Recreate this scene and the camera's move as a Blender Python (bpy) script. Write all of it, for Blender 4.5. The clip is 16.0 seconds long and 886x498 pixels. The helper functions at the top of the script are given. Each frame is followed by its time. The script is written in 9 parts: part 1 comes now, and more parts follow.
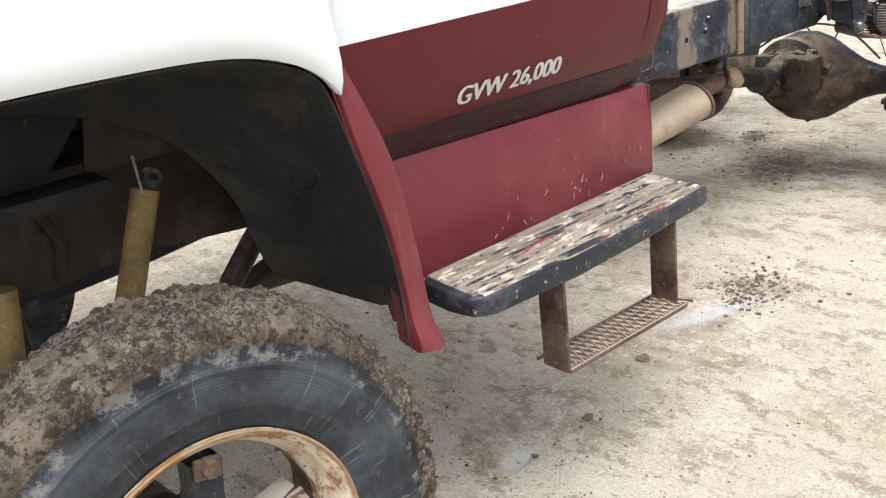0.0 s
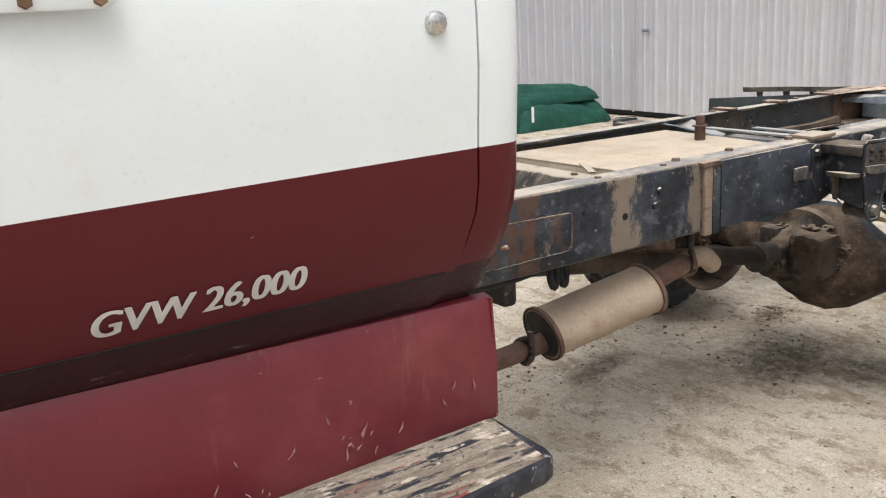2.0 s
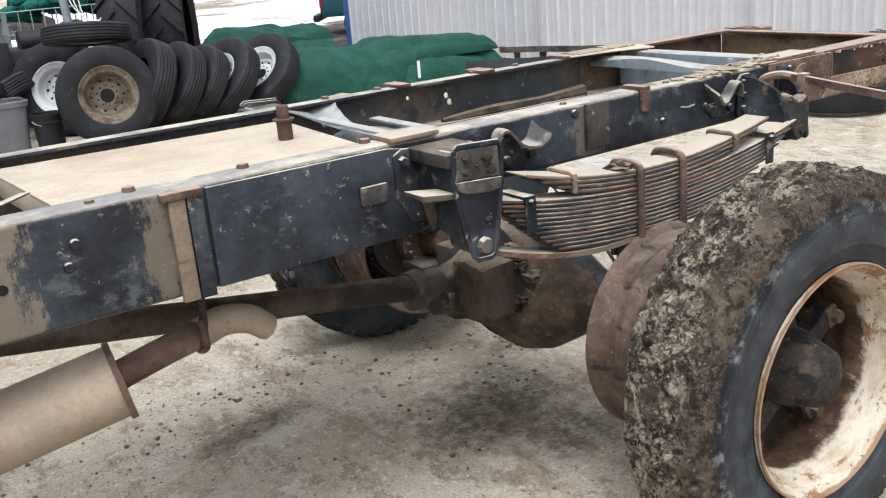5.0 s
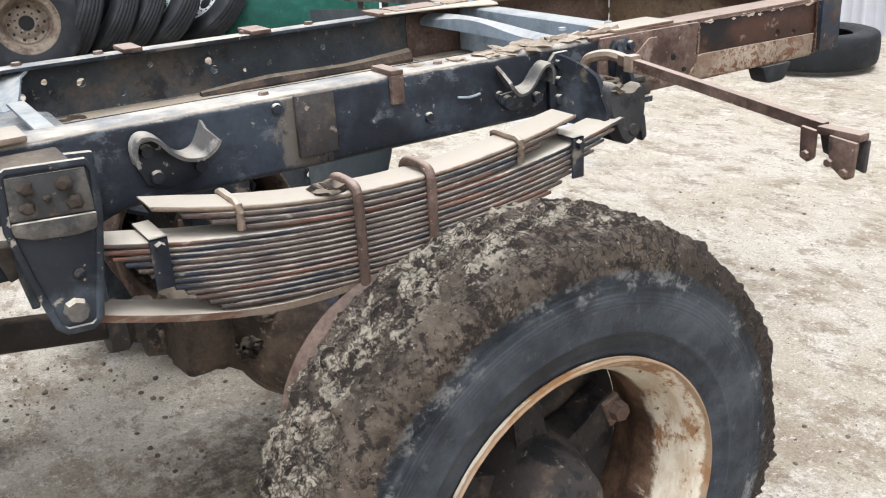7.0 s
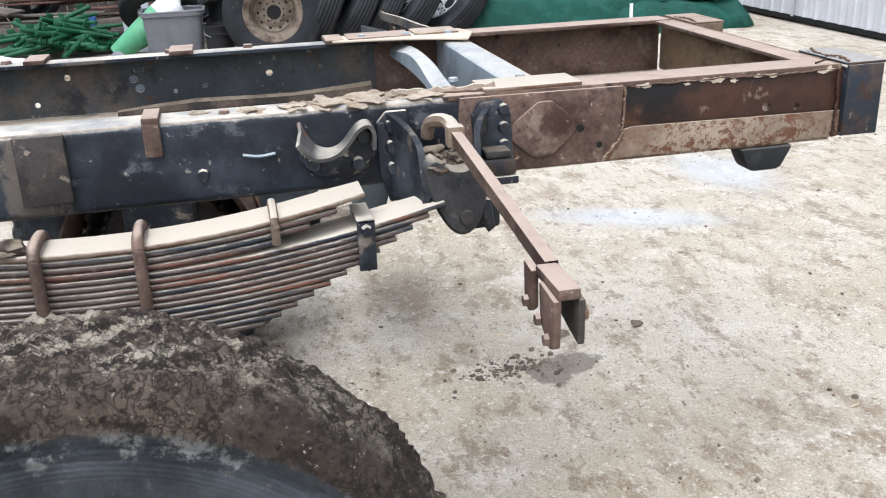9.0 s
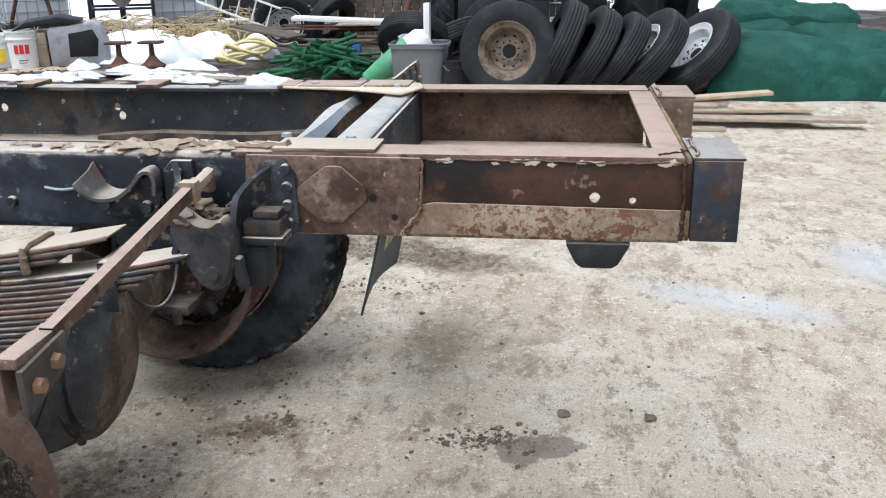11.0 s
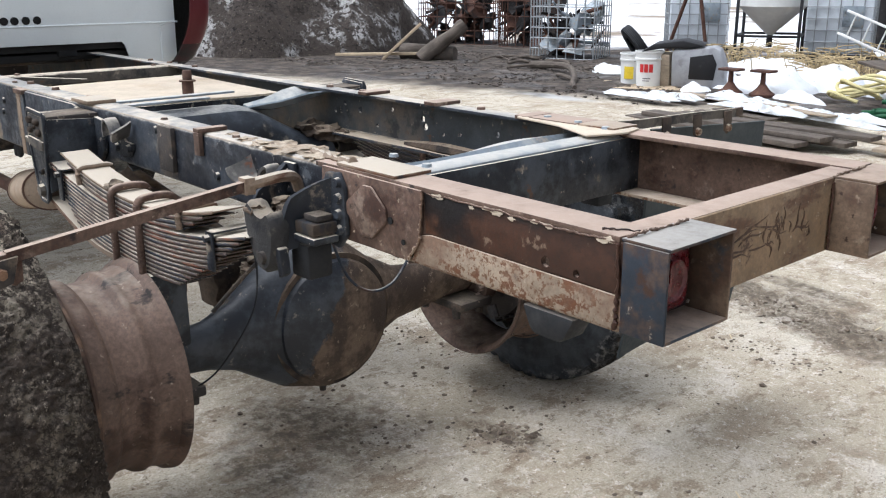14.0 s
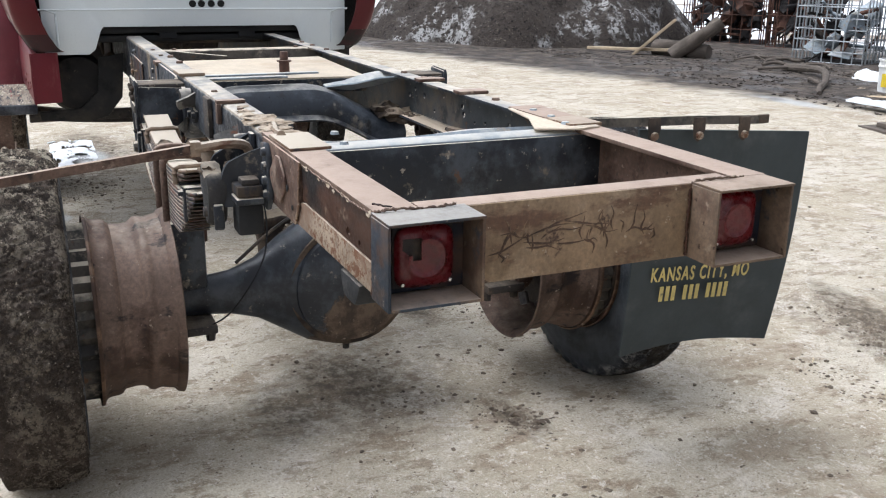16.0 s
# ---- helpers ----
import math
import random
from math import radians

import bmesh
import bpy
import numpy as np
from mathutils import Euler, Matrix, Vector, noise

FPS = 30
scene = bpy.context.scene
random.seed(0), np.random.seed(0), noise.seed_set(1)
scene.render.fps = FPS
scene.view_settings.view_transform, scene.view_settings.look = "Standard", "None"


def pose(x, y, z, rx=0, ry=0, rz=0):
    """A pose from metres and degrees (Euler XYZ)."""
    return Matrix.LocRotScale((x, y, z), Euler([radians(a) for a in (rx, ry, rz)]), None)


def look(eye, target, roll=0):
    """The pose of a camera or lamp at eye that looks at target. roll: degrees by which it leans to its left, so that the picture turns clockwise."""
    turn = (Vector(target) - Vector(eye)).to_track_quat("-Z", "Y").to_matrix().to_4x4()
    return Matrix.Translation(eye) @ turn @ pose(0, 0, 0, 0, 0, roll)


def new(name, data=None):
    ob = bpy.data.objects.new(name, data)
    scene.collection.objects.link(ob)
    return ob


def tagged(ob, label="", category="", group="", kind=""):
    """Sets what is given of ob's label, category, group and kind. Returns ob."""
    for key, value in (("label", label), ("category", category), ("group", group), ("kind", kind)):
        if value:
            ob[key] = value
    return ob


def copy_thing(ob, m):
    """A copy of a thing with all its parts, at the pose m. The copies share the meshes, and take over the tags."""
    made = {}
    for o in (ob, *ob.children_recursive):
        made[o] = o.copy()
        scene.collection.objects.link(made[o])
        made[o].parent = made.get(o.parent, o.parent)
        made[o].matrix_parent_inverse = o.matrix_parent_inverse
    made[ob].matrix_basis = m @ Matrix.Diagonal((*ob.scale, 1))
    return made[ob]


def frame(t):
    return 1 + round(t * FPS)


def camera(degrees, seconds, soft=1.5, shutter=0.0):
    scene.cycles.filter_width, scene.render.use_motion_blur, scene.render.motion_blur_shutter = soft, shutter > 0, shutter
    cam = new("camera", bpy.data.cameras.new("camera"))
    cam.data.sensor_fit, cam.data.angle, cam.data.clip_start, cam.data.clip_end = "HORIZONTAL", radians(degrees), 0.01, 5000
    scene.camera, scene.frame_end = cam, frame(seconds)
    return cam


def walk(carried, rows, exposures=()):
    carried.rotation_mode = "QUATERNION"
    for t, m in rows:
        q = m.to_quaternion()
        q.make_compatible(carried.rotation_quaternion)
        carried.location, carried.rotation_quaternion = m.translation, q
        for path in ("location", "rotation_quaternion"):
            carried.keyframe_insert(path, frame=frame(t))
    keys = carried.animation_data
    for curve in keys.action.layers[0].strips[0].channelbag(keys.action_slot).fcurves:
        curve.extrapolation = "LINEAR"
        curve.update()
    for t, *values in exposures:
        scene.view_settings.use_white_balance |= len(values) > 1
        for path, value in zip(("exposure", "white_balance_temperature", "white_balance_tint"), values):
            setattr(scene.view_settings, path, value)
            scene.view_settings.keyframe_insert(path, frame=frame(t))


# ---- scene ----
cam = camera(50.8, 16.0, soft=1.15)
PATH = [
    (0, (0.025, -2.687, 1.669), (1.177, -1.217, 0.954), -7.0),
    (0.5, (0.244, -2.637, 1.668), (1.364, -1.112, 1.019), -7.7),
    (1, (0.544, -2.657, 1.658), (1.549, -1.031, 1.071), -6.5),
    (1.5, (0.839, -2.584, 1.643), (1.85, -0.934, 1.139), -4.4),
    (2, (1.132, -2.461, 1.658), (2.191, -0.84, 1.157), -3.1),
    (2.5, (1.413, -2.472, 1.646), (2.404, -0.8, 1.174), -2.6),
    (3, (1.701, -2.473, 1.614), (2.645, -0.787, 1.098), -3.7),
    (3.5, (1.998, -2.395, 1.595), (2.952, -0.728, 1.037), -4.5),
    (4, (2.289, -2.386, 1.578), (3.32, -0.77, 1.006), -4.3),
    (4.2, (2.429, -2.392, 1.575), (3.48, -0.792, 0.994), -4.0),
    (6.3, (3.524, -2.193, 1.531), (4.537, -0.616, 0.832), -5.2),
    (6.5, (3.634, -2.175, 1.514), (4.649, -0.611, 0.791), -4.5),
    (7, (3.936, -2.132, 1.523), (4.918, -0.558, 0.775), -3.3),
    (7.5, (4.241, -2.167, 1.511), (5.087, -0.536, 0.72), -3.5),
    (8, (4.524, -2.176, 1.496), (5.215, -0.493, 0.665), -4.2),
    (8.5, (4.794, -2.107, 1.506), (5.349, -0.354, 0.721), -3.0),
    (9, (5.056, -2.153, 1.509), (5.45, -0.329, 0.788), -2.2),
    (9.2, (5.166, -2.186, 1.514), (5.513, -0.344, 0.814), -1.6),
    (11.3, (6.178, -2.068, 1.519), (5.797, -0.206, 0.894), -0.9),
    (11.5, (6.248, -2.027, 1.508), (5.765, -0.188, 0.885), -1.0),
    (12, (6.398, -1.95, 1.532), (5.631, -0.211, 0.91), -1.5),
    (12.5, (6.623, -1.936, 1.539), (5.594, -0.323, 0.958), -0.3),
    (13, (6.81, -1.886, 1.532), (5.591, -0.408, 0.956), -0.6),
    (13.5, (6.948, -1.712, 1.535), (5.633, -0.323, 0.952), 0.6),
    (14, (7.157, -1.574, 1.54), (5.72, -0.305, 0.969), -0.3),
    (14.5, (7.374, -1.44, 1.545), (5.85, -0.278, 0.972), -1.3),
    (15, (7.463, -1.268, 1.529), (5.883, -0.194, 0.935), -0.4),
    (15.5, (7.571, -1.099, 1.548), (5.901, -0.176, 0.947), -0.0),
    (16, (7.765, -0.957, 1.554), (6.016, -0.183, 0.966), 0.7),
]
LIGHT = [
    (0.0, 0.60, 6250, 10), (0.5, 0.16, 6300, 10), (1.0, 0.16, 6400, 10), (1.5, -0.04, 6450, 10), (2.0, 0.02, 6500, 12), (2.5, 0.0, 6550, 12), (3.0, -0.12, 6650, 12), (3.5, -0.08, 6700, 12), (4.2, 0.08, 6420, 10),
    (6.5, 0.40, 5950, 10), (7.5, 0.42, 5900, 10), (9.0, 0.42, 5800, 10), (11.5, 0.15, 5800, 10), (12.5, 0.24, 5850, 10), (16.0, 0.24, 5900, 10),
]
walk(cam, [(t, look(eye, target, roll)) for t, eye, target, roll in PATH], LIGHT)

from mathutils.bvhtree import BVHTree

# ---------------------------------------------------------------- light
world = bpy.data.worlds.new("overcast_sky")
scene.world = world
world.use_nodes = True
wn, wl = world.node_tree.nodes, world.node_tree.links
sky = wn.new("ShaderNodeTexSky")
sky.sky_type, sky.sun_disc = "NISHITA", False
sky.sun_elevation, sky.sun_rotation = radians(66), radians(212)
sky.air_density, sky.dust_density, sky.ozone_density = 1.0, 6.0, 1.0
grey = wn.new("ShaderNodeHueSaturation")
grey.inputs["Saturation"].default_value = 0.16
wl.new(sky.outputs[0], grey.inputs["Color"])
wl.new(grey.outputs[0], wn["Background"].inputs["Color"])
wn["Background"].inputs["Strength"].default_value = 0.205
sun = new("sun", bpy.data.lights.new("sun", "SUN"))
sun.data.energy, sun.data.angle, sun.data.color = 0.5, radians(25), (1.0, 0.975, 0.94)
sun.matrix_world = look((-5, -8, 22), (0, 0, 0))

# ---------------------------------------------------------------- materials


def shader(name, rough=0.8, metal=0.0, spec=0.3):
    m = bpy.data.materials.new(name)
    m.use_nodes = True
    b = m.node_tree.nodes["Principled BSDF"]
    b.inputs["Roughness"].default_value = rough
    b.inputs["Metallic"].default_value = metal
    b.inputs["Specular IOR Level"].default_value = spec
    return m, m.node_tree.nodes, m.node_tree.links, b


def noise_at(n, l, vec, scale, detail=4.0, rough=0.6, stretch=None, offset=0.0):
    mp = n.new("ShaderNodeMapping")
    mp.inputs["Location"].default_value = (offset, offset * 1.7, -offset)
    if stretch:
        mp.inputs["Scale"].default_value = stretch
    l.new(vec, mp.inputs["Vector"])
    t = n.new("ShaderNodeTexNoise")
    t.inputs["Scale"].default_value, t.inputs["Detail"].default_value, t.inputs["Roughness"].default_value = scale, detail, rough
    l.new(mp.outputs[0], t.inputs["Vector"])
    return t.outputs["Fac"]


def ramp(n, l, fac, lo, hi, a=0.0, b=1.0):
    r = n.new("ShaderNodeMapRange")
    r.interpolation_type = "SMOOTHSTEP"
    for i, v in zip(("From Min", "From Max", "To Min", "To Max"), (lo, hi, a, b)):
        r.inputs[i].default_value = v
    l.new(fac, r.inputs["Value"])
    return r.outputs[0]


def mix(n, l, fac, a, b, mode="MIX"):
    x = n.new("ShaderNodeMix")
    x.data_type, x.blend_type = "RGBA", mode
    for sock, v in ((x.inputs[0], fac), (x.inputs[6], a), (x.inputs[7], b)):
        if isinstance(v, (float, int)):
            sock.default_value = v
        elif isinstance(v, tuple):
            sock.default_value = (*v, 1.0)
        else:
            l.new(v, sock)
    return x.outputs[2]


def calc(n, l, op, a, b=0.0):
    x = n.new("ShaderNodeMath")
    x.operation = op
    for sock, v in ((x.inputs[0], a), (x.inputs[1], b)):
        if isinstance(v, (float, int)):
            sock.default_value = v
        else:
            l.new(v, sock)
    return x.outputs[0]


def bump(n, l, b, heights):
    """heights: (socket, strength, distance), chained."""
    last = None
    for h, s, d in heights:
        x = n.new("ShaderNodeBump")
        x.inputs["Strength"].default_value, x.inputs["Distance"].default_value = s, d
        l.new(h, x.inputs["Height"])
        if last:
            l.new(last, x.inputs["Normal"])
        last = x.outputs[0]
    l.new(last, b.inputs["Normal"])


def weathered(name, base, layers=(), rough=0.75, metal=0.0, grain=0.12, bumps=((120, 0.25, 0.002),), dust=None, spec=0.3, rough_var=0.15):
    """layers: (colour, scale, lo, hi[, stretch]) patches over the base; dust: (colour, lo, hi) settles on faces that look up."""
    m, n, l, b = shader(name, rough, metal, spec)
    tc = n.new("ShaderNodeTexCoord").outputs["Object"]
    fine = noise_at(n, l, tc, 90, 5, 0.7, None, 3.1)
    col = mix(n, l, ramp(n, l, noise_at(n, l, tc, 7, 4, 0.6, None, 7.7), 0.3, 0.7), tuple(c * (1 - grain) for c in base), tuple(min(1, c * (1 + grain)) for c in base))
    for i, lay in enumerate(layers):
        c, s, lo, hi = lay[:4]
        st = lay[4] if len(lay) > 4 else None
        col = mix(n, l, ramp(n, l, noise_at(n, l, tc, s, 6, 0.65, st, 11.3 * i + 2.0), lo, hi), col, c)
    col = mix(n, l, 1.0, col, mix(n, l, ramp(n, l, fine, 0.25, 0.75), (1 - 1.3 * grain,) * 3, (1 + grain,) * 3), "MULTIPLY")
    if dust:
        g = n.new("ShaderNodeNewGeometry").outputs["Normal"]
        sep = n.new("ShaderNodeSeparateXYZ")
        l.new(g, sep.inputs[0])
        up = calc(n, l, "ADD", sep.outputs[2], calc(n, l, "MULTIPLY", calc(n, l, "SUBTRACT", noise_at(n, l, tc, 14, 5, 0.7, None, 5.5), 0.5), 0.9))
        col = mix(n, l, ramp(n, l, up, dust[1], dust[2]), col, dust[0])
    l.new(col, b.inputs["Base Color"])
    l.new(ramp(n, l, fine, 0.3, 0.7, max(0.05, rough - rough_var), min(1, rough + rough_var)), b.inputs["Roughness"])
    bump(n, l, b, [(noise_at(n, l, tc, s, 5, 0.65, None, 1.3 * s), st, d) for s, st, d in bumps])
    return m


paint_white = weathered("white_paint", (0.69, 0.735, 0.745), [((0.62, 0.64, 0.62), 3, 0.60, 0.85), ((0.55, 0.54, 0.50), 5, 0.66, 0.80, (3, 3, 0.4)), ((0.26, 0.18, 0.12), 34, 0.765, 0.79)], rough=0.30, grain=0.012, bumps=((4, 0.06, 0.01),), spec=0.5, rough_var=0.03)
paint_red = weathered("dark_red_paint", (0.082, 0.006, 0.010), [((0.10, 0.014, 0.017), 2.0, 0.5, 0.8, (1, 1, 0.5)), ((0.26, 0.17, 0.14), 26, 0.75, 0.77, (1, 1, 2.5))], rough=0.30, grain=0.015, bumps=((5, 0.04, 0.01),), spec=0.28, rough_var=0.02)
paint_skirt = weathered("faded_red_paint", (0.135, 0.016, 0.024), [((0.20, 0.040, 0.048), 3, 0.45, 0.75), ((0.20, 0.075, 0.07), 6, 0.58, 0.75, (2.5, 2.5, 0.6)), ((0.34, 0.19, 0.16), 7, 0.675, 0.69, (1, 1, 1.4)), ((0.38, 0.24, 0.20), 24, 0.70, 0.72, (0.7, 1, 1.8))], rough=0.38, grain=0.05, bumps=((9, 0.08, 0.006),), spec=0.45, rough_var=0.04)
# sill grime, with the shadow under the door's tuck darkened into the red
paint_sill = weathered("grimy_shaded_red_sill", (0.030, 0.007, 0.009), [((0.012, 0.009, 0.010), 6, 0.48, 0.62, (0.5, 1, 3)), ((0.16, 0.11, 0.095), 16, 0.63, 0.69, (0.5, 1, 3))], rough=0.5, grain=0.15, bumps=((20, 0.25, 0.004),))
paint_letter = weathered("letter_white", (0.85, 0.85, 0.82), rough=0.45, grain=0.02, bumps=((60, 0.05, 0.001),))
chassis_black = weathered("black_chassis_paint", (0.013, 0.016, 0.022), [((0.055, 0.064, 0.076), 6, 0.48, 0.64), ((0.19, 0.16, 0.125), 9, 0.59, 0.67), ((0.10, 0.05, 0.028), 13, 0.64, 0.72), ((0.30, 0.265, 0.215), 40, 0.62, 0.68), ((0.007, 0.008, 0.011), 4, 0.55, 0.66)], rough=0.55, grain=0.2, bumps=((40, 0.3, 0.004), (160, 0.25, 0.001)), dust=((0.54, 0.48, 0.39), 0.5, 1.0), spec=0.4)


def rail_material(name, bands):
    """Blue-black paint, scuffed grey, with tan runs of dirt at two places along the rail and dust on top."""
    m, n, l, b = shader(name, 0.5, 0.0, 0.4)
    tc = n.new("ShaderNodeTexCoord").outputs["Object"]
    sep = n.new("ShaderNodeSeparateXYZ")
    l.new(tc, sep.inputs[0])
    col = mix(n, l, ramp(n, l, noise_at(n, l, tc, 4, 8, 0.7, None, 5), 0.42, 0.64), (0.010, 0.012, 0.018), (0.036, 0.044, 0.057))
    col = mix(n, l, ramp(n, l, noise_at(n, l, tc, 9, 8, 0.75, (1, 1, 1.6), 9), 0.56, 0.64), col, (0.078, 0.086, 0.096))
    col = mix(n, l, ramp(n, l, noise_at(n, l, tc, 5, 8, 0.72, (0.6, 1, 1.4), 2), 0.57, 0.64), col, (0.008, 0.009, 0.013))
    col = mix(n, l, ramp(n, l, noise_at(n, l, tc, 30, 7, 0.75, None, 14), 0.61, 0.67), col, (0.26, 0.24, 0.21))
    col = mix(n, l, ramp(n, l, noise_at(n, l, tc, 12, 7, 0.75, None, 33), 0.63, 0.70), col, (0.09, 0.05, 0.032))
    rag = calc(n, l, "MULTIPLY", calc(n, l, "SUBTRACT", noise_at(n, l, tc, 16, 8, 0.75, (1.5, 1, 0.6), 7), 0.5), 0.30)
    for cx, half, amt, tone in bands:
        d = calc(n, l, "ADD", calc(n, l, "ABSOLUTE", calc(n, l, "SUBTRACT", sep.outputs[0], cx)), rag)
        col = mix(n, l, calc(n, l, "MULTIPLY", ramp(n, l, d, half - 0.015, half + 0.015, 1.0, 0.0), amt), col, tone)
    g = n.new("ShaderNodeNewGeometry").outputs["Normal"]
    sn = n.new("ShaderNodeSeparateXYZ")
    l.new(g, sn.inputs[0])
    up = calc(n, l, "ADD", sn.outputs[2], calc(n, l, "MULTIPLY", calc(n, l, "SUBTRACT", noise_at(n, l, tc, 11, 8, 0.75, None, 5.5), 0.5), 1.3))
    col = mix(n, l, ramp(n, l, up, 0.30, 0.80), col, mix(n, l, ramp(n, l, noise_at(n, l, tc, 6, 6, 0.7, None, 50), 0.4, 0.6), (0.53, 0.475, 0.395), (0.27, 0.262, 0.248)))
    l.new(col, b.inputs["Base Color"])
    l.new(ramp(n, l, noise_at(n, l, tc, 25, 6, 0.7, None, 70), 0.35, 0.65, 0.40, 0.72), b.inputs["Roughness"])
    bump(n, l, b, [(noise_at(n, l, tc, 35, 6, 0.7), 0.3, 0.004), (noise_at(n, l, tc, 170, 4, 0.7), 0.25, 0.001)])
    return m


TAN, ORANGE = (0.26, 0.205, 0.145), (0.085, 0.038, 0.020)
rail_paint = rail_material("scuffed_black_rail_paint", ((3.13, 0.050, 0.62, TAN), (3.46, 0.03, 0.5, TAN), (4.68, 0.05, 0.4, TAN), (2.75, 0.045, 0.7, ORANGE), (2.56, 0.02, 0.4, TAN)))
plate_paint = rail_material("rust_run_plate_paint", ((2.755, 0.030, 0.85, ORANGE), (2.69, 0.030, 0.7, ORANGE), (2.47, 0.05, 0.6, (0.045, 0.026, 0.017)), (2.80, 0.012, 0.6, TAN), (2.60, 0.035, 0.5, ORANGE), (2.86, 0.025, 0.5, ORANGE), (2.50, 0.018, 0.5, TAN)))
rail_dirt = weathered("dry_rail_mud", (0.38, 0.315, 0.24), [((0.30, 0.23, 0.16), 14, 0.48, 0.62), ((0.16, 0.12, 0.09), 30, 0.58, 0.66)], rough=0.95, grain=0.2, bumps=((60, 0.8, 0.006), (180, 0.5, 0.002)))
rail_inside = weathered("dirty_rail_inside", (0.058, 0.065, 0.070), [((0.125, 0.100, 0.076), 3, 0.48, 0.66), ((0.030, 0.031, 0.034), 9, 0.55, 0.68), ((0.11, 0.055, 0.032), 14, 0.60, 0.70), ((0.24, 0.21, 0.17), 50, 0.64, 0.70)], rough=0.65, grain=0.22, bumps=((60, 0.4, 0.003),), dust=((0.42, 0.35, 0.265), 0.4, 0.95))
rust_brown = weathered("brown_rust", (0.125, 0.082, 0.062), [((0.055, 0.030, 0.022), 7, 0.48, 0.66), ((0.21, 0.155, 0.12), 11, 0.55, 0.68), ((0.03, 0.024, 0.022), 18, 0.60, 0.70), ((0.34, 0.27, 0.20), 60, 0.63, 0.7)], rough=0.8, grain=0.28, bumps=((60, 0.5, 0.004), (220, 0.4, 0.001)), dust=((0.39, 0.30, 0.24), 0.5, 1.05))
rust_dark = weathered("dark_rust_strip", (0.050, 0.023, 0.014), [((0.012, 0.010, 0.010), 2.2, 0.46, 0.60, (1, 1, 1.6)), ((0.12, 0.055, 0.030), 6, 0.56, 0.68), ((0.17, 0.12, 0.085), 22, 0.61, 0.68)], rough=0.55, grain=0.25, bumps=((50, 0.3, 0.003),))
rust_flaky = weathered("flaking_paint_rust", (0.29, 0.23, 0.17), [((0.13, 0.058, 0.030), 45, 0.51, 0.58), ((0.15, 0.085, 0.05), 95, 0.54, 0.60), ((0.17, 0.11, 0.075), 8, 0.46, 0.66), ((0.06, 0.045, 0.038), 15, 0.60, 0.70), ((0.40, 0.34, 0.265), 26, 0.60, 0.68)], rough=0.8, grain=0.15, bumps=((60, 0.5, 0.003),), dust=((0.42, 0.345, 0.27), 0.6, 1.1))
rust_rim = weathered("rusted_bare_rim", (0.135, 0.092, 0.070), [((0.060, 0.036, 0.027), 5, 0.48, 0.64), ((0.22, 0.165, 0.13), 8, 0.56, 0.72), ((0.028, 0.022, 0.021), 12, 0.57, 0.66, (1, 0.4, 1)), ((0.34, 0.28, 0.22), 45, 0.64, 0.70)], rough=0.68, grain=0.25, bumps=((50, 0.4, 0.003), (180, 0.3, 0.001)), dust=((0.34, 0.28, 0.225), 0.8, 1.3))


def rim_material(name, cream_to):
    """Cream paint at the outer lip; rust takes over deeper in the rim."""
    m, n, l, b = shader(name, 0.6, 0.0, 0.35)
    tc = n.new("ShaderNodeTexCoord").outputs["Object"]
    sep = n.new("ShaderNodeSeparateXYZ")
    l.new(tc, sep.inputs[0])
    cream = mix(n, l, ramp(n, l, noise_at(n, l, tc, 9, 6, 0.7, (1, 3, 1), 3), 0.40, 0.62), (0.62, 0.56, 0.45), (0.46, 0.37, 0.26))
    cream = mix(n, l, ramp(n, l, noise_at(n, l, tc, 7, 8, 0.75, (1, 2.2, 1), 9), 0.53, 0.60), cream, (0.27, 0.14, 0.065))
    cream = mix(n, l, ramp(n, l, noise_at(n, l, tc, 40, 6, 0.75, None, 19), 0.60, 0.66), cream, (0.10, 0.05, 0.03))
    rust = mix(n, l, ramp(n, l, noise_at(n, l, tc, 8, 8, 0.72, None, 5), 0.42, 0.62), (0.055, 0.030, 0.020), (0.19, 0.115, 0.070))
    rust = mix(n, l, ramp(n, l, noise_at(n, l, tc, 12, 8, 0.75, (1, 0.5, 1), 25), 0.60, 0.66), rust, (0.42, 0.36, 0.27))
    d = calc(n, l, "ADD", sep.outputs[1], calc(n, l, "MULTIPLY", calc(n, l, "SUBTRACT", noise_at(n, l, tc, 5, 7, 0.7, None, 31), 0.5), 0.16))
    col = mix(n, l, ramp(n, l, d, cream_to - 0.012, cream_to + 0.012), cream, rust)
    lip = ramp(n, l, calc(n, l, "ADD", sep.outputs[1], calc(n, l, "MULTIPLY", calc(n, l, "SUBTRACT", noise_at(n, l, tc, 20, 6, 0.7, None, 41), 0.5), 0.02)), -0.121, -0.117, 1.0, 0.0)
    col = mix(n, l, calc(n, l, "MULTIPLY", lip, 0.8), col, (0.23, 0.125, 0.055))
    l.new(col, b.inputs["Base Color"])
    bump(n, l, b, [(noise_at(n, l, tc, 45, 6, 0.7), 0.35, 0.003), (noise_at(n, l, tc, 170, 4, 0.7), 0.3, 0.001)])
    return m


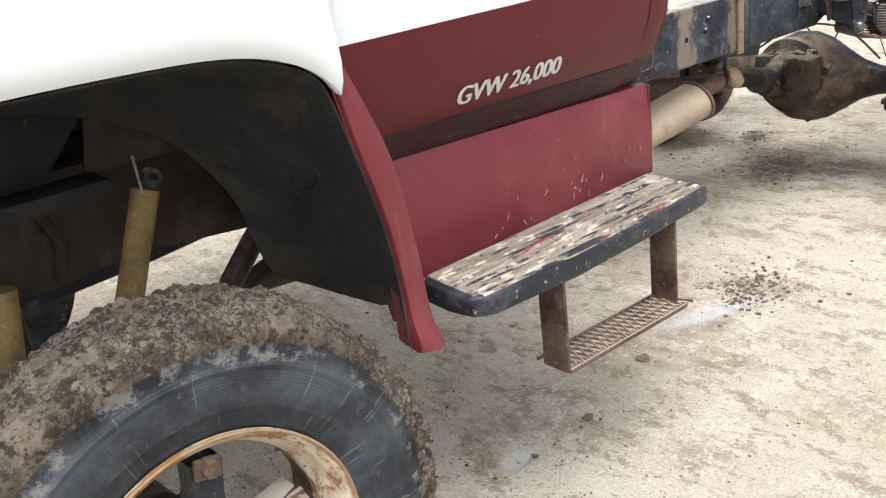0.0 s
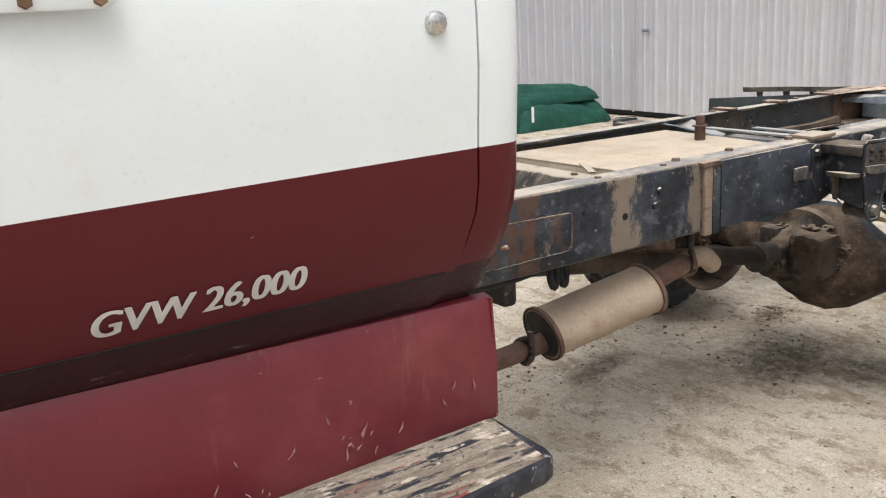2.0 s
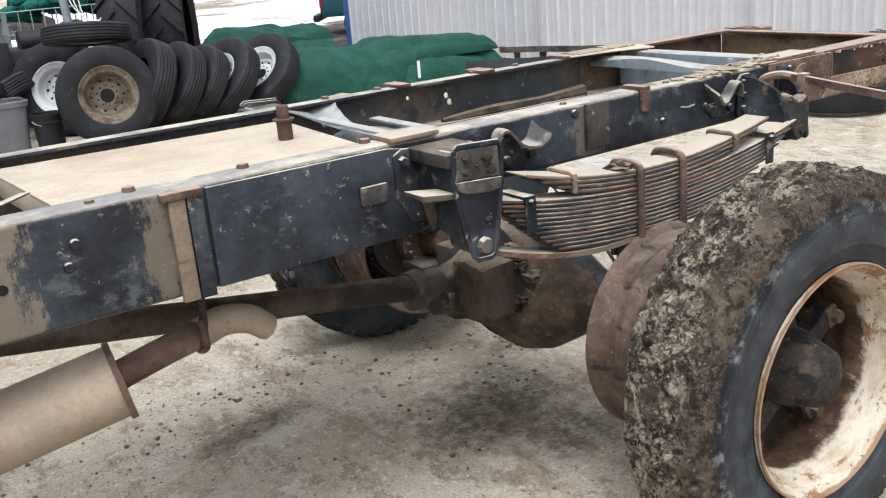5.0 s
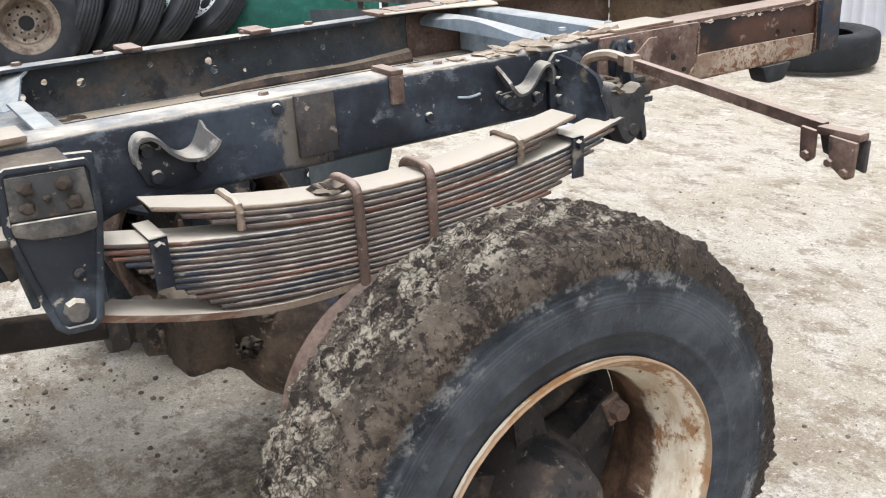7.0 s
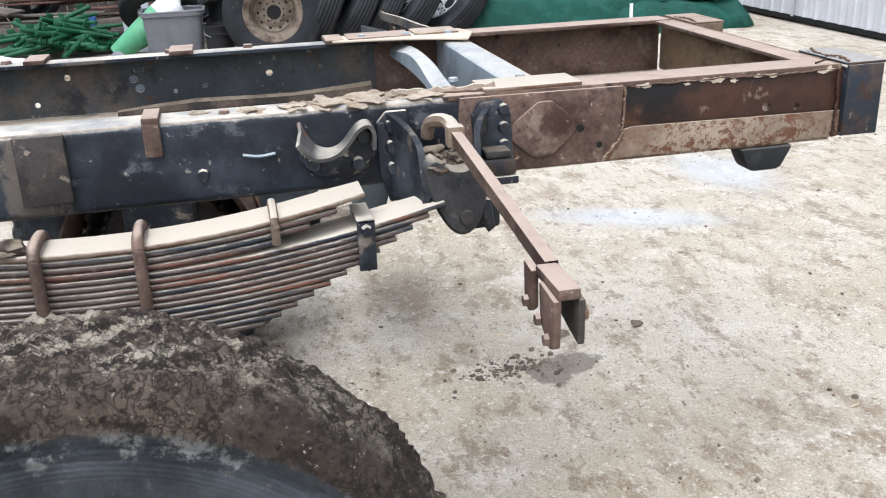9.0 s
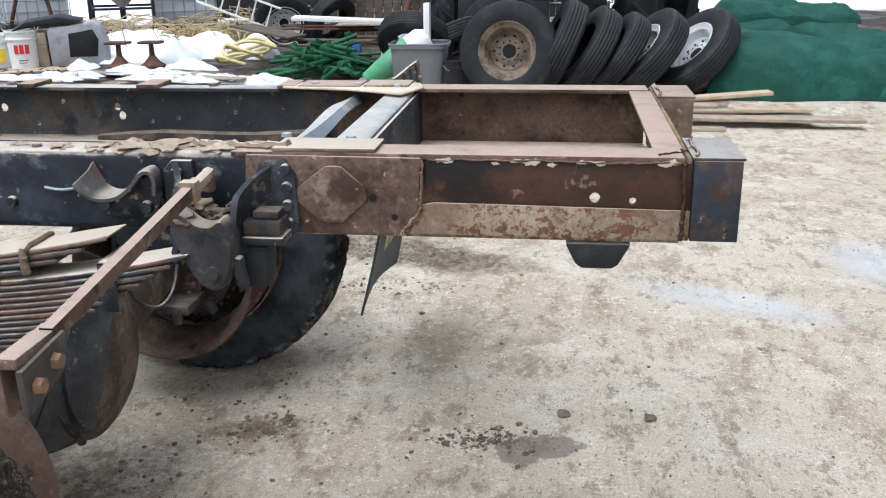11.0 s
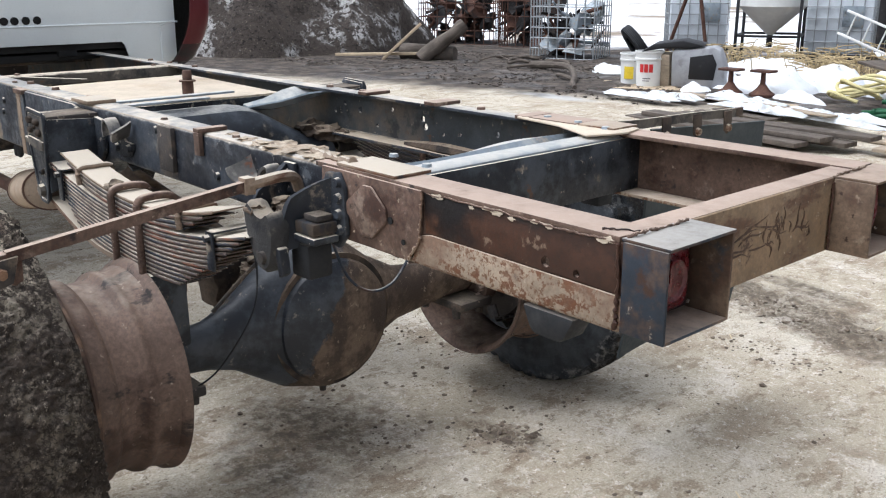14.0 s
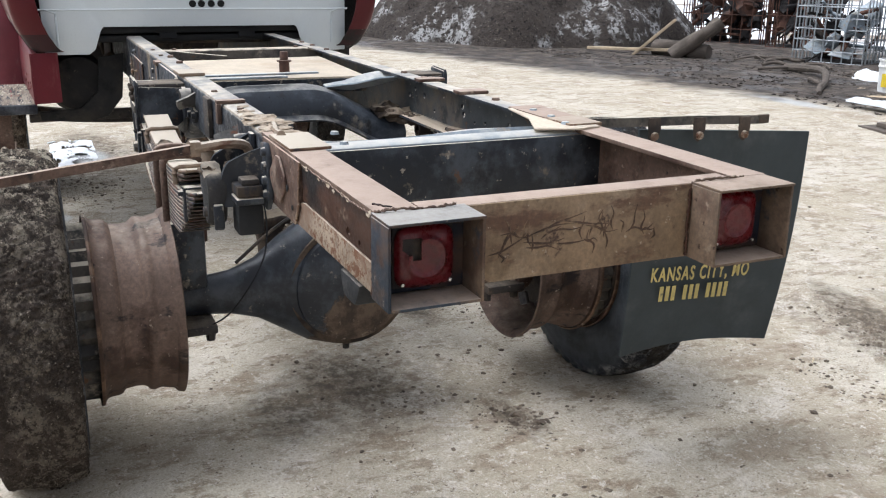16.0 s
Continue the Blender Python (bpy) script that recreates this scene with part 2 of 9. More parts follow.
rim_cream = rim_material("chipped_cream_rim", -0.035)
hub_rust = weathered("dirt_caked_cast_hub", (0.036, 0.030, 0.026), [((0.085, 0.063, 0.048), 12, 0.52, 0.66), ((0.014, 0.013, 0.013), 16, 0.50, 0.60), ((0.17, 0.135, 0.10), 36, 0.63, 0.69)], rough=0.85, grain=0.25, bumps=((35, 0.8, 0.008), (130, 0.5, 0.002)))
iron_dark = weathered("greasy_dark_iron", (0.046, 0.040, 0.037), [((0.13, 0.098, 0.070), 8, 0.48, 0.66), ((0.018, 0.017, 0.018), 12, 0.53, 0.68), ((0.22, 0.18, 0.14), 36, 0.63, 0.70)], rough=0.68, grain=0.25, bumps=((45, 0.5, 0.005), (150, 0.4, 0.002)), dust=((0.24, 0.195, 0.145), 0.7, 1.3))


def axle_material():
    """Black paint with scuffs; brown caked dirt over the front and along one side of the bowl."""
    m, n, l, b = shader("black_axle_paint_with_dirt", 0.5, 0.0, 0.45)
    tc = n.new("ShaderNodeTexCoord").outputs["Object"]
    sep = n.new("ShaderNodeSeparateXYZ")
    l.new(tc, sep.inputs[0])
    black = mix(n, l, ramp(n, l, noise_at(n, l, tc, 7, 8, 0.7), 0.42, 0.64), (0.012, 0.015, 0.021), (0.05, 0.058, 0.07))
    black = mix(n, l, ramp(n, l, noise_at(n, l, tc, 26, 8, 0.75, None, 4), 0.61, 0.67), black, (0.17, 0.155, 0.13))
    brown = mix(n, l, ramp(n, l, noise_at(n, l, tc, 9, 8, 0.72, None, 9), 0.42, 0.62), (0.055, 0.038, 0.028), (0.15, 0.108, 0.074))
    brown = mix(n, l, ramp(n, l, noise_at(n, l, tc, 36, 8, 0.75, None, 14), 0.59, 0.66), brown, (0.28, 0.22, 0.16))
    rag = calc(n, l, "MULTIPLY", calc(n, l, "SUBTRACT", noise_at(n, l, tc, 8, 8, 0.7, None, 19), 0.5), 0.22)
    side = calc(n, l, "ADD", calc(n, l, "SUBTRACT", sep.outputs[1], calc(n, l, "MULTIPLY", calc(n, l, "SUBTRACT", sep.outputs[2], 0.45), 0.55)), rag)
    front = calc(n, l, "ADD", calc(n, l, "SUBTRACT", 4.76, sep.outputs[0]), rag)
    fac = calc(n, l, "MAXIMUM", ramp(n, l, side, -0.11, -0.09), ramp(n, l, front, 0.0, 0.03))
    l.new(mix(n, l, fac, black, brown), b.inputs["Base Color"])
    l.new(calc(n, l, "ADD", calc(n, l, "MULTIPLY", fac, 0.4), 0.45), b.inputs["Roughness"])
    bump(n, l, b, [(calc(n, l, "MULTIPLY", fac, noise_at(n, l, tc, 28, 8, 0.75, None, 31)), 0.7, 0.012), (noise_at(n, l, tc, 110, 5, 0.7), 0.35, 0.002)])
    return m


axle_paint = axle_material()
chassis_bare = weathered("black_chassis_paint_undusted", (0.013, 0.016, 0.022), [((0.050, 0.058, 0.070), 6, 0.48, 0.64), ((0.14, 0.115, 0.09), 11, 0.60, 0.68), ((0.24, 0.21, 0.175), 40, 0.63, 0.69), ((0.007, 0.008, 0.011), 4, 0.55, 0.66)], rough=0.55, grain=0.2, bumps=((40, 0.35, 0.004), (160, 0.25, 0.001)), spec=0.4)
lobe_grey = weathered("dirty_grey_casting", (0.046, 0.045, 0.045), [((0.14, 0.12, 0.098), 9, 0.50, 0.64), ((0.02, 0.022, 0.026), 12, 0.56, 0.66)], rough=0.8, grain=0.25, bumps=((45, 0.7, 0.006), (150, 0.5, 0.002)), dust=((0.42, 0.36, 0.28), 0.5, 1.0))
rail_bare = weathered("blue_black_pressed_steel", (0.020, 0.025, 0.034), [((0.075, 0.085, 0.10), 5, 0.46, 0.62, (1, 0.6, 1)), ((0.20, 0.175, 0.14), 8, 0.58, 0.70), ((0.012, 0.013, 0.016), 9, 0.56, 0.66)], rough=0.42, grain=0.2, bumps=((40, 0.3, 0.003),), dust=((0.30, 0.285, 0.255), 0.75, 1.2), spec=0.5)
axle_dirt = weathered("dirt_caked_housing", (0.085, 0.062, 0.045), [((0.028, 0.023, 0.020), 6, 0.46, 0.60), ((0.28, 0.22, 0.155), 10, 0.60, 0.70)], rough=0.92, grain=0.25, bumps=((25, 0.6, 0.012), (90, 0.5, 0.004)), dust=((0.25, 0.20, 0.145), 0.6, 1.15))
leaf_steel = weathered("rust_streaked_leaf_steel", (0.085, 0.064, 0.053), [((0.15, 0.062, 0.038), 5, 0.51, 0.62, (0.5, 1, 9)), ((0.022, 0.027, 0.038), 4, 0.50, 0.60, (0.6, 1, 11)), ((0.24, 0.20, 0.16), 30, 0.62, 0.72)], rough=0.6, grain=0.25, bumps=((60, 0.35, 0.003),), dust=((0.54, 0.48, 0.39), 0.55, 0.95))
leaf_dusty = weathered("dust_coated_leaf_steel", (0.22, 0.165, 0.12), [((0.13, 0.07, 0.045), 8, 0.50, 0.64, (0.6, 1, 3)), ((0.05, 0.045, 0.045), 12, 0.60, 0.70)], rough=0.85, grain=0.18, bumps=((80, 0.4, 0.002),), dust=((0.47, 0.41, 0.33), 0.35, 0.9))
muffler_tan = weathered("dust_tan_muffler", (0.35, 0.275, 0.205), [((0.25, 0.17, 0.12), 5, 0.48, 0.7), ((0.42, 0.36, 0.29), 9, 0.56, 0.72), ((0.16, 0.09, 0.055), 24, 0.63, 0.72)], rough=0.75, grain=0.12, bumps=((30, 0.25, 0.003), (120, 0.2, 0.001)), metal=0.1)
pipe_rust = weathered("rusted_exhaust_pipe", (0.105, 0.06, 0.045), [((0.20, 0.135, 0.10), 8, 0.5, 0.75), ((0.05, 0.035, 0.03), 15, 0.58, 0.75)], rough=0.8, grain=0.25, bumps=((70, 0.35, 0.003),), dust=((0.17, 0.125, 0.09), 0.75, 1.25))
shaft_dark = weathered("greasy_shaft_paint", (0.030, 0.024, 0.021), [((0.085, 0.062, 0.046), 4, 0.48, 0.64), ((0.015, 0.014, 0.014), 9, 0.55, 0.66)], rough=0.7, grain=0.25, bumps=((60, 0.4, 0.003),), dust=((0.22, 0.165, 0.12), 0.75, 1.2))
cross_rust = weathered("scratched_brown_rust", (0.215, 0.150, 0.092), [((0.30, 0.225, 0.15), 5, 0.50, 0.66), ((0.12, 0.070, 0.045), 7, 0.52, 0.64, (1, 0.6, 1.6)), ((0.07, 0.045, 0.034), 16, 0.60, 0.68), ((0.36, 0.29, 0.21), 50, 0.62, 0.68)], rough=0.8, grain=0.22, bumps=((60, 0.5, 0.003), (200, 0.4, 0.001)))
scratch_brown = weathered("dark_rust_scratch", (0.080, 0.050, 0.034), [((0.19, 0.13, 0.08), 30, 0.5, 0.62)], rough=0.8, grain=0.3)
deck_dust = weathered("dust_covered_sheet", (0.53, 0.45, 0.35), [((0.44, 0.34, 0.24), 3, 0.48, 0.75), ((0.60, 0.54, 0.45), 6, 0.55, 0.75), ((0.30, 0.27, 0.24), 22, 0.69, 0.76)], rough=0.9, grain=0.1, bumps=((50, 0.2, 0.002),))
galvanised = weathered("galvanised_steel", (0.30, 0.345, 0.38), [((0.17, 0.20, 0.225), 5, 0.48, 0.66), ((0.36, 0.315, 0.255), 10, 0.56, 0.70), ((0.08, 0.06, 0.05), 18, 0.63, 0.72)], rough=0.5, metal=0.3, grain=0.12, bumps=((20, 0.25, 0.004),), dust=((0.56, 0.54, 0.49), 0.65, 1.1))
rubber_black = weathered("weathered_black_rubber", (0.018, 0.019, 0.021), [((0.05, 0.05, 0.05), 6, 0.5, 0.75), ((0.16, 0.145, 0.12), 14, 0.66, 0.78)], rough=0.75, grain=0.2, bumps=((60, 0.2, 0.002),), dust=((0.20, 0.18, 0.155), 0.55, 1.2))
flap_rubber = weathered("dark_green_grey_rubber_flap", (0.042, 0.052, 0.056), [((0.082, 0.092, 0.094), 4, 0.5, 0.75), ((0.20, 0.18, 0.15), 9, 0.66, 0.80)], rough=0.65, grain=0.12, bumps=((10, 0.1, 0.004),))
flap_gold = weathered("faded_gold_print", (0.55, 0.45, 0.17), [((0.25, 0.22, 0.12), 40, 0.6, 0.7)], rough=0.7)
liner_black = weathered("black_wheel_well_liner", (0.017, 0.017, 0.018), [((0.045, 0.040, 0.034), 4, 0.48, 0.68), ((0.008, 0.008, 0.010), 7, 0.53, 0.68), ((0.11, 0.09, 0.07), 22, 0.64, 0.72)], rough=0.7, grain=0.2, bumps=((30, 0.3, 0.004),))
frame_brown = weathered("brown_dirt_frame", (0.048, 0.036, 0.027), [((0.095, 0.072, 0.052), 6, 0.5, 0.72), ((0.018, 0.022, 0.028), 5, 0.63, 0.72)], rough=0.85, grain=0.2, bumps=((40, 0.3, 0.003),))
shock_ochre = weathered("dusty_ochre_paint", (0.27, 0.185, 0.070), [((0.15, 0.11, 0.065), 8, 0.48, 0.68), ((0.06, 0.05, 0.04), 15, 0.62, 0.72), ((0.34, 0.28, 0.18), 30, 0.62, 0.7)], rough=0.7, grain=0.15, bumps=((80, 0.3, 0.002),))
lens_red = weathered("red_plastic_lens", (0.105, 0.004, 0.007), [((0.05, 0.005, 0.006), 6, 0.5, 0.75), ((0.3, 0.2, 0.17), 40, 0.72, 0.78)], rough=0.3, grain=0.1, spec=0.5, bumps=((80, 0.15, 0.002),))
box_rust = weathered("rusted_steel_box", (0.15, 0.105, 0.072), [((0.09, 0.055, 0.038), 6, 0.48, 0.62), ((0.045, 0.055, 0.068), 5, 0.56, 0.64), ((0.26, 0.20, 0.145), 14, 0.60, 0.68), ((0.05, 0.03, 0.022), 30, 0.62, 0.68)], rough=0.8, grain=0.25, bumps=((50, 0.5, 0.003), (160, 0.4, 0.001)), dust=((0.36, 0.28, 0.22), 0.6, 1.1))
lightbox_steel = weathered("grey_blue_steel_box", (0.022, 0.029, 0.040), [((0.080, 0.052, 0.038), 6, 0.50, 0.62), ((0.05, 0.025, 0.016), 12, 0.56, 0.66), ((0.10, 0.12, 0.14), 9, 0.58, 0.68), ((0.26, 0.22, 0.18), 40, 0.64, 0.70)], rough=0.6, grain=0.2, dust=((0.33, 0.31, 0.28), 0.6, 1.05))
step_paint = weathered("black_step_paint", (0.018, 0.020, 0.027), [((0.075, 0.080, 0.092), 6, 0.50, 0.68), ((0.22, 0.035, 0.04), 12, 0.62, 0.66), ((0.38, 0.33, 0.28), 26, 0.61, 0.66), ((0.50, 0.46, 0.41), 9, 0.665, 0.69)], rough=0.42, grain=0.2, bumps=((40, 0.3, 0.003),))
step_tread = weathered("worn_ribbed_step_tread", (0.32, 0.275, 0.22), [((0.20, 0.16, 0.125), 12, 0.45, 0.60, (0.5, 3, 1)), ((0.03, 0.032, 0.04), 10, 0.53, 0.58, (0.4, 3, 1)), ((0.24, 0.06, 0.06), 13, 0.61, 0.65, (0.4, 3, 1)), ((0.58, 0.51, 0.42), 22, 0.55, 0.63, (0.6, 2, 1)), ((0.05, 0.045, 0.045), 45, 0.58, 0.66)], rough=0.75, grain=0.2, bumps=((50, 0.4, 0.004),))
scuff_pale = weathered("pale_paint_scuff", (0.27, 0.13, 0.115), [((0.42, 0.30, 0.26), 30, 0.52, 0.66)], rough=0.7, grain=0.2)
chrome = weathered("dull_chrome", (0.55, 0.55, 0.54), rough=0.25, metal=1.0, grain=0.08)
dark_gap = weathered("dark_seal", (0.01, 0.01, 0.01), rough=0.8)
cab_dark = weathered("dark_cab_underside", (0.02, 0.02, 0.02), rough=0.9)
window_glass = weathered("tinted_glass", (0.03, 0.035, 0.04), rough=0.05, grain=0.02, spec=0.6, bumps=((3, 0.02, 0.002),), rough_var=0.02)
brass_rust = weathered("rusty_bolt", (0.17, 0.10, 0.06), rough=0.7, grain=0.3)


def tyre_material(name, mud_at, mud=(0.17, 0.135, 0.105), pale=(0.44, 0.39, 0.31), dark=(0.05, 0.042, 0.036), pale_from=None, ragged=0.12, streaks=0.0, rubber=((0.019, 0.022, 0.027), (0.062, 0.070, 0.079))):
    """Rubber near the axle; caked mud past the radius mud_at, with a ragged edge; pale mud past pale_from across the
    tread, darker towards +x.
    """
    m, n, l, b = shader(name, 0.8, 0.0, 0.25)
    tc = n.new("ShaderNodeTexCoord").outputs["Object"]
    sep = n.new("ShaderNodeSeparateXYZ")
    l.new(tc, sep.inputs[0])
    r = calc(n, l, "SQRT", calc(n, l, "ADD", calc(n, l, "MULTIPLY", sep.outputs[0], sep.outputs[0]), calc(n, l, "MULTIPLY", sep.outputs[2], sep.outputs[2])))
    polar = n.new("ShaderNodeCombineXYZ")
    l.new(calc(n, l, "DIVIDE", sep.outputs[0], r), polar.inputs[0])
    l.new(calc(n, l, "DIVIDE", sep.outputs[2], r), polar.inputs[1])
    l.new(r, polar.inputs[2])
    rag = calc(n, l, "ADD", r, calc(n, l, "MULTIPLY", calc(n, l, "SUBTRACT", noise_at(n, l, tc, 8, 10, 0.78), 0.5), ragged))
    fac = ramp(n, l, rag, mud_at - 0.005, mud_at + 0.005)
    rub = mix(n, l, ramp(n, l, noise_at(n, l, tc, 6, 7, 0.7, None, 4), 0.38, 0.66), *rubber)
    rub = mix(n, l, calc(n, l, "MULTIPLY", ramp(n, l, noise_at(n, l, polar.outputs[0], 46, 2, 0.5, (1, 1, 0.10), 8), 0.665, 0.70), calc(n, l, "MULTIPLY", streaks, ramp(n, l, noise_at(n, l, tc, 7, 4, 0.6, None, 66), 0.44, 0.52))), rub, (0.22, 0.215, 0.20))
    rub = mix(n, l, ramp(n, l, noise_at(n, l, tc, 34, 8, 0.75, None, 77), 0.59, 0.68), rub, (0.075, 0.078, 0.080))
    edge = ramp(n, l, rag, mud_at - 0.045, mud_at - 0.015)
    rub = mix(n, l, calc(n, l, "MULTIPLY", edge, ramp(n, l, noise_at(n, l, tc, 14, 9, 0.78, None, 2), 0.50, 0.58)), rub, (0.25, 0.245, 0.235))
    cake = mix(n, l, ramp(n, l, noise_at(n, l, tc, 14, 10, 0.78, None, 9), 0.42, 0.58), tuple(0.62 * c for c in mud), mud)
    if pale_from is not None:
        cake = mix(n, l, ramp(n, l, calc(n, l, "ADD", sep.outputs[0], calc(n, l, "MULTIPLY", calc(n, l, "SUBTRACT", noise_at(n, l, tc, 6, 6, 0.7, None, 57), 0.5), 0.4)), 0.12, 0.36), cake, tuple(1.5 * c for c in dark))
    dry = ramp(n, l, noise_at(n, l, tc, 17, 8, 0.72, None, 9), 0.455, 0.545)
    if pale_from is not None:
        across = ramp(n, l, calc(n, l, "ADD", sep.outputs[1], calc(n, l, "MULTIPLY", calc(n, l, "SUBTRACT", noise_at(n, l, tc, 7, 8, 0.75, None, 44), 0.5), 0.13)), pale_from - 0.02, pale_from + 0.03)
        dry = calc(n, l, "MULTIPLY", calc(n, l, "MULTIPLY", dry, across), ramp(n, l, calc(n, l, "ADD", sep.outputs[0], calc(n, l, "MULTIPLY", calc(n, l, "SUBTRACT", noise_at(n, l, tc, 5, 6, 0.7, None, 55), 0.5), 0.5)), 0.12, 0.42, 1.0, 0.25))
    cake = mix(n, l, dry, cake, mix(n, l, ramp(n, l, noise_at(n, l, tc, 45, 6, 0.75, None, 61), 0.4, 0.6), tuple(0.72 * c for c in pale), pale))
    cake = mix(n, l, ramp(n, l, noise_at(n, l, tc, 30, 8, 0.72, None, 15), 0.52, 0.565), cake, dark)
    cake = mix(n, l, ramp(n, l, noise_at(n, l, tc, 75, 8, 0.8, None, 5), 0.55, 0.61), cake, tuple(0.6 * c for c in dark))
    cake = mix(n, l, ramp(n, l, noise_at(n, l, tc, 95, 6, 0.78, None, 25), 0.60, 0.66), cake, tuple(0.85 * c for c in pale))
    ring = calc(n, l, "MULTIPLY", calc(n, l, "SINE", calc(n, l, "MULTIPLY", r, 900.0)), calc(n, l, "MULTIPLY", ramp(n, l, r, 0.388, 0.394), ramp(n, l, r, 0.440, 0.446, 1.0, 0.0)))
    soft = ramp(n, l, rag, mud_at - 0.03, mud_at + 0.05)
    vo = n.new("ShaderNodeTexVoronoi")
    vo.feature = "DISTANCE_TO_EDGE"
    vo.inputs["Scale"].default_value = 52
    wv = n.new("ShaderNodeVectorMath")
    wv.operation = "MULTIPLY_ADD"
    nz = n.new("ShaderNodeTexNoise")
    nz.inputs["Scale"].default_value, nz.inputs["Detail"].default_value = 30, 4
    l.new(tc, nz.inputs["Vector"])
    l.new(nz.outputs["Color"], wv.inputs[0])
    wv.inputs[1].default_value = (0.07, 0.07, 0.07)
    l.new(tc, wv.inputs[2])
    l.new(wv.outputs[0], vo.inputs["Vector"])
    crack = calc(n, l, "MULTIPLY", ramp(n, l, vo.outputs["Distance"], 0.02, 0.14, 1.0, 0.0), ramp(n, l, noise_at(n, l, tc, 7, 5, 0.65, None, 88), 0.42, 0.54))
    # shade inside the mud's cracks, painted into its colour
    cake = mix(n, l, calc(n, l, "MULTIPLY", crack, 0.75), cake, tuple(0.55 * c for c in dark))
    l.new(mix(n, l, fac, rub, cake), b.inputs["Base Color"])
    l.new(calc(n, l, "ADD", calc(n, l, "MULTIPLY", fac, 0.38), 0.55), b.inputs["Roughness"])
    bump(n, l, b, [(calc(n, l, "MULTIPLY", soft, calc(n, l, "SUBTRACT", 1.0, crack)), 0.5, 0.006), (calc(n, l, "MULTIPLY", soft, noise_at(n, l, tc, 26, 10, 0.75, None, 1)), 0.9, 0.022), (calc(n, l, "MULTIPLY", soft, noise_at(n, l, tc, 90, 6, 0.75, None, 3)), 0.9, 0.006), (calc(n, l, "MULTIPLY", soft, noise_at(n, l, tc, 52, 7, 0.72, None, 13)), 1.0, 0.014), (noise_at(n, l, tc, 130, 6, 0.75), 0.4, 0.004), (ring, 0.22, 0.0010)])
    return m


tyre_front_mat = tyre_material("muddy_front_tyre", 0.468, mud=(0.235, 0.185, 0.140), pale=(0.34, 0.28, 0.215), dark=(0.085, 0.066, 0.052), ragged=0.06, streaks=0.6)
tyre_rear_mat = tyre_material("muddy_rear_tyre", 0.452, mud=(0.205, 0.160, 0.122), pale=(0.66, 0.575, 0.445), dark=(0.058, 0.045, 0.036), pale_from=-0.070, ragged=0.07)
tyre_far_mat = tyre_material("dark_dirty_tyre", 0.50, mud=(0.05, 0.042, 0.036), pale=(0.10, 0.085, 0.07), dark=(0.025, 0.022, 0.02))


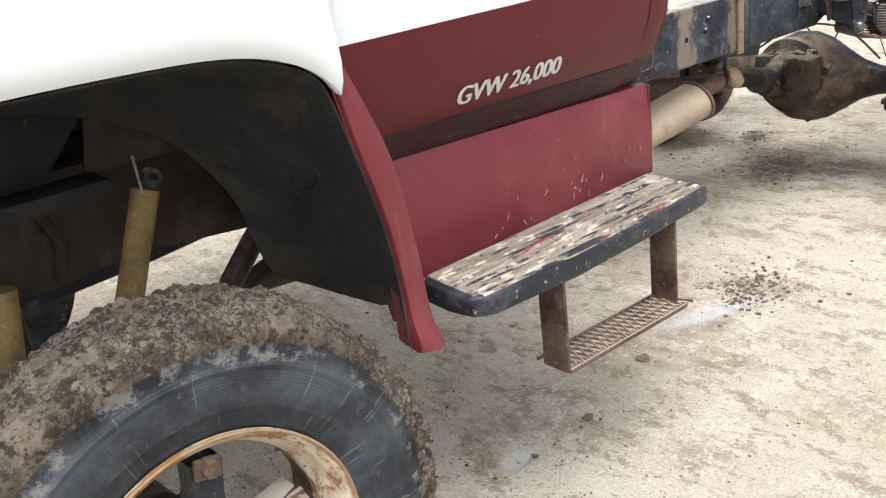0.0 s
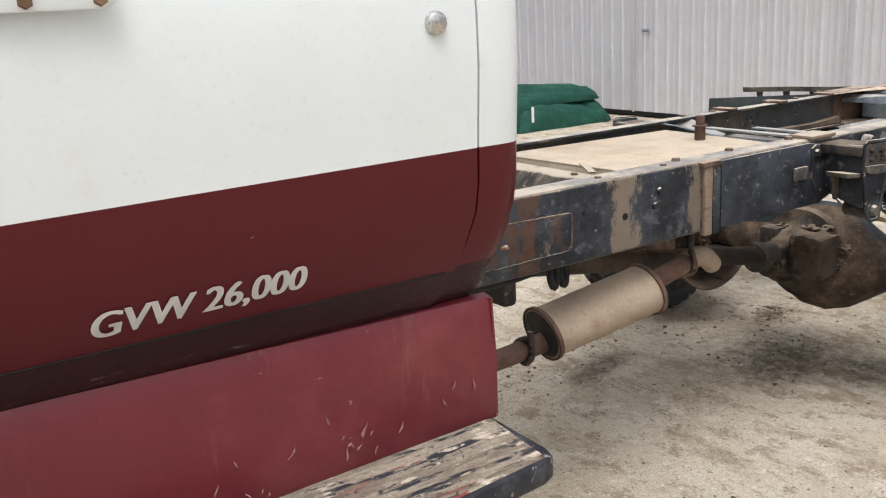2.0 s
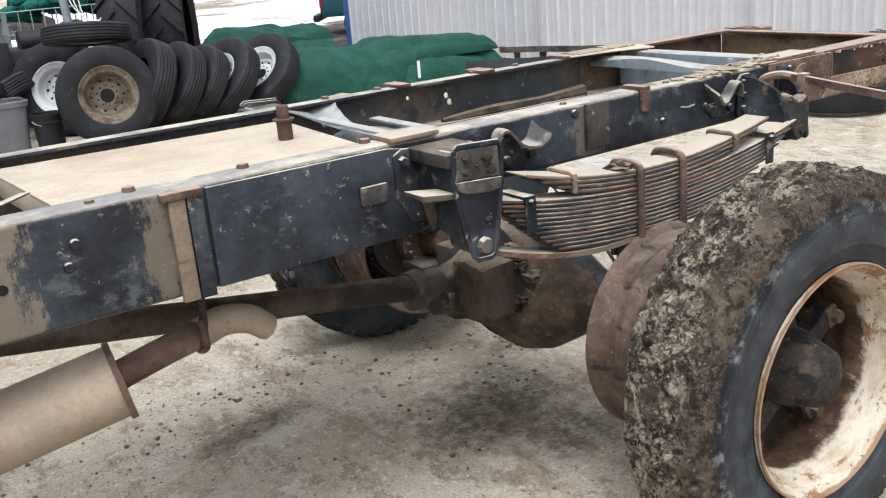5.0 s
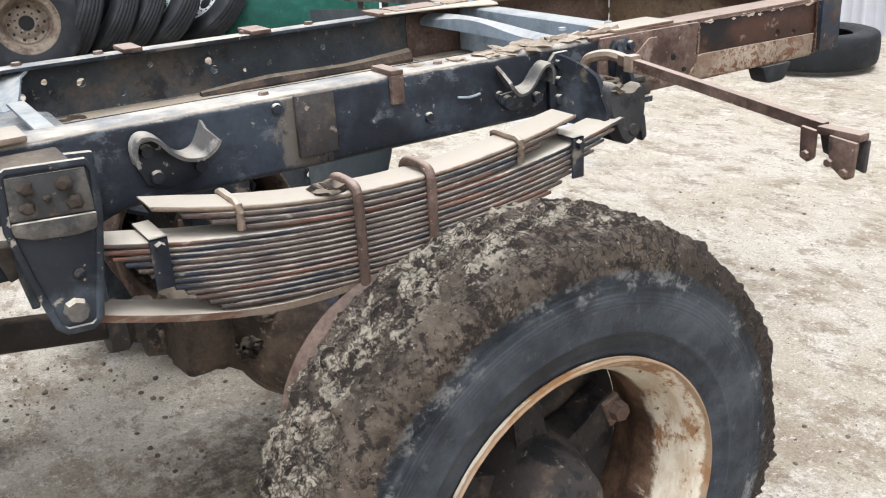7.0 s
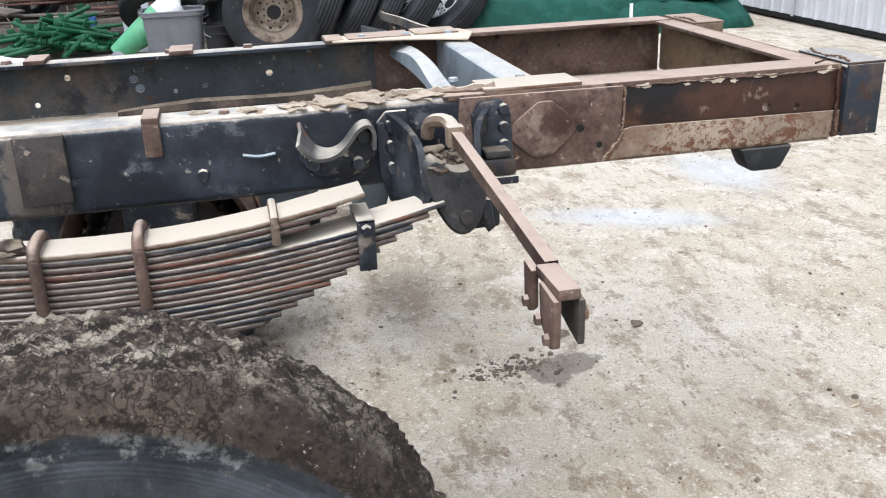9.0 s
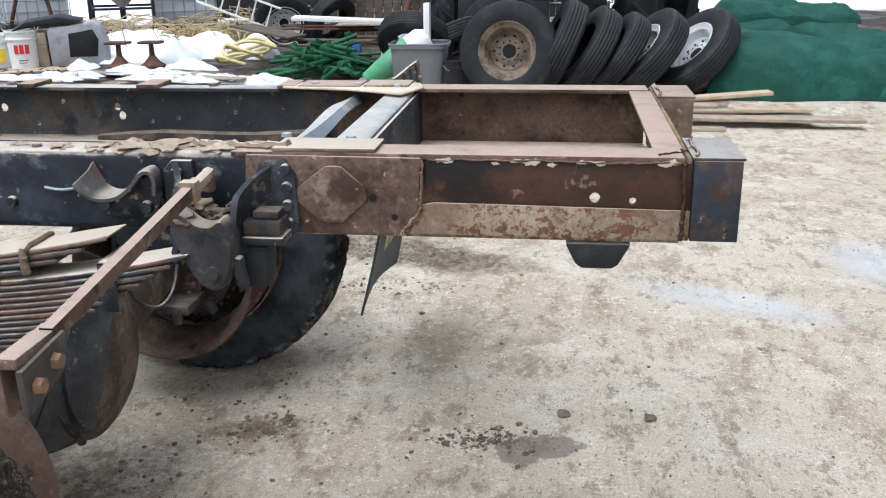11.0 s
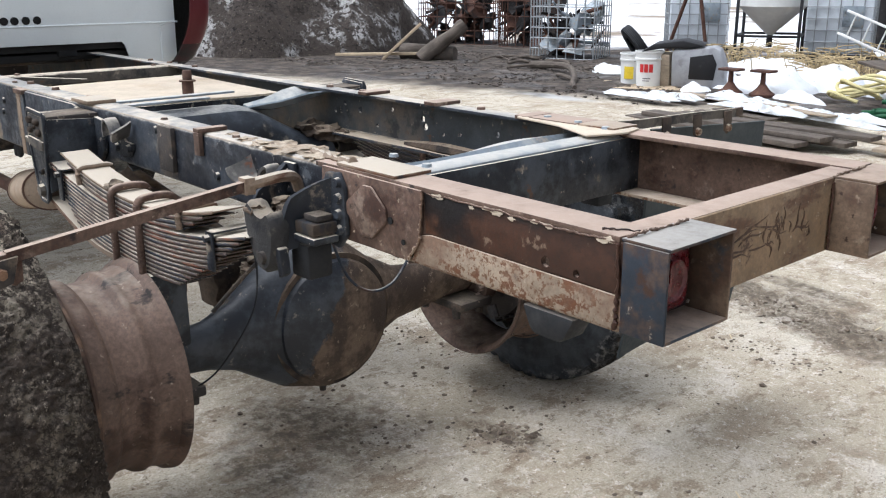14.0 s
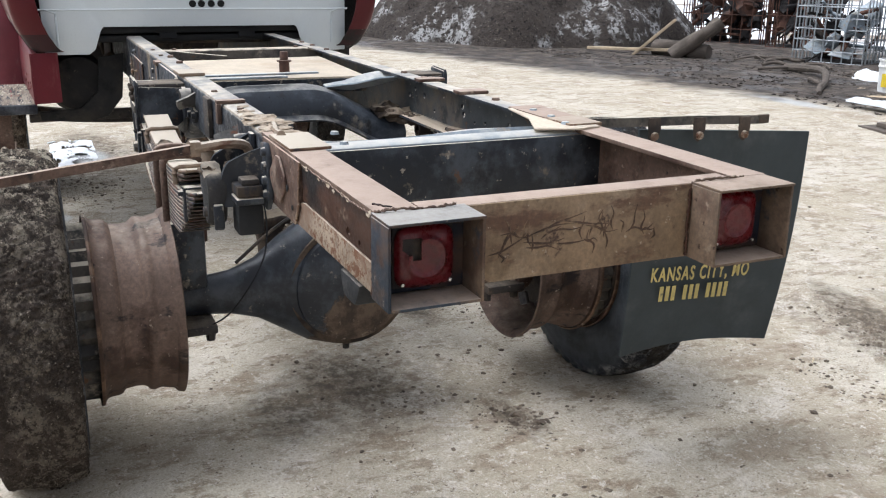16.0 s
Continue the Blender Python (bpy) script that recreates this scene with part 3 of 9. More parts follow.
def ground_material():
    m, n, l, b = shader("packed_dirt", 0.9, 0.0, 0.25)
    tc = n.new("ShaderNodeTexCoord").outputs["Object"]
    sep = n.new("ShaderNodeSeparateXYZ")
    l.new(tc, sep.inputs[0])
    X, Y = sep.outputs[0], sep.outputs[1]
    col = mix(n, l, ramp(n, l, noise_at(n, l, tc, 0.8, 6, 0.65), 0.38, 0.62), (0.47, 0.41, 0.315), (0.57, 0.52, 0.425))
    col = mix(n, l, ramp(n, l, noise_at(n, l, tc, 2.3, 8, 0.7, (1.6, 0.7, 1), 3), 0.50, 0.66), col, (0.36, 0.295, 0.22))
    col = mix(n, l, ramp(n, l, noise_at(n, l, tc, 4, 10, 0.78, None, 8), 0.52, 0.60), col, (0.62, 0.57, 0.49))
    col = mix(n, l, calc(n, l, "MULTIPLY", ramp(n, l, noise_at(n, l, tc, 6, 12, 0.8, (1.5, 0.8, 1), 12), 0.515, 0.58), 0.75), col, (0.27, 0.208, 0.145))
    col = mix(n, l, ramp(n, l, noise_at(n, l, tc, 20, 12, 0.82, (1.3, 0.8, 1), 2), 0.575, 0.61), col, (0.22, 0.172, 0.126))
    col = mix(n, l, ramp(n, l, noise_at(n, l, tc, 30, 10, 0.82, None, 17), 0.555, 0.60), col, (0.70, 0.655, 0.58))
    col = mix(n, l, ramp(n, l, noise_at(n, l, tc, 95, 7, 0.8, None, 6), 0.60, 0.64), col, (0.13, 0.10, 0.074))
    col = mix(n, l, ramp(n, l, noise_at(n, l, tc, 150, 5, 0.78, None, 26), 0.615, 0.65), col, (0.74, 0.70, 0.62))
    crisp = noise_at(n, l, tc, 110, 9, 0.85, None, 91)
    col = mix(n, l, 1.0, col, mix(n, l, ramp(n, l, crisp, 0.38, 0.62), (0.76, 0.735, 0.70), (1.13, 1.13, 1.13)), "MULTIPLY")
    col = mix(n, l, ramp(n, l, noise_at(n, l, tc, 55, 10, 0.82, (1.2, 0.8, 1), 95), 0.60, 0.63), col, (0.16, 0.125, 0.092))
    wob = calc(n, l, "MULTIPLY", calc(n, l, "SUBTRACT", noise_at(n, l, tc, 1.2, 6, 0.7, None, 21), 0.5), 2.4)
    wob2 = calc(n, l, "MULTIPLY", calc(n, l, "SUBTRACT", noise_at(n, l, tc, 6.5, 9, 0.75, None, 71), 0.5), 3.6)

    def spot(cx, cy, rx, ry, wobble, lo=1.15, hi=0.75, turn=0.0):
        px, py = calc(n, l, "SUBTRACT", X, cx), calc(n, l, "SUBTRACT", Y, cy)
        c, s = math.cos(radians(turn)), math.sin(radians(turn))
        dx = calc(n, l, "DIVIDE", calc(n, l, "ADD", calc(n, l, "MULTIPLY", px, c), calc(n, l, "MULTIPLY", py, s)), rx)
        dy = calc(n, l, "DIVIDE", calc(n, l, "SUBTRACT", calc(n, l, "MULTIPLY", py, c), calc(n, l, "MULTIPLY", px, s)), ry)
        d = calc(n, l, "SQRT", calc(n, l, "ADD", calc(n, l, "MULTIPLY", dx, dx), calc(n, l, "MULTIPLY", dy, dy)))
        return ramp(n, l, calc(n, l, "ADD", d, calc(n, l, "MULTIPLY", calc(n, l, "ADD", wob, wob2), wobble)), hi, lo, 1.0, 0.0)

    loose = ramp(n, l, noise_at(n, l, tc, 16, 10, 0.8, None, 30), 0.42, 0.60)
    for cx, cy, rx, ry, w in ((4.72, 0.1, 0.45, 0.35, 0.5), (0.3, -0.75, 0.8, 0.4, 0.4), (-0.5, -0.4, 1.3, 0.5, 0.4), (4.9, 2.35, 0.7, 0.3, 0.6), (5.1, 0.5, 0.2, 0.1, 0.7)):
        col = mix(n, l, calc(n, l, "MULTIPLY", spot(cx, cy, rx, ry, w, 1.4, 0.4), calc(n, l, "MULTIPLY", loose, 0.75)), col, (0.20, 0.155, 0.115))
    # fallen mud, trodden dark, and darker ground under the cab and axle
    for cx, cy, rx, ry, tn in ((4.58, 0.02, 0.26, 0.17, 20), (5.12, 0.51, 0.15, 0.06, 15), (5.15, 2.38, 0.55, 0.20, -14), (4.68, 2.56, 0.32, 0.12, -15), (5.62, 2.20, 0.35, 0.15, -8), (5.0, 2.75, 0.4, 0.08, -12), (-0.7, -0.55, 0.7, 0.25, 5), (4.42, 3.9, 0.3, 0.12, 0), (4.75, -0.25, 0.22, 0.12, 0), (3.95, 0.55, 0.22, 0.08, 10)):
        col = mix(n, l, calc(n, l, "MULTIPLY", spot(cx, cy, rx, ry, 0.3, 1.4, 0.5, tn), calc(n, l, "ADD", calc(n, l, "MULTIPLY", loose, 0.55), 0.40)), col, (0.120, 0.096, 0.070))
    # damp patches; the wet ones have the sky's pale reflection painted into their colour
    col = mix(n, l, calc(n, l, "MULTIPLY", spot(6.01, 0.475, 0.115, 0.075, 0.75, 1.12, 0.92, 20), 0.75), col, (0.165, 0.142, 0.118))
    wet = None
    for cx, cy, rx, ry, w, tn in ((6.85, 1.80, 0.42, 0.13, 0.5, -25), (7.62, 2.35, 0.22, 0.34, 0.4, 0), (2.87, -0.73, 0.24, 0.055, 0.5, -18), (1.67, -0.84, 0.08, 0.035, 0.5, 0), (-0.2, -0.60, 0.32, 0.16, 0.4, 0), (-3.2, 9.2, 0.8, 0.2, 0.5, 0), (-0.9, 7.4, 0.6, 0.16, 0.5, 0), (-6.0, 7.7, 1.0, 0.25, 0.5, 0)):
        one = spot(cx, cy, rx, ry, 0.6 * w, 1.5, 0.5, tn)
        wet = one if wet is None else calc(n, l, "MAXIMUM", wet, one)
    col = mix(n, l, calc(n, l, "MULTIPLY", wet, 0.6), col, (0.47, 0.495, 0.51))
    # churned black mud at the back of the yard
    back = calc(n, l, "ADD", calc(n, l, "SUBTRACT", Y, calc(n, l, "MULTIPLY", X, 0.32)), calc(n, l, "MULTIPLY", wob, 0.8))
    mud = ramp(n, l, back, 7.3, 8.3)
    dark = mix(n, l, ramp(n, l, noise_at(n, l, tc, 3.5, 6, 0.7, None, 14), 0.4, 0.65), (0.040, 0.034, 0.030), (0.13, 0.105, 0.085))
    col = mix(n, l, mud, col, dark)
    # snow lying on the far field
    far = ramp(n, l, calc(n, l, "ADD", back, calc(n, l, "MULTIPLY", wob, 0.9)), 15.5, 17.0)
    snow = mix(n, l, ramp(n, l, noise_at(n, l, tc, 0.16, 7, 0.62, None, 4), 0.55, 0.60), (0.86, 0.88, 0.90), (0.30, 0.245, 0.19))
    stubble = mix(n, l, ramp(n, l, noise_at(n, l, tc, 0.02, 5, 0.6, None, 7), 0.45, 0.58), (0.42, 0.35, 0.24), (0.62, 0.58, 0.52))
    snow = mix(n, l, ramp(n, l, calc(n, l, "ADD", back, calc(n, l, "MULTIPLY", wob, 12.0)), 62.0, 80.0), snow, stubble)
    col = mix(n, l, far, col, snow)
    l.new(col, b.inputs["Base Color"])
    l.new(calc(n, l, "SUBTRACT", calc(n, l, "SUBTRACT", 0.92, calc(n, l, "MULTIPLY", wet, 0.45)), calc(n, l, "MULTIPLY", mud, calc(n, l, "MULTIPLY", ramp(n, l, noise_at(n, l, tc, 1.1, 3, 0.5, None, 40), 0.5, 0.6), 0.55))), b.inputs["Roughness"])
    dry = calc(n, l, "SUBTRACT", 1.0, wet)
    bump(n, l, b, [(calc(n, l, "MULTIPLY", dry, noise_at(n, l, tc, 9, 11, 0.75, None, 12)), 0.7, 0.022), (calc(n, l, "MULTIPLY", dry, noise_at(n, l, tc, 45, 9, 0.78)), 0.7, 0.007), (calc(n, l, "MULTIPLY", dry, noise_at(n, l, tc, 160, 4, 0.7)), 0.5, 0.002)])
    return m


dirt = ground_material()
member_dusty = weathered("dusty_grey_member_steel", (0.115, 0.102, 0.086), [((0.045, 0.043, 0.042), 7, 0.48, 0.60), ((0.30, 0.255, 0.20), 10, 0.57, 0.68), ((0.13, 0.07, 0.042), 16, 0.61, 0.70)], rough=0.8, grain=0.2, bumps=((50, 0.35, 0.003),), dust=((0.52, 0.455, 0.36), 0.70, 1.0))
clod_mat = weathered("dark_clod", (0.155, 0.122, 0.092), [((0.075, 0.060, 0.048), 20, 0.5, 0.7)], rough=0.95, grain=0.3, bumps=((60, 0.6, 0.006),))
pebble_mat = weathered("pale_pebble", (0.44, 0.385, 0.31), [((0.26, 0.215, 0.165), 15, 0.5, 0.7)], rough=0.95, grain=0.2)
straw_mat = weathered("straw", (0.62, 0.52, 0.34), rough=0.8)

# ---------------------------------------------------------------- mesh helpers


def finish(bm, name, material, parent=None, label="", smooth=40):
    me = bpy.data.meshes.new(name)
    bmesh.ops.recalc_face_normals(bm, faces=bm.faces)
    bm.to_mesh(me)
    bm.free()
    for mt in material if isinstance(material, (list, tuple)) else [material]:
        me.materials.append(mt)
    if smooth:
        me.polygons.foreach_set("use_smooth", [True] * len(me.polygons))
        me.set_sharp_from_angle(angle=radians(smooth))
    ob = new(name, me)
    if parent:
        ob.parent = parent
    if label:
        ob["label"] = label
    return ob


def part(name, bm, material, parent, label="", smooth=40):
    return finish(bm, name, material, parent, label, smooth)


def thing(name, bm, material, label, category, group="", kind="", smooth=40):
    return tagged(finish(bm, name, material, None, "", smooth), label, category, group, kind)


def holder(name, label, category, group="", at=(0, 0, 0)):
    e = new(name)
    e.location = at
    e.empty_display_size = 0.1
    return tagged(e, label, category, group)


def box(x0, x1, y0, y1, z0, z1, bevel=0.003, bm=None, turn=None):
    """turn: a matrix laid over the box."""
    one = bmesh.new()
    bmesh.ops.create_cube(one, size=1, matrix=Matrix.LocRotScale(((x0 + x1) / 2, (y0 + y1) / 2, (z0 + z1) / 2), None, (abs(x1 - x0), abs(y1 - y0), abs(z1 - z0))))
    if bevel:
        bmesh.ops.bevel(one, geom=list(one.edges), offset=min(bevel, 0.45 * min(abs(x1 - x0), abs(y1 - y0), abs(z1 - z0))), segments=2, affect="EDGES", profile=0.5)
    if turn:
        bmesh.ops.transform(one, matrix=turn, verts=one.verts)
    return join(bm, one)


def join(bm, other):
    if bm is None:
        return other
    me = bpy.data.meshes.new("tmp")
    other.to_mesh(me)
    other.free()
    bm.from_mesh(me)
    bpy.data.meshes.remove(me)
    return bm


def lathe(profile, segs=48, axis="y", centre=(0, 0, 0), bm=None, closed=False, arc=(0, 2 * math.pi)):
    """profile: (along, radius) pairs turned about an axis."""
    bm = bm or bmesh.new()
    full = abs(arc[1] - arc[0] - 2 * math.pi) < 1e-6
    rings = []
    for i in range(segs if full else segs + 1):
        a = arc[0] + (arc[1] - arc[0]) * i / segs
        c, s = math.cos(a), math.sin(a)
        ring = []
        for t, r in profile:
            p = {"y": (r * c, t, r * s), "x": (t, r * c, r * s), "z": (r * c, r * s, t)}[axis]
            ring.append(bm.verts.new((p[0] + centre[0], p[1] + centre[1], p[2] + centre[2])))
        rings.append(ring)
    n = len(profile)
    for i in range(len(rings) if full else len(rings) - 1):
        a, b = rings[i], rings[(i + 1) % len(rings)]
        for j in range(n if closed else n - 1):
            k = (j + 1) % n
            try:
                bm.faces.new((a[j], a[k], b[k], b[j]))
            except ValueError:
                pass
    if not closed:
        for end in (0, n - 1):
            if profile[end][1] > 1e-4 and full and profile[end][1] < 0.012:
                bm.faces.new([r[end] for r in rings])
    bmesh.ops.remove_doubles(bm, verts=bm.verts, dist=1e-5)
    return bm


def smooth_path(pts, steps=6):
    """Catmull-Rom through the points."""
    pts = [Vector(p) for p in pts]
    if len(pts) < 3:
        return pts
    out = []
    for i in range(len(pts) - 1):
        p0, p1, p2, p3 = pts[max(i - 1, 0)], pts[i], pts[i + 1], pts[min(i + 2, len(pts) - 1)]
        for k in range(steps):
            t = k / steps
            out.append(0.5 * ((2 * p1) + (p2 - p0) * t + (2 * p0 - 5 * p1 + 4 * p2 - p3) * t * t + (3 * p1 - p0 - 3 * p2 + p3) * t ** 3))
    return out + [pts[-1]]


def tube(pts, radius, segs=12, steps=6, bm=None, cap=True, squash=1.0):
    """A round bar along the points; radius a number or one for each point."""
    path = smooth_path(pts, steps)
    bm = bm or bmesh.new()
    rad = (lambda f: radius) if isinstance(radius, (int, float)) else (lambda f: float(np.interp(f, np.linspace(0, 1, len(radius)), radius)))
    rings, up = [], Vector((0, 0, 1))
    for i, p in enumerate(path):
        d = (path[min(i + 1, len(path) - 1)] - path[max(i - 1, 0)]).normalized()
        side = d.cross(up)
        if side.length < 0.1:
            side = d.cross(Vector((1, 0, 0)))
        side.normalize()
        if i and rings and side.dot(last) < 0:
            side.negate()
        last = side
        w = side.cross(d).normalized()
        r = rad(i / (len(path) - 1))
        rings.append([bm.verts.new(p + side * (r * math.cos(2 * math.pi * k / segs)) + w * (r * squash * math.sin(2 * math.pi * k / segs))) for k in range(segs)])
    for a, b in zip(rings, rings[1:]):
        for k in range(segs):
            bm.faces.new((a[k], a[(k + 1) % segs], b[(k + 1) % segs], b[k]))
    if cap:
        bm.faces.new(rings[0][::-1])
        bm.faces.new(rings[-1])
    return bm


def slab(outline, axis, lo, hi, bevel=0.003, bm=None):
    """A plate: a flat outline (two coordinates a point), pushed from lo to hi along the third axis."""
    one = bmesh.new()
    put = {"y": lambda a, b, c: (a, c, b), "z": lambda a, b, c: (a, b, c), "x": lambda a, b, c: (c, a, b)}[axis]
    f = one.faces.new([one.verts.new(put(a, b, lo)) for a, b in outline])
    ext = bmesh.ops.extrude_face_region(one, geom=[f])
    d = put(0, 0, hi - lo)
    bmesh.ops.translate(one, verts=[v for v in ext["geom"] if isinstance(v, bmesh.types.BMVert)], vec=d)
    if bevel:
        bmesh.ops.bevel(one, geom=[e for e in one.edges if e.calc_face_angle(0) > 0.5], offset=bevel, segments=2, affect="EDGES", profile=0.5)
    return join(bm, one)


def loft(sections, bm=None, closed=False):
    """Faces between rows of points, all of one length."""
    bm = bm or bmesh.new()
    rows = [[bm.verts.new(p) for p in s] for s in sections]
    n = len(rows[0])
    for a, b in zip(rows, rows[1:]):
        for j in range(n if closed else n - 1):
            k = (j + 1) % n
            bm.faces.new((a[j], a[k], b[k], b[j]))
    return bm


def thicken(bm, t):
    bmesh.ops.recalc_face_normals(bm, faces=bm.faces)
    bmesh.ops.solidify(bm, geom=list(bm.faces), thickness=t)
    return bm


def bolt_head(centre, axis, r=0.012, h=0.009, bm=None, sides=6):
    c = Vector(centre)
    x = {"y-": (0, -1, 0), "y+": (0, 1, 0), "z+": (0, 0, 1), "x+": (1, 0, 0), "x-": (-1, 0, 0), "z-": (0, 0, -1)}[axis]
    q = Vector(x).to_track_quat("Z", "Y").to_matrix().to_4x4()
    one = bmesh.new()
    bmesh.ops.create_cone(one, cap_ends=True, segments=sides, radius1=r, radius2=r * 0.82, depth=h, matrix=Matrix.Translation(c + Vector(x) * h / 2) @ q)
    return join(bm, one)


def lump(bm, at, size, seed, squash=0.6, sub=2, rough=0.35):
    """One rough lump, added to bm."""
    one = bmesh.new()
    bmesh.ops.create_icosphere(one, subdivisions=sub, radius=1)
    off = Vector((seed * 3.7, seed * 1.3, seed * 2.1))
    for v in one.verts:
        v.co *= 1 + rough * noise.noise(v.co * 1.7 + off) * 1.6
        v.co = Vector((v.co.x, v.co.y, v.co.z * squash)) * size
    bmesh.ops.transform(one, matrix=Matrix.Translation(at) @ Matrix.Rotation(seed * 2.4, 4, "Z"), verts=one.verts)
    return join(bm, one)


def letters(text, size, material, parent, m, name="lettering", label="", shear=0.0, bold=0.0, depth=0.001, xs=1.0, space=1.0):
    cu = bpy.data.curves.new("tmp", "FONT")
    cu.body, cu.size, cu.shear, cu.offset, cu.extrude, cu.space_character = text, size, shear, bold, depth, space
    tmp = bpy.data.objects.new("tmp", cu)
    scene.collection.objects.link(tmp)
    bpy.context.view_layer.update()
    me = bpy.data.meshes.new_from_object(tmp.evaluated_get(bpy.context.evaluated_depsgraph_get()))
    bpy.data.objects.remove(tmp)
    bpy.data.curves.remove(cu)
    me.transform(m @ Matrix.Diagonal((xs, 1, 1, 1)))
    me.name = name
    me.materials.clear()
    me.materials.append(material)
    ob = new(name, me)
    ob.parent = parent
    if label:
        ob["label"] = label
    return ob

# ---------------------------------------------------------------- ground


def ss(a, b, x):
    t = min(1.0, max(0.0, (x - a) / (b - a)))
    return t * t * (3 - 2 * t)


def lie(x, y):
    """The broad lie of the land."""
    return -0.13 * ss(2, 7, y) * ss(0, 4, x)


def grow(lo, hi, step, reach, n):
    mid = np.arange(lo, hi, step)
    out = np.geomspace(step, reach, n).cumsum()
    return np.concatenate([lo - out[::-1], mid, mid[-1] + out])


def build_ground():
    xs, ys = grow(-1.2, 8.2, 0.032, 70, 46), grow(-1.6, 4.2, 0.032, 70, 52)
    verts, faces = [], []
    for y in ys:
        for x in xs:
            z = lie(x, y)
            near = ss(30, 9, abs(x - 3.5) + abs(y - 1))
            if near > 0:
                v = Vector((x, y, 0))
                clod = noise.fractal(v * 4.0, 1.0, 2.0, 4)
                z += near * (0.006 * noise.noise(v * 1.3) + 0.0055 * clod)
                if y > 5:
                    z += near * 0.03 * max(0, noise.noise(v * 1.9)) * ss(5, 8, y)
                rut = math.exp(-((y - 2.40 + 0.25 * (x - 5)) / 0.22) ** 2) * ss(4.2, 4.6, x) * ss(6.4, 5.7, x)
                z += rut * (0.05 * abs(noise.noise(v * 9)) + 0.02 * abs(noise.noise(v * 17)) - 0.010)
            verts.append((x, y, z))
    nx = len(xs)
    for j in range(len(ys) - 1):
        for i in range(nx - 1):
            a = j * nx + i
            faces.append((a, a + 1, a + nx + 1, a + nx))
    me = bpy.data.meshes.new("ground")
    me.from_pydata(verts, [], faces)
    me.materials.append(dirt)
    me.polygons.foreach_set("use_smooth", [True] * len(me.polygons))
    return tagged(new("ground", me), "packed pale dirt yard with clods and damp patches", "ground", kind="structure")


ground = build_ground()


def scatter(name, count, area, sizes, material, seed, label, category, squash=0.6, avoid=None):
    """Many small lumps joined into one sheet of stuff."""
    rnd = random.Random(seed)
    base = bmesh.new()
    bmesh.ops.create_icosphere(base, subdivisions=1, radius=1)
    bv = [v.co.copy() for v in base.verts]
    bf = [[v.index for v in f.verts] for f in base.faces]
    base.free()
    verts, faces = [], []
    for i in range(count):
        x, y = area(rnd)
        s = sizes[0] * (sizes[1] / sizes[0]) ** (rnd.random() ** 3.0)
        o = len(verts)
        c, d = math.cos(i), math.sin(i)
        for v in bv:
            k = 1 + 0.7 * noise.noise(v * 1.5 + Vector((i * 1.7, seed, 0)))
            p = v * (s * k)
            verts.append((x + p.x * c - p.y * d, y + p.x * d + p.y * c * 1.25, lie(x, y) + s * 0.25 + p.z * squash))
        faces += [[o + k for k in f] for f in bf]
    me = bpy.data.meshes.new(name)
    me.from_pydata(verts, [], faces)
    me.materials.append(material)
    return tagged(new(name, me), label, category, kind="stuff")


def yard(rnd):
    return rnd.uniform(-0.5, 9.0), rnd.uniform(-1.6, 5.5)


grit_mat = weathered("brown_grit", (0.24, 0.19, 0.14), [((0.12, 0.095, 0.07), 9, 0.45, 0.6), ((0.40, 0.34, 0.27), 13, 0.55, 0.65)], rough=0.95, grain=0.3)


def near_yard(rnd):
    return rnd.uniform(1.0, 8.0), rnd.uniform(-1.5, 2.6)


def patchy(spots):
    def pick(rnd):
        cx, cy, sx, sy = rnd.choice(spots)
        return rnd.gauss(cx, sx), rnd.gauss(cy, sy)
    return pick


scatter("dirt_clods", 1300, yard, (0.0025, 0.011), clod_mat, 3, "dark crumbs of dirt strewn over the yard", "clods")
scatter("loose_gravel", 4200, yard, (0.002, 0.007), pebble_mat, 5, "pale grit strewn over the yard", "gravel")
scatter("brown_grit", 9000, near_yard, (0.0016, 0.0048), grit_mat, 15, "fine brown grit strewn over the yard", "grit")
scatter("mud_crumbs", 4600, patchy([(4.75, 0.3, 0.3, 0.25), (3.8, 0.8, 0.4, 0.25), (5.05, 2.38, 0.25, 0.08), (5.4, 2.28, 0.2, 0.07), (5.42, 1.85, 0.12, 0.05), (5.85, 0.50, 0.1, 0.05), (5.15, 0.52, 0.1, 0.06), (1.0, -0.9, 0.5, 0.3), (3.12, -0.70, 0.14, 0.10), (3.12, -0.70, 0.10, 0.07), (0.9, -0.75, 0.35, 0.2)]), (0.0022, 0.011), clod_mat, 8, "dark mud crumbs fallen from the truck", "mud")


def straw_bits():
    rnd = random.Random(4)
    bm = bmesh.new()
    for i in range(70):
        x, y = yard(rnd)
        a, ln = rnd.uniform(0, 6.3), rnd.uniform(0.02, 0.07)
        box(-ln / 2, ln / 2, -0.002, 0.002, -0.001, 0.002, 0, bm, pose(x, y, lie(x, y) + 0.008, 0, 0, math.degrees(a)))
    return thing("straw_bits", bm, straw_mat, "scattered bits of dry straw on dirt", "straw", kind="stuff", smooth=0)


straw_bits()
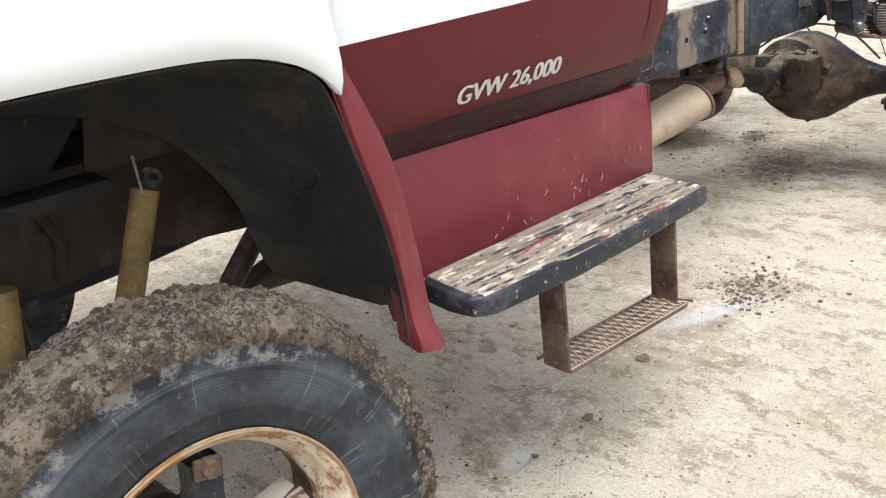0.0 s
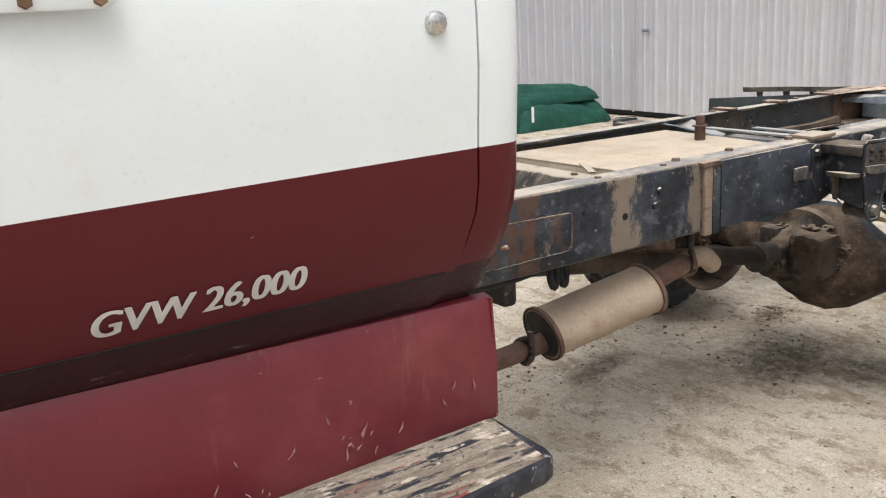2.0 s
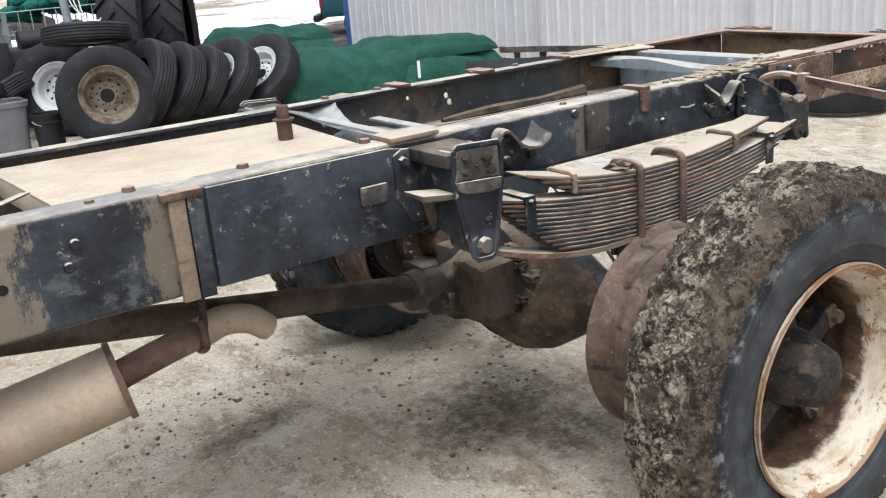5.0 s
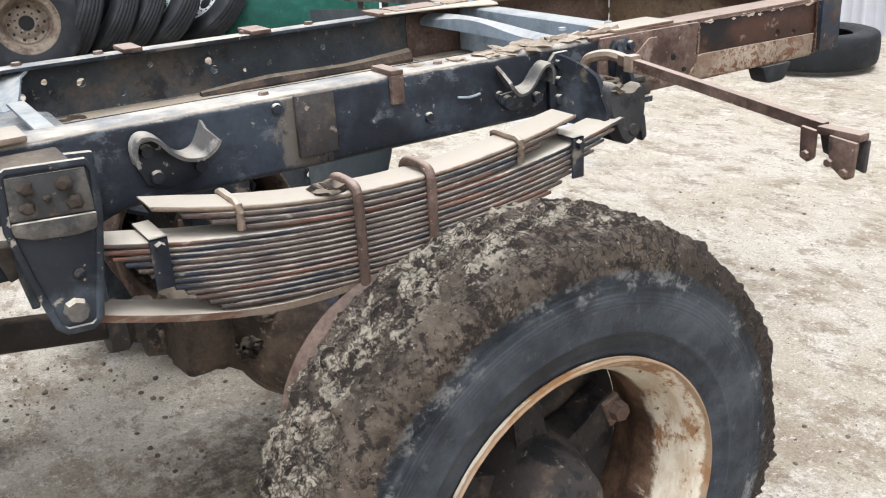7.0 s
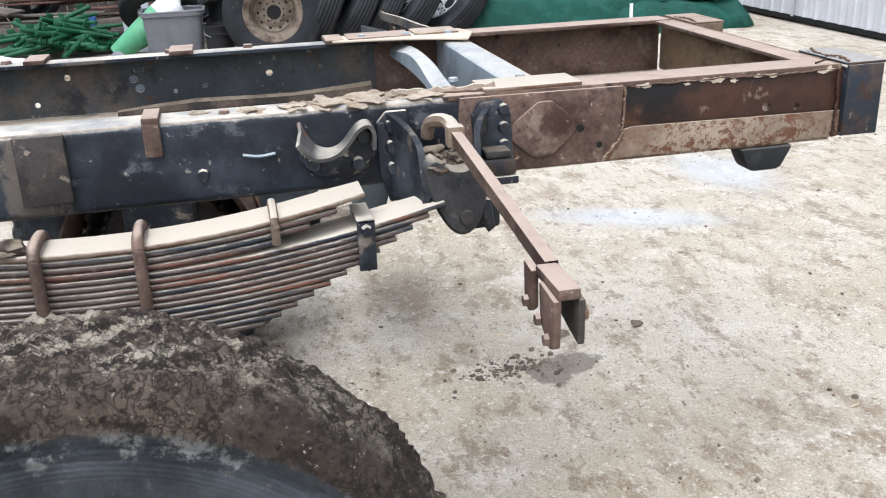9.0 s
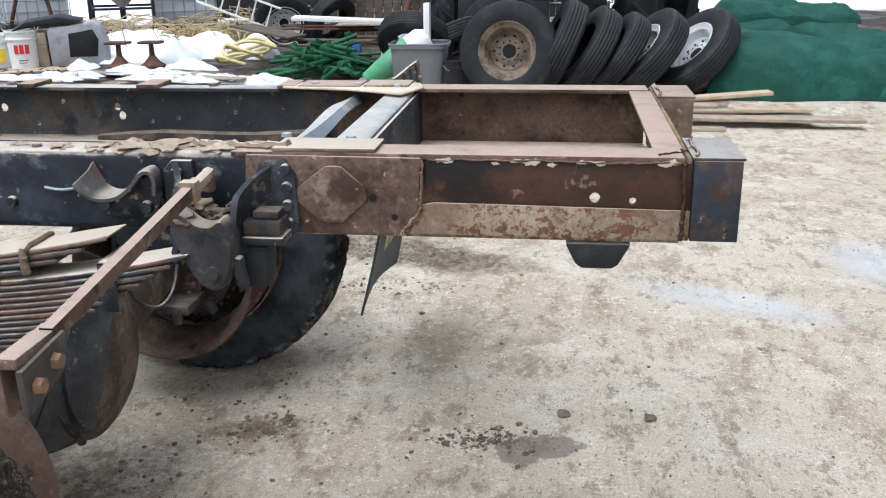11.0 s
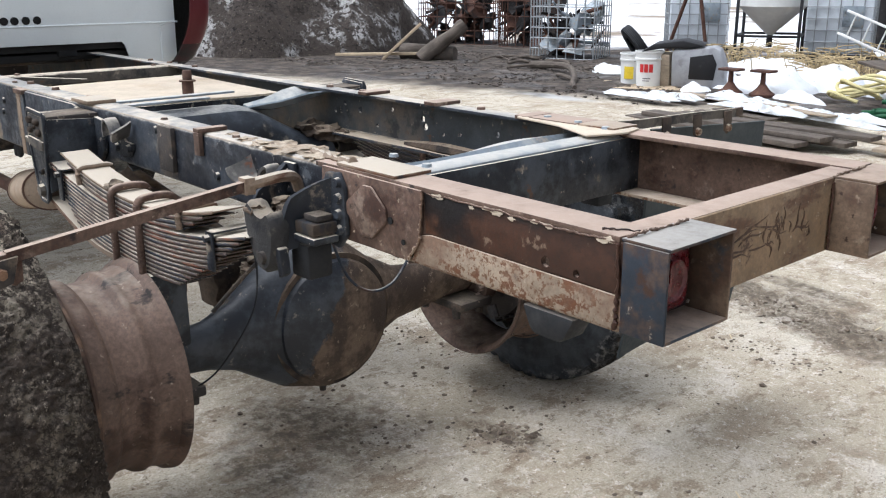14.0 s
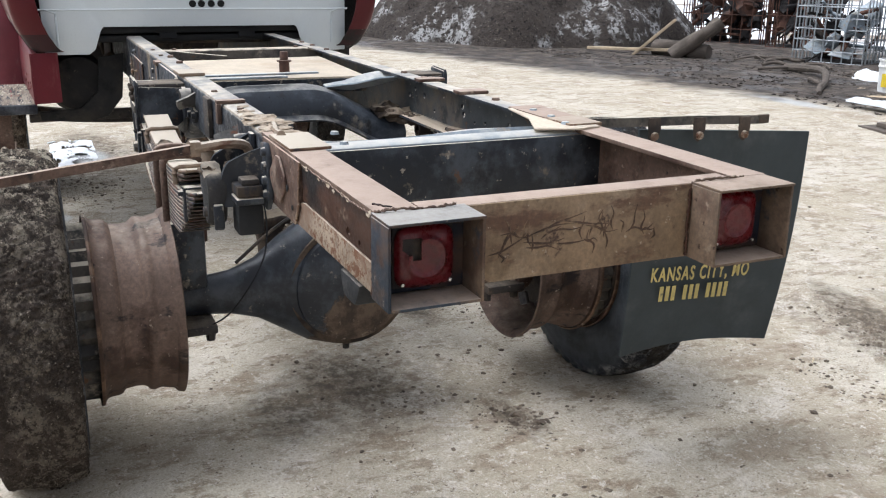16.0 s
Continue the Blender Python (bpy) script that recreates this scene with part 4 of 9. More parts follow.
for i, (x, y, s) in enumerate(((6.38, 0.70, 0.020), (6.10, 0.70, 0.022), (6.81, 0.03, 0.009), (6.76, 0.09, 0.007), (5.48, 0.95, 0.008), (5.5, 1.53, 0.013), (2.4, -0.75, 0.022), (1.98, -0.85, 0.018), (5.1, 0.51, 0.017), (5.19, 0.56, 0.02), (5.14, 0.48, 0.012), (5.06, 0.55, 0.011))):
    thing("dirt_clod", lump(None, (x, y, s * 0.25), s, i + 1.0, 0.45, 2, 0.6), clod_mat, "dark damp clod lying on packed dirt", "clod", "dirt clods")

# ---------------------------------------------------------------- truck
truck = holder("truck", "red and white medium-duty truck, bare chassis behind the cab", "truck")

# ---- frame rails ----
ZT, ZB, ZF = 1.135, 0.975, 0.893


def rail_bottom(x):
    return ZF + (ZB - ZF) * ss(4.10, 4.34, x)


def build_rail(side, outer, name_label):
    """side -1: the rail with its web at y = -0.432. The channel opens towards the middle."""
    xs = list(np.concatenate([np.arange(-0.9, 4.05, 0.25), np.arange(4.08, 4.40, 0.04), np.arange(4.45, 5.50, 0.12), [5.50]]))
    Y, W, T, R = 0.432, 0.078, 0.008, 0.016
    sections = []
    for x in xs:
        b = rail_bottom(x) if x > 1.3 else ZF - 0.05 * ss(1.3, 0.6, x)
        t = ZT + 0.02 * ss(1.3, 0.6, x)
        pts = [(Y - W, t)]
        pts += [(Y - R + R * math.sin(a), t - R + R * math.cos(a)) for a in np.linspace(0, math.pi / 2, 6)]
        pts += [(Y - R + R * math.cos(a), b + R - R * math.sin(a)) for a in np.linspace(0, math.pi / 2, 6)]
        pts += [(Y - W, b), (Y - W, b + T), (Y - T - 0.004, b + T), (Y - T, b + T + 0.004), (Y - T, t - T - 0.004), (Y - T - 0.004, t - T), (Y - W, t - T)]
        sections.append([(x, side * y, z) for y, z in pts])
    bm = loft(sections, closed=True)
    for s in (0, -1):
        bm.verts.ensure_lookup_table()
    n = len(sections[0])
    bm.faces.new([bm.verts[i] for i in range(n)][::-1])
    bm.faces.new([bm.verts[len(bm.verts) - n + i] for i in range(n)])
    ob = part("frame_rail", bm, [outer, rail_inside], truck, name_label)
    # inner faces of the channel take the dusty inside material
    for p in ob.data.polygons:
        if side * p.normal.y < -0.5 and abs(abs(p.center.y) - (Y - T)) < 0.006 or (abs(p.normal.z) > 0.7 and rail_bottom(p.center.x) + 0.004 < p.center.z < ZT - 0.004 and abs(p.center.y) < 0.43):
            p.material_index = 1
    return ob


build_rail(-1, rail_paint, "black-painted steel channel rail, rusted and scraped")
far_rail = build_rail(1, rail_paint, "black steel channel rail with dirt on its lower flange")


def rail_holes(side, spots, inside):
    """Bolt holes and rivets on a rail's web."""
    for x, z, r in spots:
        y = side * (0.424 - 0.0015 if inside else 0.432 + 0.0015)
        bm = lathe([(-0.0008, 0.0), (-0.0008, r), (0.0008, r), (0.0008, 0.0)], 14, "y", (x, y, z))
        part("bolt_hole", bm, dark_gap, truck)


def drill(ob, spots, side=1):
    """Round holes cut right through a rail's web."""
    cut = bmesh.new()
    for x, z, r in spots:
        bmesh.ops.create_cone(cut, cap_ends=True, segments=14, radius1=r, radius2=r, depth=0.06, matrix=Matrix.Translation((x, side * 0.428, z)) @ Matrix.Rotation(radians(90), 4, "X"))
    me = bpy.data.meshes.new("tmp")
    cut.to_mesh(me)
    cut.free()
    tool = bpy.data.objects.new("tmp", me)
    scene.collection.objects.link(tool)
    md = ob.modifiers.new("holes", "BOOLEAN")
    md.operation, md.object, md.solver = "DIFFERENCE", tool, "EXACT"
    bpy.context.view_layer.update()
    cutme = bpy.data.meshes.new_from_object(ob.evaluated_get(bpy.context.evaluated_depsgraph_get()))
    ob.modifiers.clear()
    ob.data = cutme
    bpy.data.objects.remove(tool)
    bpy.data.meshes.remove(me)


rail_holes(-1, ((3.131, 1.007, 0.011), (2.96, 1.045, 0.006), (2.583, 1.088, 0.007), (4.70, 1.06, 0.010), (5.36, 0.999, 0.009)), False)
drill(far_rail, ((2.93, 1.075, 0.007), (2.85, 1.03, 0.007), (4.634, 1.085, 0.008), (4.797, 1.07, 0.011), (4.81, 1.045, 0.012), (4.45, 1.065, 0.012), (4.9, 1.03, 0.006), (4.98, 1.04, 0.006), (4.3, 1.05, 0.01), (4.36, 1.08, 0.008), (5.15, 1.06, 0.009), (4.55, 1.02, 0.007)))


def rivets(pts, axis, r=0.012, h=0.008, mat=chassis_black):
    for p in pts:
        part("bolt", bolt_head(p, axis, r, h, sides=10), mat, truck)


rivets([(3.28, -0.432, 1.065), (3.26, -0.432, 1.02), (4.40, -0.432, 1.01), (5.17, -0.432, 1.045), (5.29, -0.432, 1.04), (4.63, -0.432, 1.11), (4.98, -0.432, 1.03)], "y-")
rivets([(x, -0.40, ZT) for x in (3.05, 3.33, 4.62, 5.03)], "z+", 0.011, 0.006, rust_brown)
rivets([(x, 0.40, ZT) for x in (2.8, 3.0, 3.25, 4.3, 4.5, 4.9, 5.1)], "z+", 0.014, 0.008, rust_brown)

# fishplate over the forward web, with torn weld lines
fish = part("fish_plate", slab([(2.402, 0.938), (2.905, 0.945), (2.903, 1.058), (2.60, 1.064), (2.402, 1.062)], "y", -0.440, -0.4325, 0.0015), plate_paint, truck, "rusted black plate welded on the rail")
part("plate_strip", box(2.402, 2.412, -0.4445, -0.4405, 0.946, 1.046, 0.001), leaf_dusty, fish, "pale rusty edge strip")
part("plate_patch", slab([(2.425, 0.955), (2.50, 0.958), (2.505, 1.0), (2.47, 1.035), (2.425, 1.03)], "y", -0.4435, -0.4405, 0.0015), frame_brown, fish, "dirt-brown patch with bolt stubs")
part("plate_slot", slab([(2.435, 1.083), (2.460, 1.086), (2.462, 1.070), (2.450, 1.062), (2.437, 1.068)], "y", -0.4345, -0.4325, 0), dark_gap, fish, "torn slot in the rail")
for x, z in ((2.455, 1.012), (2.50, 0.985), (2.657, 0.998), (2.45, 0.972)):
    part("bolt_stub", lump(None, (x, -0.4435, z), 0.011, x * 7 + z, 0.7, 2, 0.4), rust_flaky, fish, "flaking bolt stub")
part("fish_plate", slab([(3.56, 0.898), (4.10, 0.898), (4.10, 1.112), (4.02, 1.125), (3.56, 1.125)], "y", -0.443, -0.4325, 0.003), rail_paint, truck, "black plate bolted along the rail")


def weld_bead(pts, r=0.006, mat=rust_flaky, seed=1):
    path = smooth_path(pts, 14)
    rnd = random.Random(seed)
    path = [p + Vector((rnd.uniform(-1, 1), rnd.uniform(-0.4, 0.4), rnd.uniform(-1, 1))) * 0.0018 for p in path]
    return part("weld_bead", tube(path, [r * rnd.uniform(0.55, 1.25) for _ in path], 6, 1), mat, truck, "lumpy weld bead")


weld_bead([(2.905, -0.441, 1.056), (2.907, -0.441, 1.0), (2.904, -0.441, 0.95)], 0.003, rust_brown, 4)
weld_bead([(2.60, -0.4405, 1.064), (2.72, -0.4405, 1.063), (2.82, -0.4405, 1.060), (2.90, -0.4405, 1.057)], 0.0016, rust_flaky, 14)
weld_bead([(2.455, -0.434, 1.082), (2.50, -0.434, 1.090), (2.56, -0.434, 1.096)], 0.002, galvanised, 15)
weld_bead([(2.47, -0.4405, 1.064), (2.51, -0.4405, 1.066), (2.555, -0.4405, 1.066)], 0.002, galvanised, 16)
weld_bead([(2.57, -0.4405, 0.939), (2.70, -0.4405, 0.941), (2.90, -0.4405, 0.945)], 0.002, chassis_black, 17)


def strap_plate(x0, x1, z0, z1, mat, over=True):
    """A hold-down strap bent over the rail's top edge."""
    bm = box(x0, x1, -0.447, -0.4335, z0, z1, 0.002)
    if over:
        box(x0, x1, -0.447, -0.36, ZT + 0.001, ZT + 0.012, 0.002, bm)
    return part("rail_strap", bm, mat, truck, "rusty flat steel strap on the rail")


strap_plate(3.475, 3.512, 0.885, 1.115, leaf_dusty, False)
strap_plate(3.516, 3.55, 0.885, 1.115, chassis_black, False)
strap_plate(4.665, 4.75, 1.005, 1.13, iron_dark, False)
strap_plate(4.885, 4.915, 1.075, 1.136, rust_brown)
part("rail_pad", box(4.03, 4.17, -0.446, -0.35, ZT + 0.001, ZT + 0.013, 0.003), leaf_dusty, truck, "dusty steel pad on the rail")
for k, (x, y, d) in enumerate(((5.16, -0.395, 0.022), (5.22, -0.385, 0.030), (5.29, -0.39, 0.034), (5.35, -0.375, 0.028), (5.41, -0.395, 0.030), (5.46, -0.37, 0.022), (5.08, -0.40, 0.016), (4.98, -0.385, 0.013), (5.32, -0.36, 0.02))):
    part("dirt_cake", lump(None, (x, y, ZT + 0.001), d * 1.15, k + 0.7, 0.20, 3, 0.8), rail_dirt, truck, "dry mud caked on the rail")
part("rail_pad", box(3.46, 3.55, -0.452, -0.40, 1.112, 1.13, 0.003), rust_brown, truck)
for x, w in ((5.3, 0.05), (4.9, 0.06), (4.55, 0.05)):
    part("rail_strap", box(x, x + w, 0.34, 0.445, ZT, ZT + 0.012, 0.003), rust_brown, truck)

# small clip and rope hooks
clip = part("line_clip", box(3.93, 4.005, -0.456, -0.443, 1.0, 1.048, 0.006), lobe_grey, truck, "grey steel line clip")
part("cotter_wire", tube([(5.055, -0.437, 1.062), (5.085, -0.437, 1.057), (5.115, -0.437, 1.06)], 0.003, 6), galvanised, truck)


def rail_hook(cx, turned):
    """A bent flat-steel rope hook: a rounded plate bolted on the web, its edge curled into a lip that ends in a horn."""
    f = -1 if turned else 1
    plate = [(-0.070, 1.095), (-0.035, 1.098), (-0.012, 1.070), (0.012, 1.052), (0.062, 1.050), (0.060, 1.030), (0.035, 1.008), (-0.025, 1.002), (-0.060, 1.016), (-0.074, 1.055)]
    base = part("rope_hook", slab([(cx + f * x, z) for x, z in (plate[::-1] if turned else plate)], "y", -0.444, -0.433, 0.003), chassis_black, truck, "bent black steel rope hook")
    line = smooth_path([(-0.072, 0, 1.062), (-0.074, 0, 1.092), (-0.062, 0, 1.110), (-0.040, 0, 1.104), (-0.014, 0, 1.074), (0.010, 0, 1.060), (0.036, 0, 1.064), (0.052, 0, 1.084), (0.062, 0, 1.104)], 4)
    rows = []
    for k, p in enumerate(line):
        t = k / (len(line) - 1)
        reach = 0.474 + 0.030 * ss(0.45, 0.95, t)
        rise = 0.012 * ss(0.5, 1.0, t)
        rows.append([(cx + f * p.x, -0.438, p.z + rise), (cx + f * p.x, -0.460, p.z), (cx + f * (p.x + 0.010 * ss(0.6, 1, t)), -reach, p.z - 0.004 - 0.012 * ss(0.6, 1, t))])
    part("hook_lip", thicken(loft(rows), 0.007), hook_worn, base, "worn dusty lip")
    for bx, bz in ((-0.052, 1.080), (-0.040, 1.028), (0.044, 1.034)):
        part("bolt", bolt_head((cx + f * bx, -0.444, bz), "y-", 0.014, 0.011, sides=10), chassis_black, base)


hook_worn = weathered("worn_hook_steel", (0.10, 0.095, 0.09), [((0.30, 0.28, 0.25), 10, 0.48, 0.60), ((0.15, 0.06, 0.035), 14, 0.58, 0.66), ((0.03, 0.032, 0.036), 9, 0.56, 0.66)], rough=0.6, grain=0.2, bumps=((60, 0.4, 0.003),), dust=((0.40, 0.36, 0.30), 0.6, 1.1))
rail_hook(4.415, False)
rail_hook(5.227, True)

# ---- rusty tail extension ----


def tail(side):
    s = side

    def b(x0, x1, y0, y1, z0, z1, bev=0.002, bm=None):
        return box(x0, x1, min(s * y0, s * y1), max(s * y0, s * y1), z0, z1, bev, bm)
    body = part("rail_extension", b(5.44, 6.285, 0.428, 0.420, 0.985, 1.128), rust_brown, truck, "rust-brown welded rail extension")
    part("top_flange", b(5.44, 6.285, 0.350, 0.434, 1.1285, 1.139), rust_brown, body, "rust-pitted top flange")
    part("bottom_flange", b(5.44, 6.285, 0.350, 0.428, 0.976, 0.985), rust_flaky, body)
    if s < 0:
        part("lower_angle", slab([(5.77, 0.983), (6.3005, 0.983), (6.3005, 1.04), (5.83, 1.046), (5.80, 1.04)], "y", -0.4345, -0.4285, 0.0015), rust_flaky, body, "pale flaking paint over rust")
        drill(body, ((6.128, 1.061, 0.010), (6.197, 1.056, 0.007)), -1)
        strip = part("web_strip", slab([(5.812, 1.048), (6.3005, 1.042), (6.3005, 1.128), (5.808, 1.128)], "y", -0.4315, -0.4285, 0.001), rust_dark, body, "dark smooth rusted strip")
        drill(strip, ((6.128, 1.061, 0.010), (6.197, 1.056, 0.007)), -1)
        part("splice_plate", slab([(5.46, 0.982), (5.76, 0.980), (5.80, 1.03), (5.806, 1.132), (5.47, 1.134)], "y", -0.439, -0.4285, 0.003), rust_brown, body, "pitted brown splice plate")
        part("diamond_patch", slab([(5.552, 1.058), (5.575, 1.078), (5.625, 1.116), (5.655, 1.116), (5.702, 1.075), (5.705, 1.05), (5.655, 1.005), (5.615, 1.003)], "y", -0.447, -0.439, 0.005), rust_brown, body, "raised diamond-shaped patch plate")
        part("top_plate", box(5.52, 5.72, -0.434, -0.335, 1.1395, 1.147, 0.002), leaf_dusty, body, "dusty flat plate")
    else:
        part("top_plate", box(5.36, 5.53, 0.335, 0.436, 1.1395, 1.148, 0.002), rust_brown, body)
        part("top_plate", box(5.54, 5.66, 0.335, 0.436, 1.1395, 1.150, 0.002), rust_flaky, body)
    return body


tail(-1)
tail(1)
rail_holes(-1, ((5.714, 1.055, 0.008), (5.755, 1.018, 0.006)), False)
for o in list(truck.children):
    if o.name.startswith("bolt_hole") and o.data.vertices[0].co.x > 5.5:
        o.location.y -= 0.009 if o.data.vertices[0].co.x < 5.78 else 0.001
rail_holes(1, ((5.651, 1.075, 0.007), (5.76, 1.071, 0.006), (6.125, 1.044, 0.008), (5.70, 1.03, 0.006), (5.78, 1.03, 0.006)), True)
weld_bead([(5.808, -0.437, 1.128), (5.807, -0.440, 1.08), (5.80, -0.440, 1.03), (5.765, -0.438, 0.985)], 0.003, rust_flaky, 6)
weld_bead([(5.82, -0.434, 1.128), (6.0, -0.434, 1.130), (6.15, -0.434, 1.127), (6.28, -0.434, 1.130)], 0.002, rust_brown, 7)
weld_bead([(6.285, -0.437, 1.13), (6.288, -0.437, 1.06), (6.286, -0.437, 0.985)], 0.004, rust_dark, 8)
weld_bead([(6.24, -0.42, 1.142), (6.30, -0.37, 1.14), (6.305, -0.29, 1.14)], 0.002, rust_dark, 9)
weld_bead([(5.35, -0.38, 1.14), (5.45, -0.40, 1.143), (5.55, -0.41, 1.146)], 0.010, leaf_dusty, 10)

# tail cross member
xm = part("cross_member", box(6.292, 6.300, -0.425, 0.425, 0.985, 1.137, 0.002), cross_rust, truck, "rusted tail cross member, scratched paint")
part("top_flange", box(6.235, 6.2915, -0.345, 0.345, 1.128, 1.137, 0.002), rust_brown, xm, "rusty flange")
part("bottom_flange", box(6.235, 6.2915, -0.345, 0.345, 0.985, 0.993, 0.002), rust_brown, xm)
rnd = random.Random(12)
for i in range(34):
    y, z = max(-0.2, min(0.17, rnd.gauss(-0.03, 0.10))), rnd.uniform(1.03, 1.09)
    a = rnd.choice((rnd.uniform(-20, 30), rnd.uniform(60, 110)))
    ln = rnd.uniform(0.03, 0.11) if a < 40 else rnd.uniform(0.02, 0.06)
    bm = tube([(-ln / 2, 0, 0), (-ln / 6, rnd.uniform(-0.008, 0.008), 0), (ln / 6, rnd.uniform(-0.008, 0.008), 0), (ln / 2, 0, 0)], [0.0003, 0.0026, 0.0016, 0.0004], 5, 4)
    bmesh.ops.transform(bm, matrix=pose(6.3002, y, z, 90, 0, 90) @ pose(0, 0, 0, 0, 0, a), verts=bm.verts)
    part("scratch", bm, scratch_brown, xm)


def tail_lamp(y0, y1, broken):
    """A welded steel box, open behind, with a red lamp set inside."""
    x0, x1, z0, z1, t = 6.3015, 6.386, 0.986, 1.136, 0.006
    bx = part("tail_light_box", box(x0, x0 + t, y0 + t, y1 - t, z0 + t, z1 - t, 0.001), lightbox_steel, truck, "welded grey steel tail light box")
    part("box_side", box(x0, x1, y0, y0 + t, z0, z1, 0.0015), lightbox_steel if broken else box_rust, bx)
    part("box_side", box(x0, x1, y1 - t, y1, z0, z1, 0.0015), box_rust, bx)
    part("box_top", box(x0 - 0.004, x1 + 0.004, y0 + 0.001, y1 - 0.001, z1 + 0.0005, z1 + 0.006, 0.0015), lightbox_steel if broken else box_rust, bx)
    part("box_bottom", box(x0, x1, y0 + t, y1 - t, z0 - 0.001, z0 + t - 0.001, 0.0015), box_rust, bx)
    c, h = (y0 + y1) / 2, 0.058
    part("lamp_backing", box(x0 + t, x0 + 0.018, c - h, c + h, 1.061 - h, 1.061 + h, 0.004), iron_dark, bx)
    bm = bmesh.new()
    bmesh.ops.create_grid(bm, x_segments=36, y_segments=36, size=0.056)
    for v in bm.verts:
        u, w = v.co.x / 0.056, v.co.y / 0.056
        k = max(abs(u), abs(w)) ** 6
        r = (abs(u) ** 5 + abs(w) ** 5) ** 0.2
        if r > 1:
            v.co.x, v.co.y = v.co.x / r, v.co.y / r
        v.co.z = 0.013 * (1 - min(1, (u * u) ** 3 * 0.9 + (w * w) ** 3 * 0.9))
        v.co.z += 0.004 * math.exp(-((math.hypot(u, w) - 0.62) / 0.08) ** 2)
    if broken:
        gone = [f for f in bm.faces if -0.045 < f.calc_center_median().x < -0.008 and -0.002 < f.calc_center_median().y < 0.036 and f.calc_center_median().y > -0.9 * f.calc_center_median().x - 0.022 + 0.006 * noise.noise(f.calc_center_median() * 90)]
        bmesh.ops.delete(bm, geom=gone, context="FACES")
    bmesh.ops.transform(bm, matrix=Matrix(((0, 0, 1, x0 + 0.022), (1, 0, 0, c), (0, 1, 0, 1.061), (0, 0, 0, 1))), verts=bm.verts)
    thicken(bm, 0.003)
    part("lamp_lens", bm, lens_red, bx, "cracked red plastic tail lens" if broken else "red plastic tail lens")
    for y in (c - 0.045, c + 0.045):
        part("screw", bolt_head((x0 + 0.034, y, 1.016), "x+", 0.004, 0.003), chrome, bx)


tail_lamp(-0.446, -0.266, True)
tail_lamp(0.232, 0.418, False)

weld_bead([(6.305, -0.44, 1.144), (6.31, -0.40, 1.147), (6.306, -0.34, 1.143), (6.312, -0.29, 1.147)], 0.003, rust_brown, 21)
weld_bead([(6.303, 0.236, 1.143), (6.309, 0.29, 1.146), (6.304, 0.36, 1.142)], 0.003, box_rust, 22)
weld_bead([(6.304, 0.228, 1.128), (6.305, 0.227, 1.06), (6.304, 0.228, 0.99)], 0.003, rust_dark, 23)
weld_bead([(6.304, -0.263, 1.128), (6.305, -0.262, 1.06), (6.304, -0.263, 0.99)], 0.003, rust_dark, 24)
rnd = random.Random(61)
for k in range(15):
    x = rnd.uniform(5.83, 6.27)
    part("paint_chip", lump(None, (0, 0, 0), rnd.uniform(0.003, 0.006), k + 0.7, 0.25, 2, 0.7), deck_dust, truck).matrix_world = pose(x, -0.4335, 1.127 + rnd.gauss(0, 0.003), 90, 0, 0) @ Matrix.Diagonal((rnd.uniform(1.2, 3.2), 0.8, 1, 1))

# rubber bump stops under the tail
for s in (-1, 1):
    part("bump_stop", slab([(6.075, 0.974), (6.20, 0.974), (6.176, 0.930), (6.165, 0.922), (6.108, 0.922), (6.096, 0.930)], "y", s * 0.405 - 0.03, s * 0.405 + 0.03, 0.008), rubber_black, truck, "black rubber bump stop")

# ---- cross members, cover sheet and post ----
rows = []
for y in np.linspace(-0.425, 0.425, 15):
    rows.append([(2.925, y, 1.066), (2.960, y, 1.060), (2.974, y, 1.068), (3.000, y, 1.126), (3.010, y, 1.133), (3.080, y, 1.134), (3.088, y, 1.128), (3.090, y, 1.09)])
part("cross_member", thicken(loft(rows), 0.006), member_dusty, truck, "dusty grey channel cross member")
part("brace_strip", box(-0.13, 0.13, -0.012, 0.012, -0.002, 0.002, 0.001, None, pose(3.19, -0.20, 1.125, 0, 3, 55)), member_dusty, truck, "thin dusty diagonal strip")
rivets([(2.945, y, 1.064) for y in (-0.32, -0.22, 0.22, 0.32)] + [(3.045, y, 1.134) for y in (-0.3, 0.3)], "z+", 0.012, 0.007, rust_brown)
deck = part("cover_sheet", slab([(3.30, -0.36), (4.05, -0.36), (4.10, 0.31), (3.26, 0.36)], "z", 1.099, 1.106, 0.002), deck_dust, truck, "flat steel sheet thick with tan dust")
part("sheet_lip", slab([(3.262, 0.325), (3.302, -0.355), (3.308, -0.355), (3.268, 0.325)], "z", 1.045, 1.0985, 0.001), deck_dust, deck)
part("sheet_lip", slab([(4.052, -0.355), (4.096, 0.31), (4.102, 0.31), (4.058, -0.355)], "z", 1.045, 1.0985, 0.001), chassis_black, deck)
part("filler_post", lathe([(1.106, 0.0), (1.106, 0.021), (1.158, 0.021), (1.159, 0.030), (1.164, 0.030), (1.165, 0.017), (1.196, 0.017), (1.200, 0.014), (1.200, 0.0)], 20, "z", (3.965, 0.005, 0)), pipe_rust, deck, "rusty stub post with a collar")
rivets([(3.42, -0.37, ZT), (3.68, -0.37, ZT), (4.0, -0.37, ZT)], "z+", 0.015, 0.010, rust_brown)
rows = []
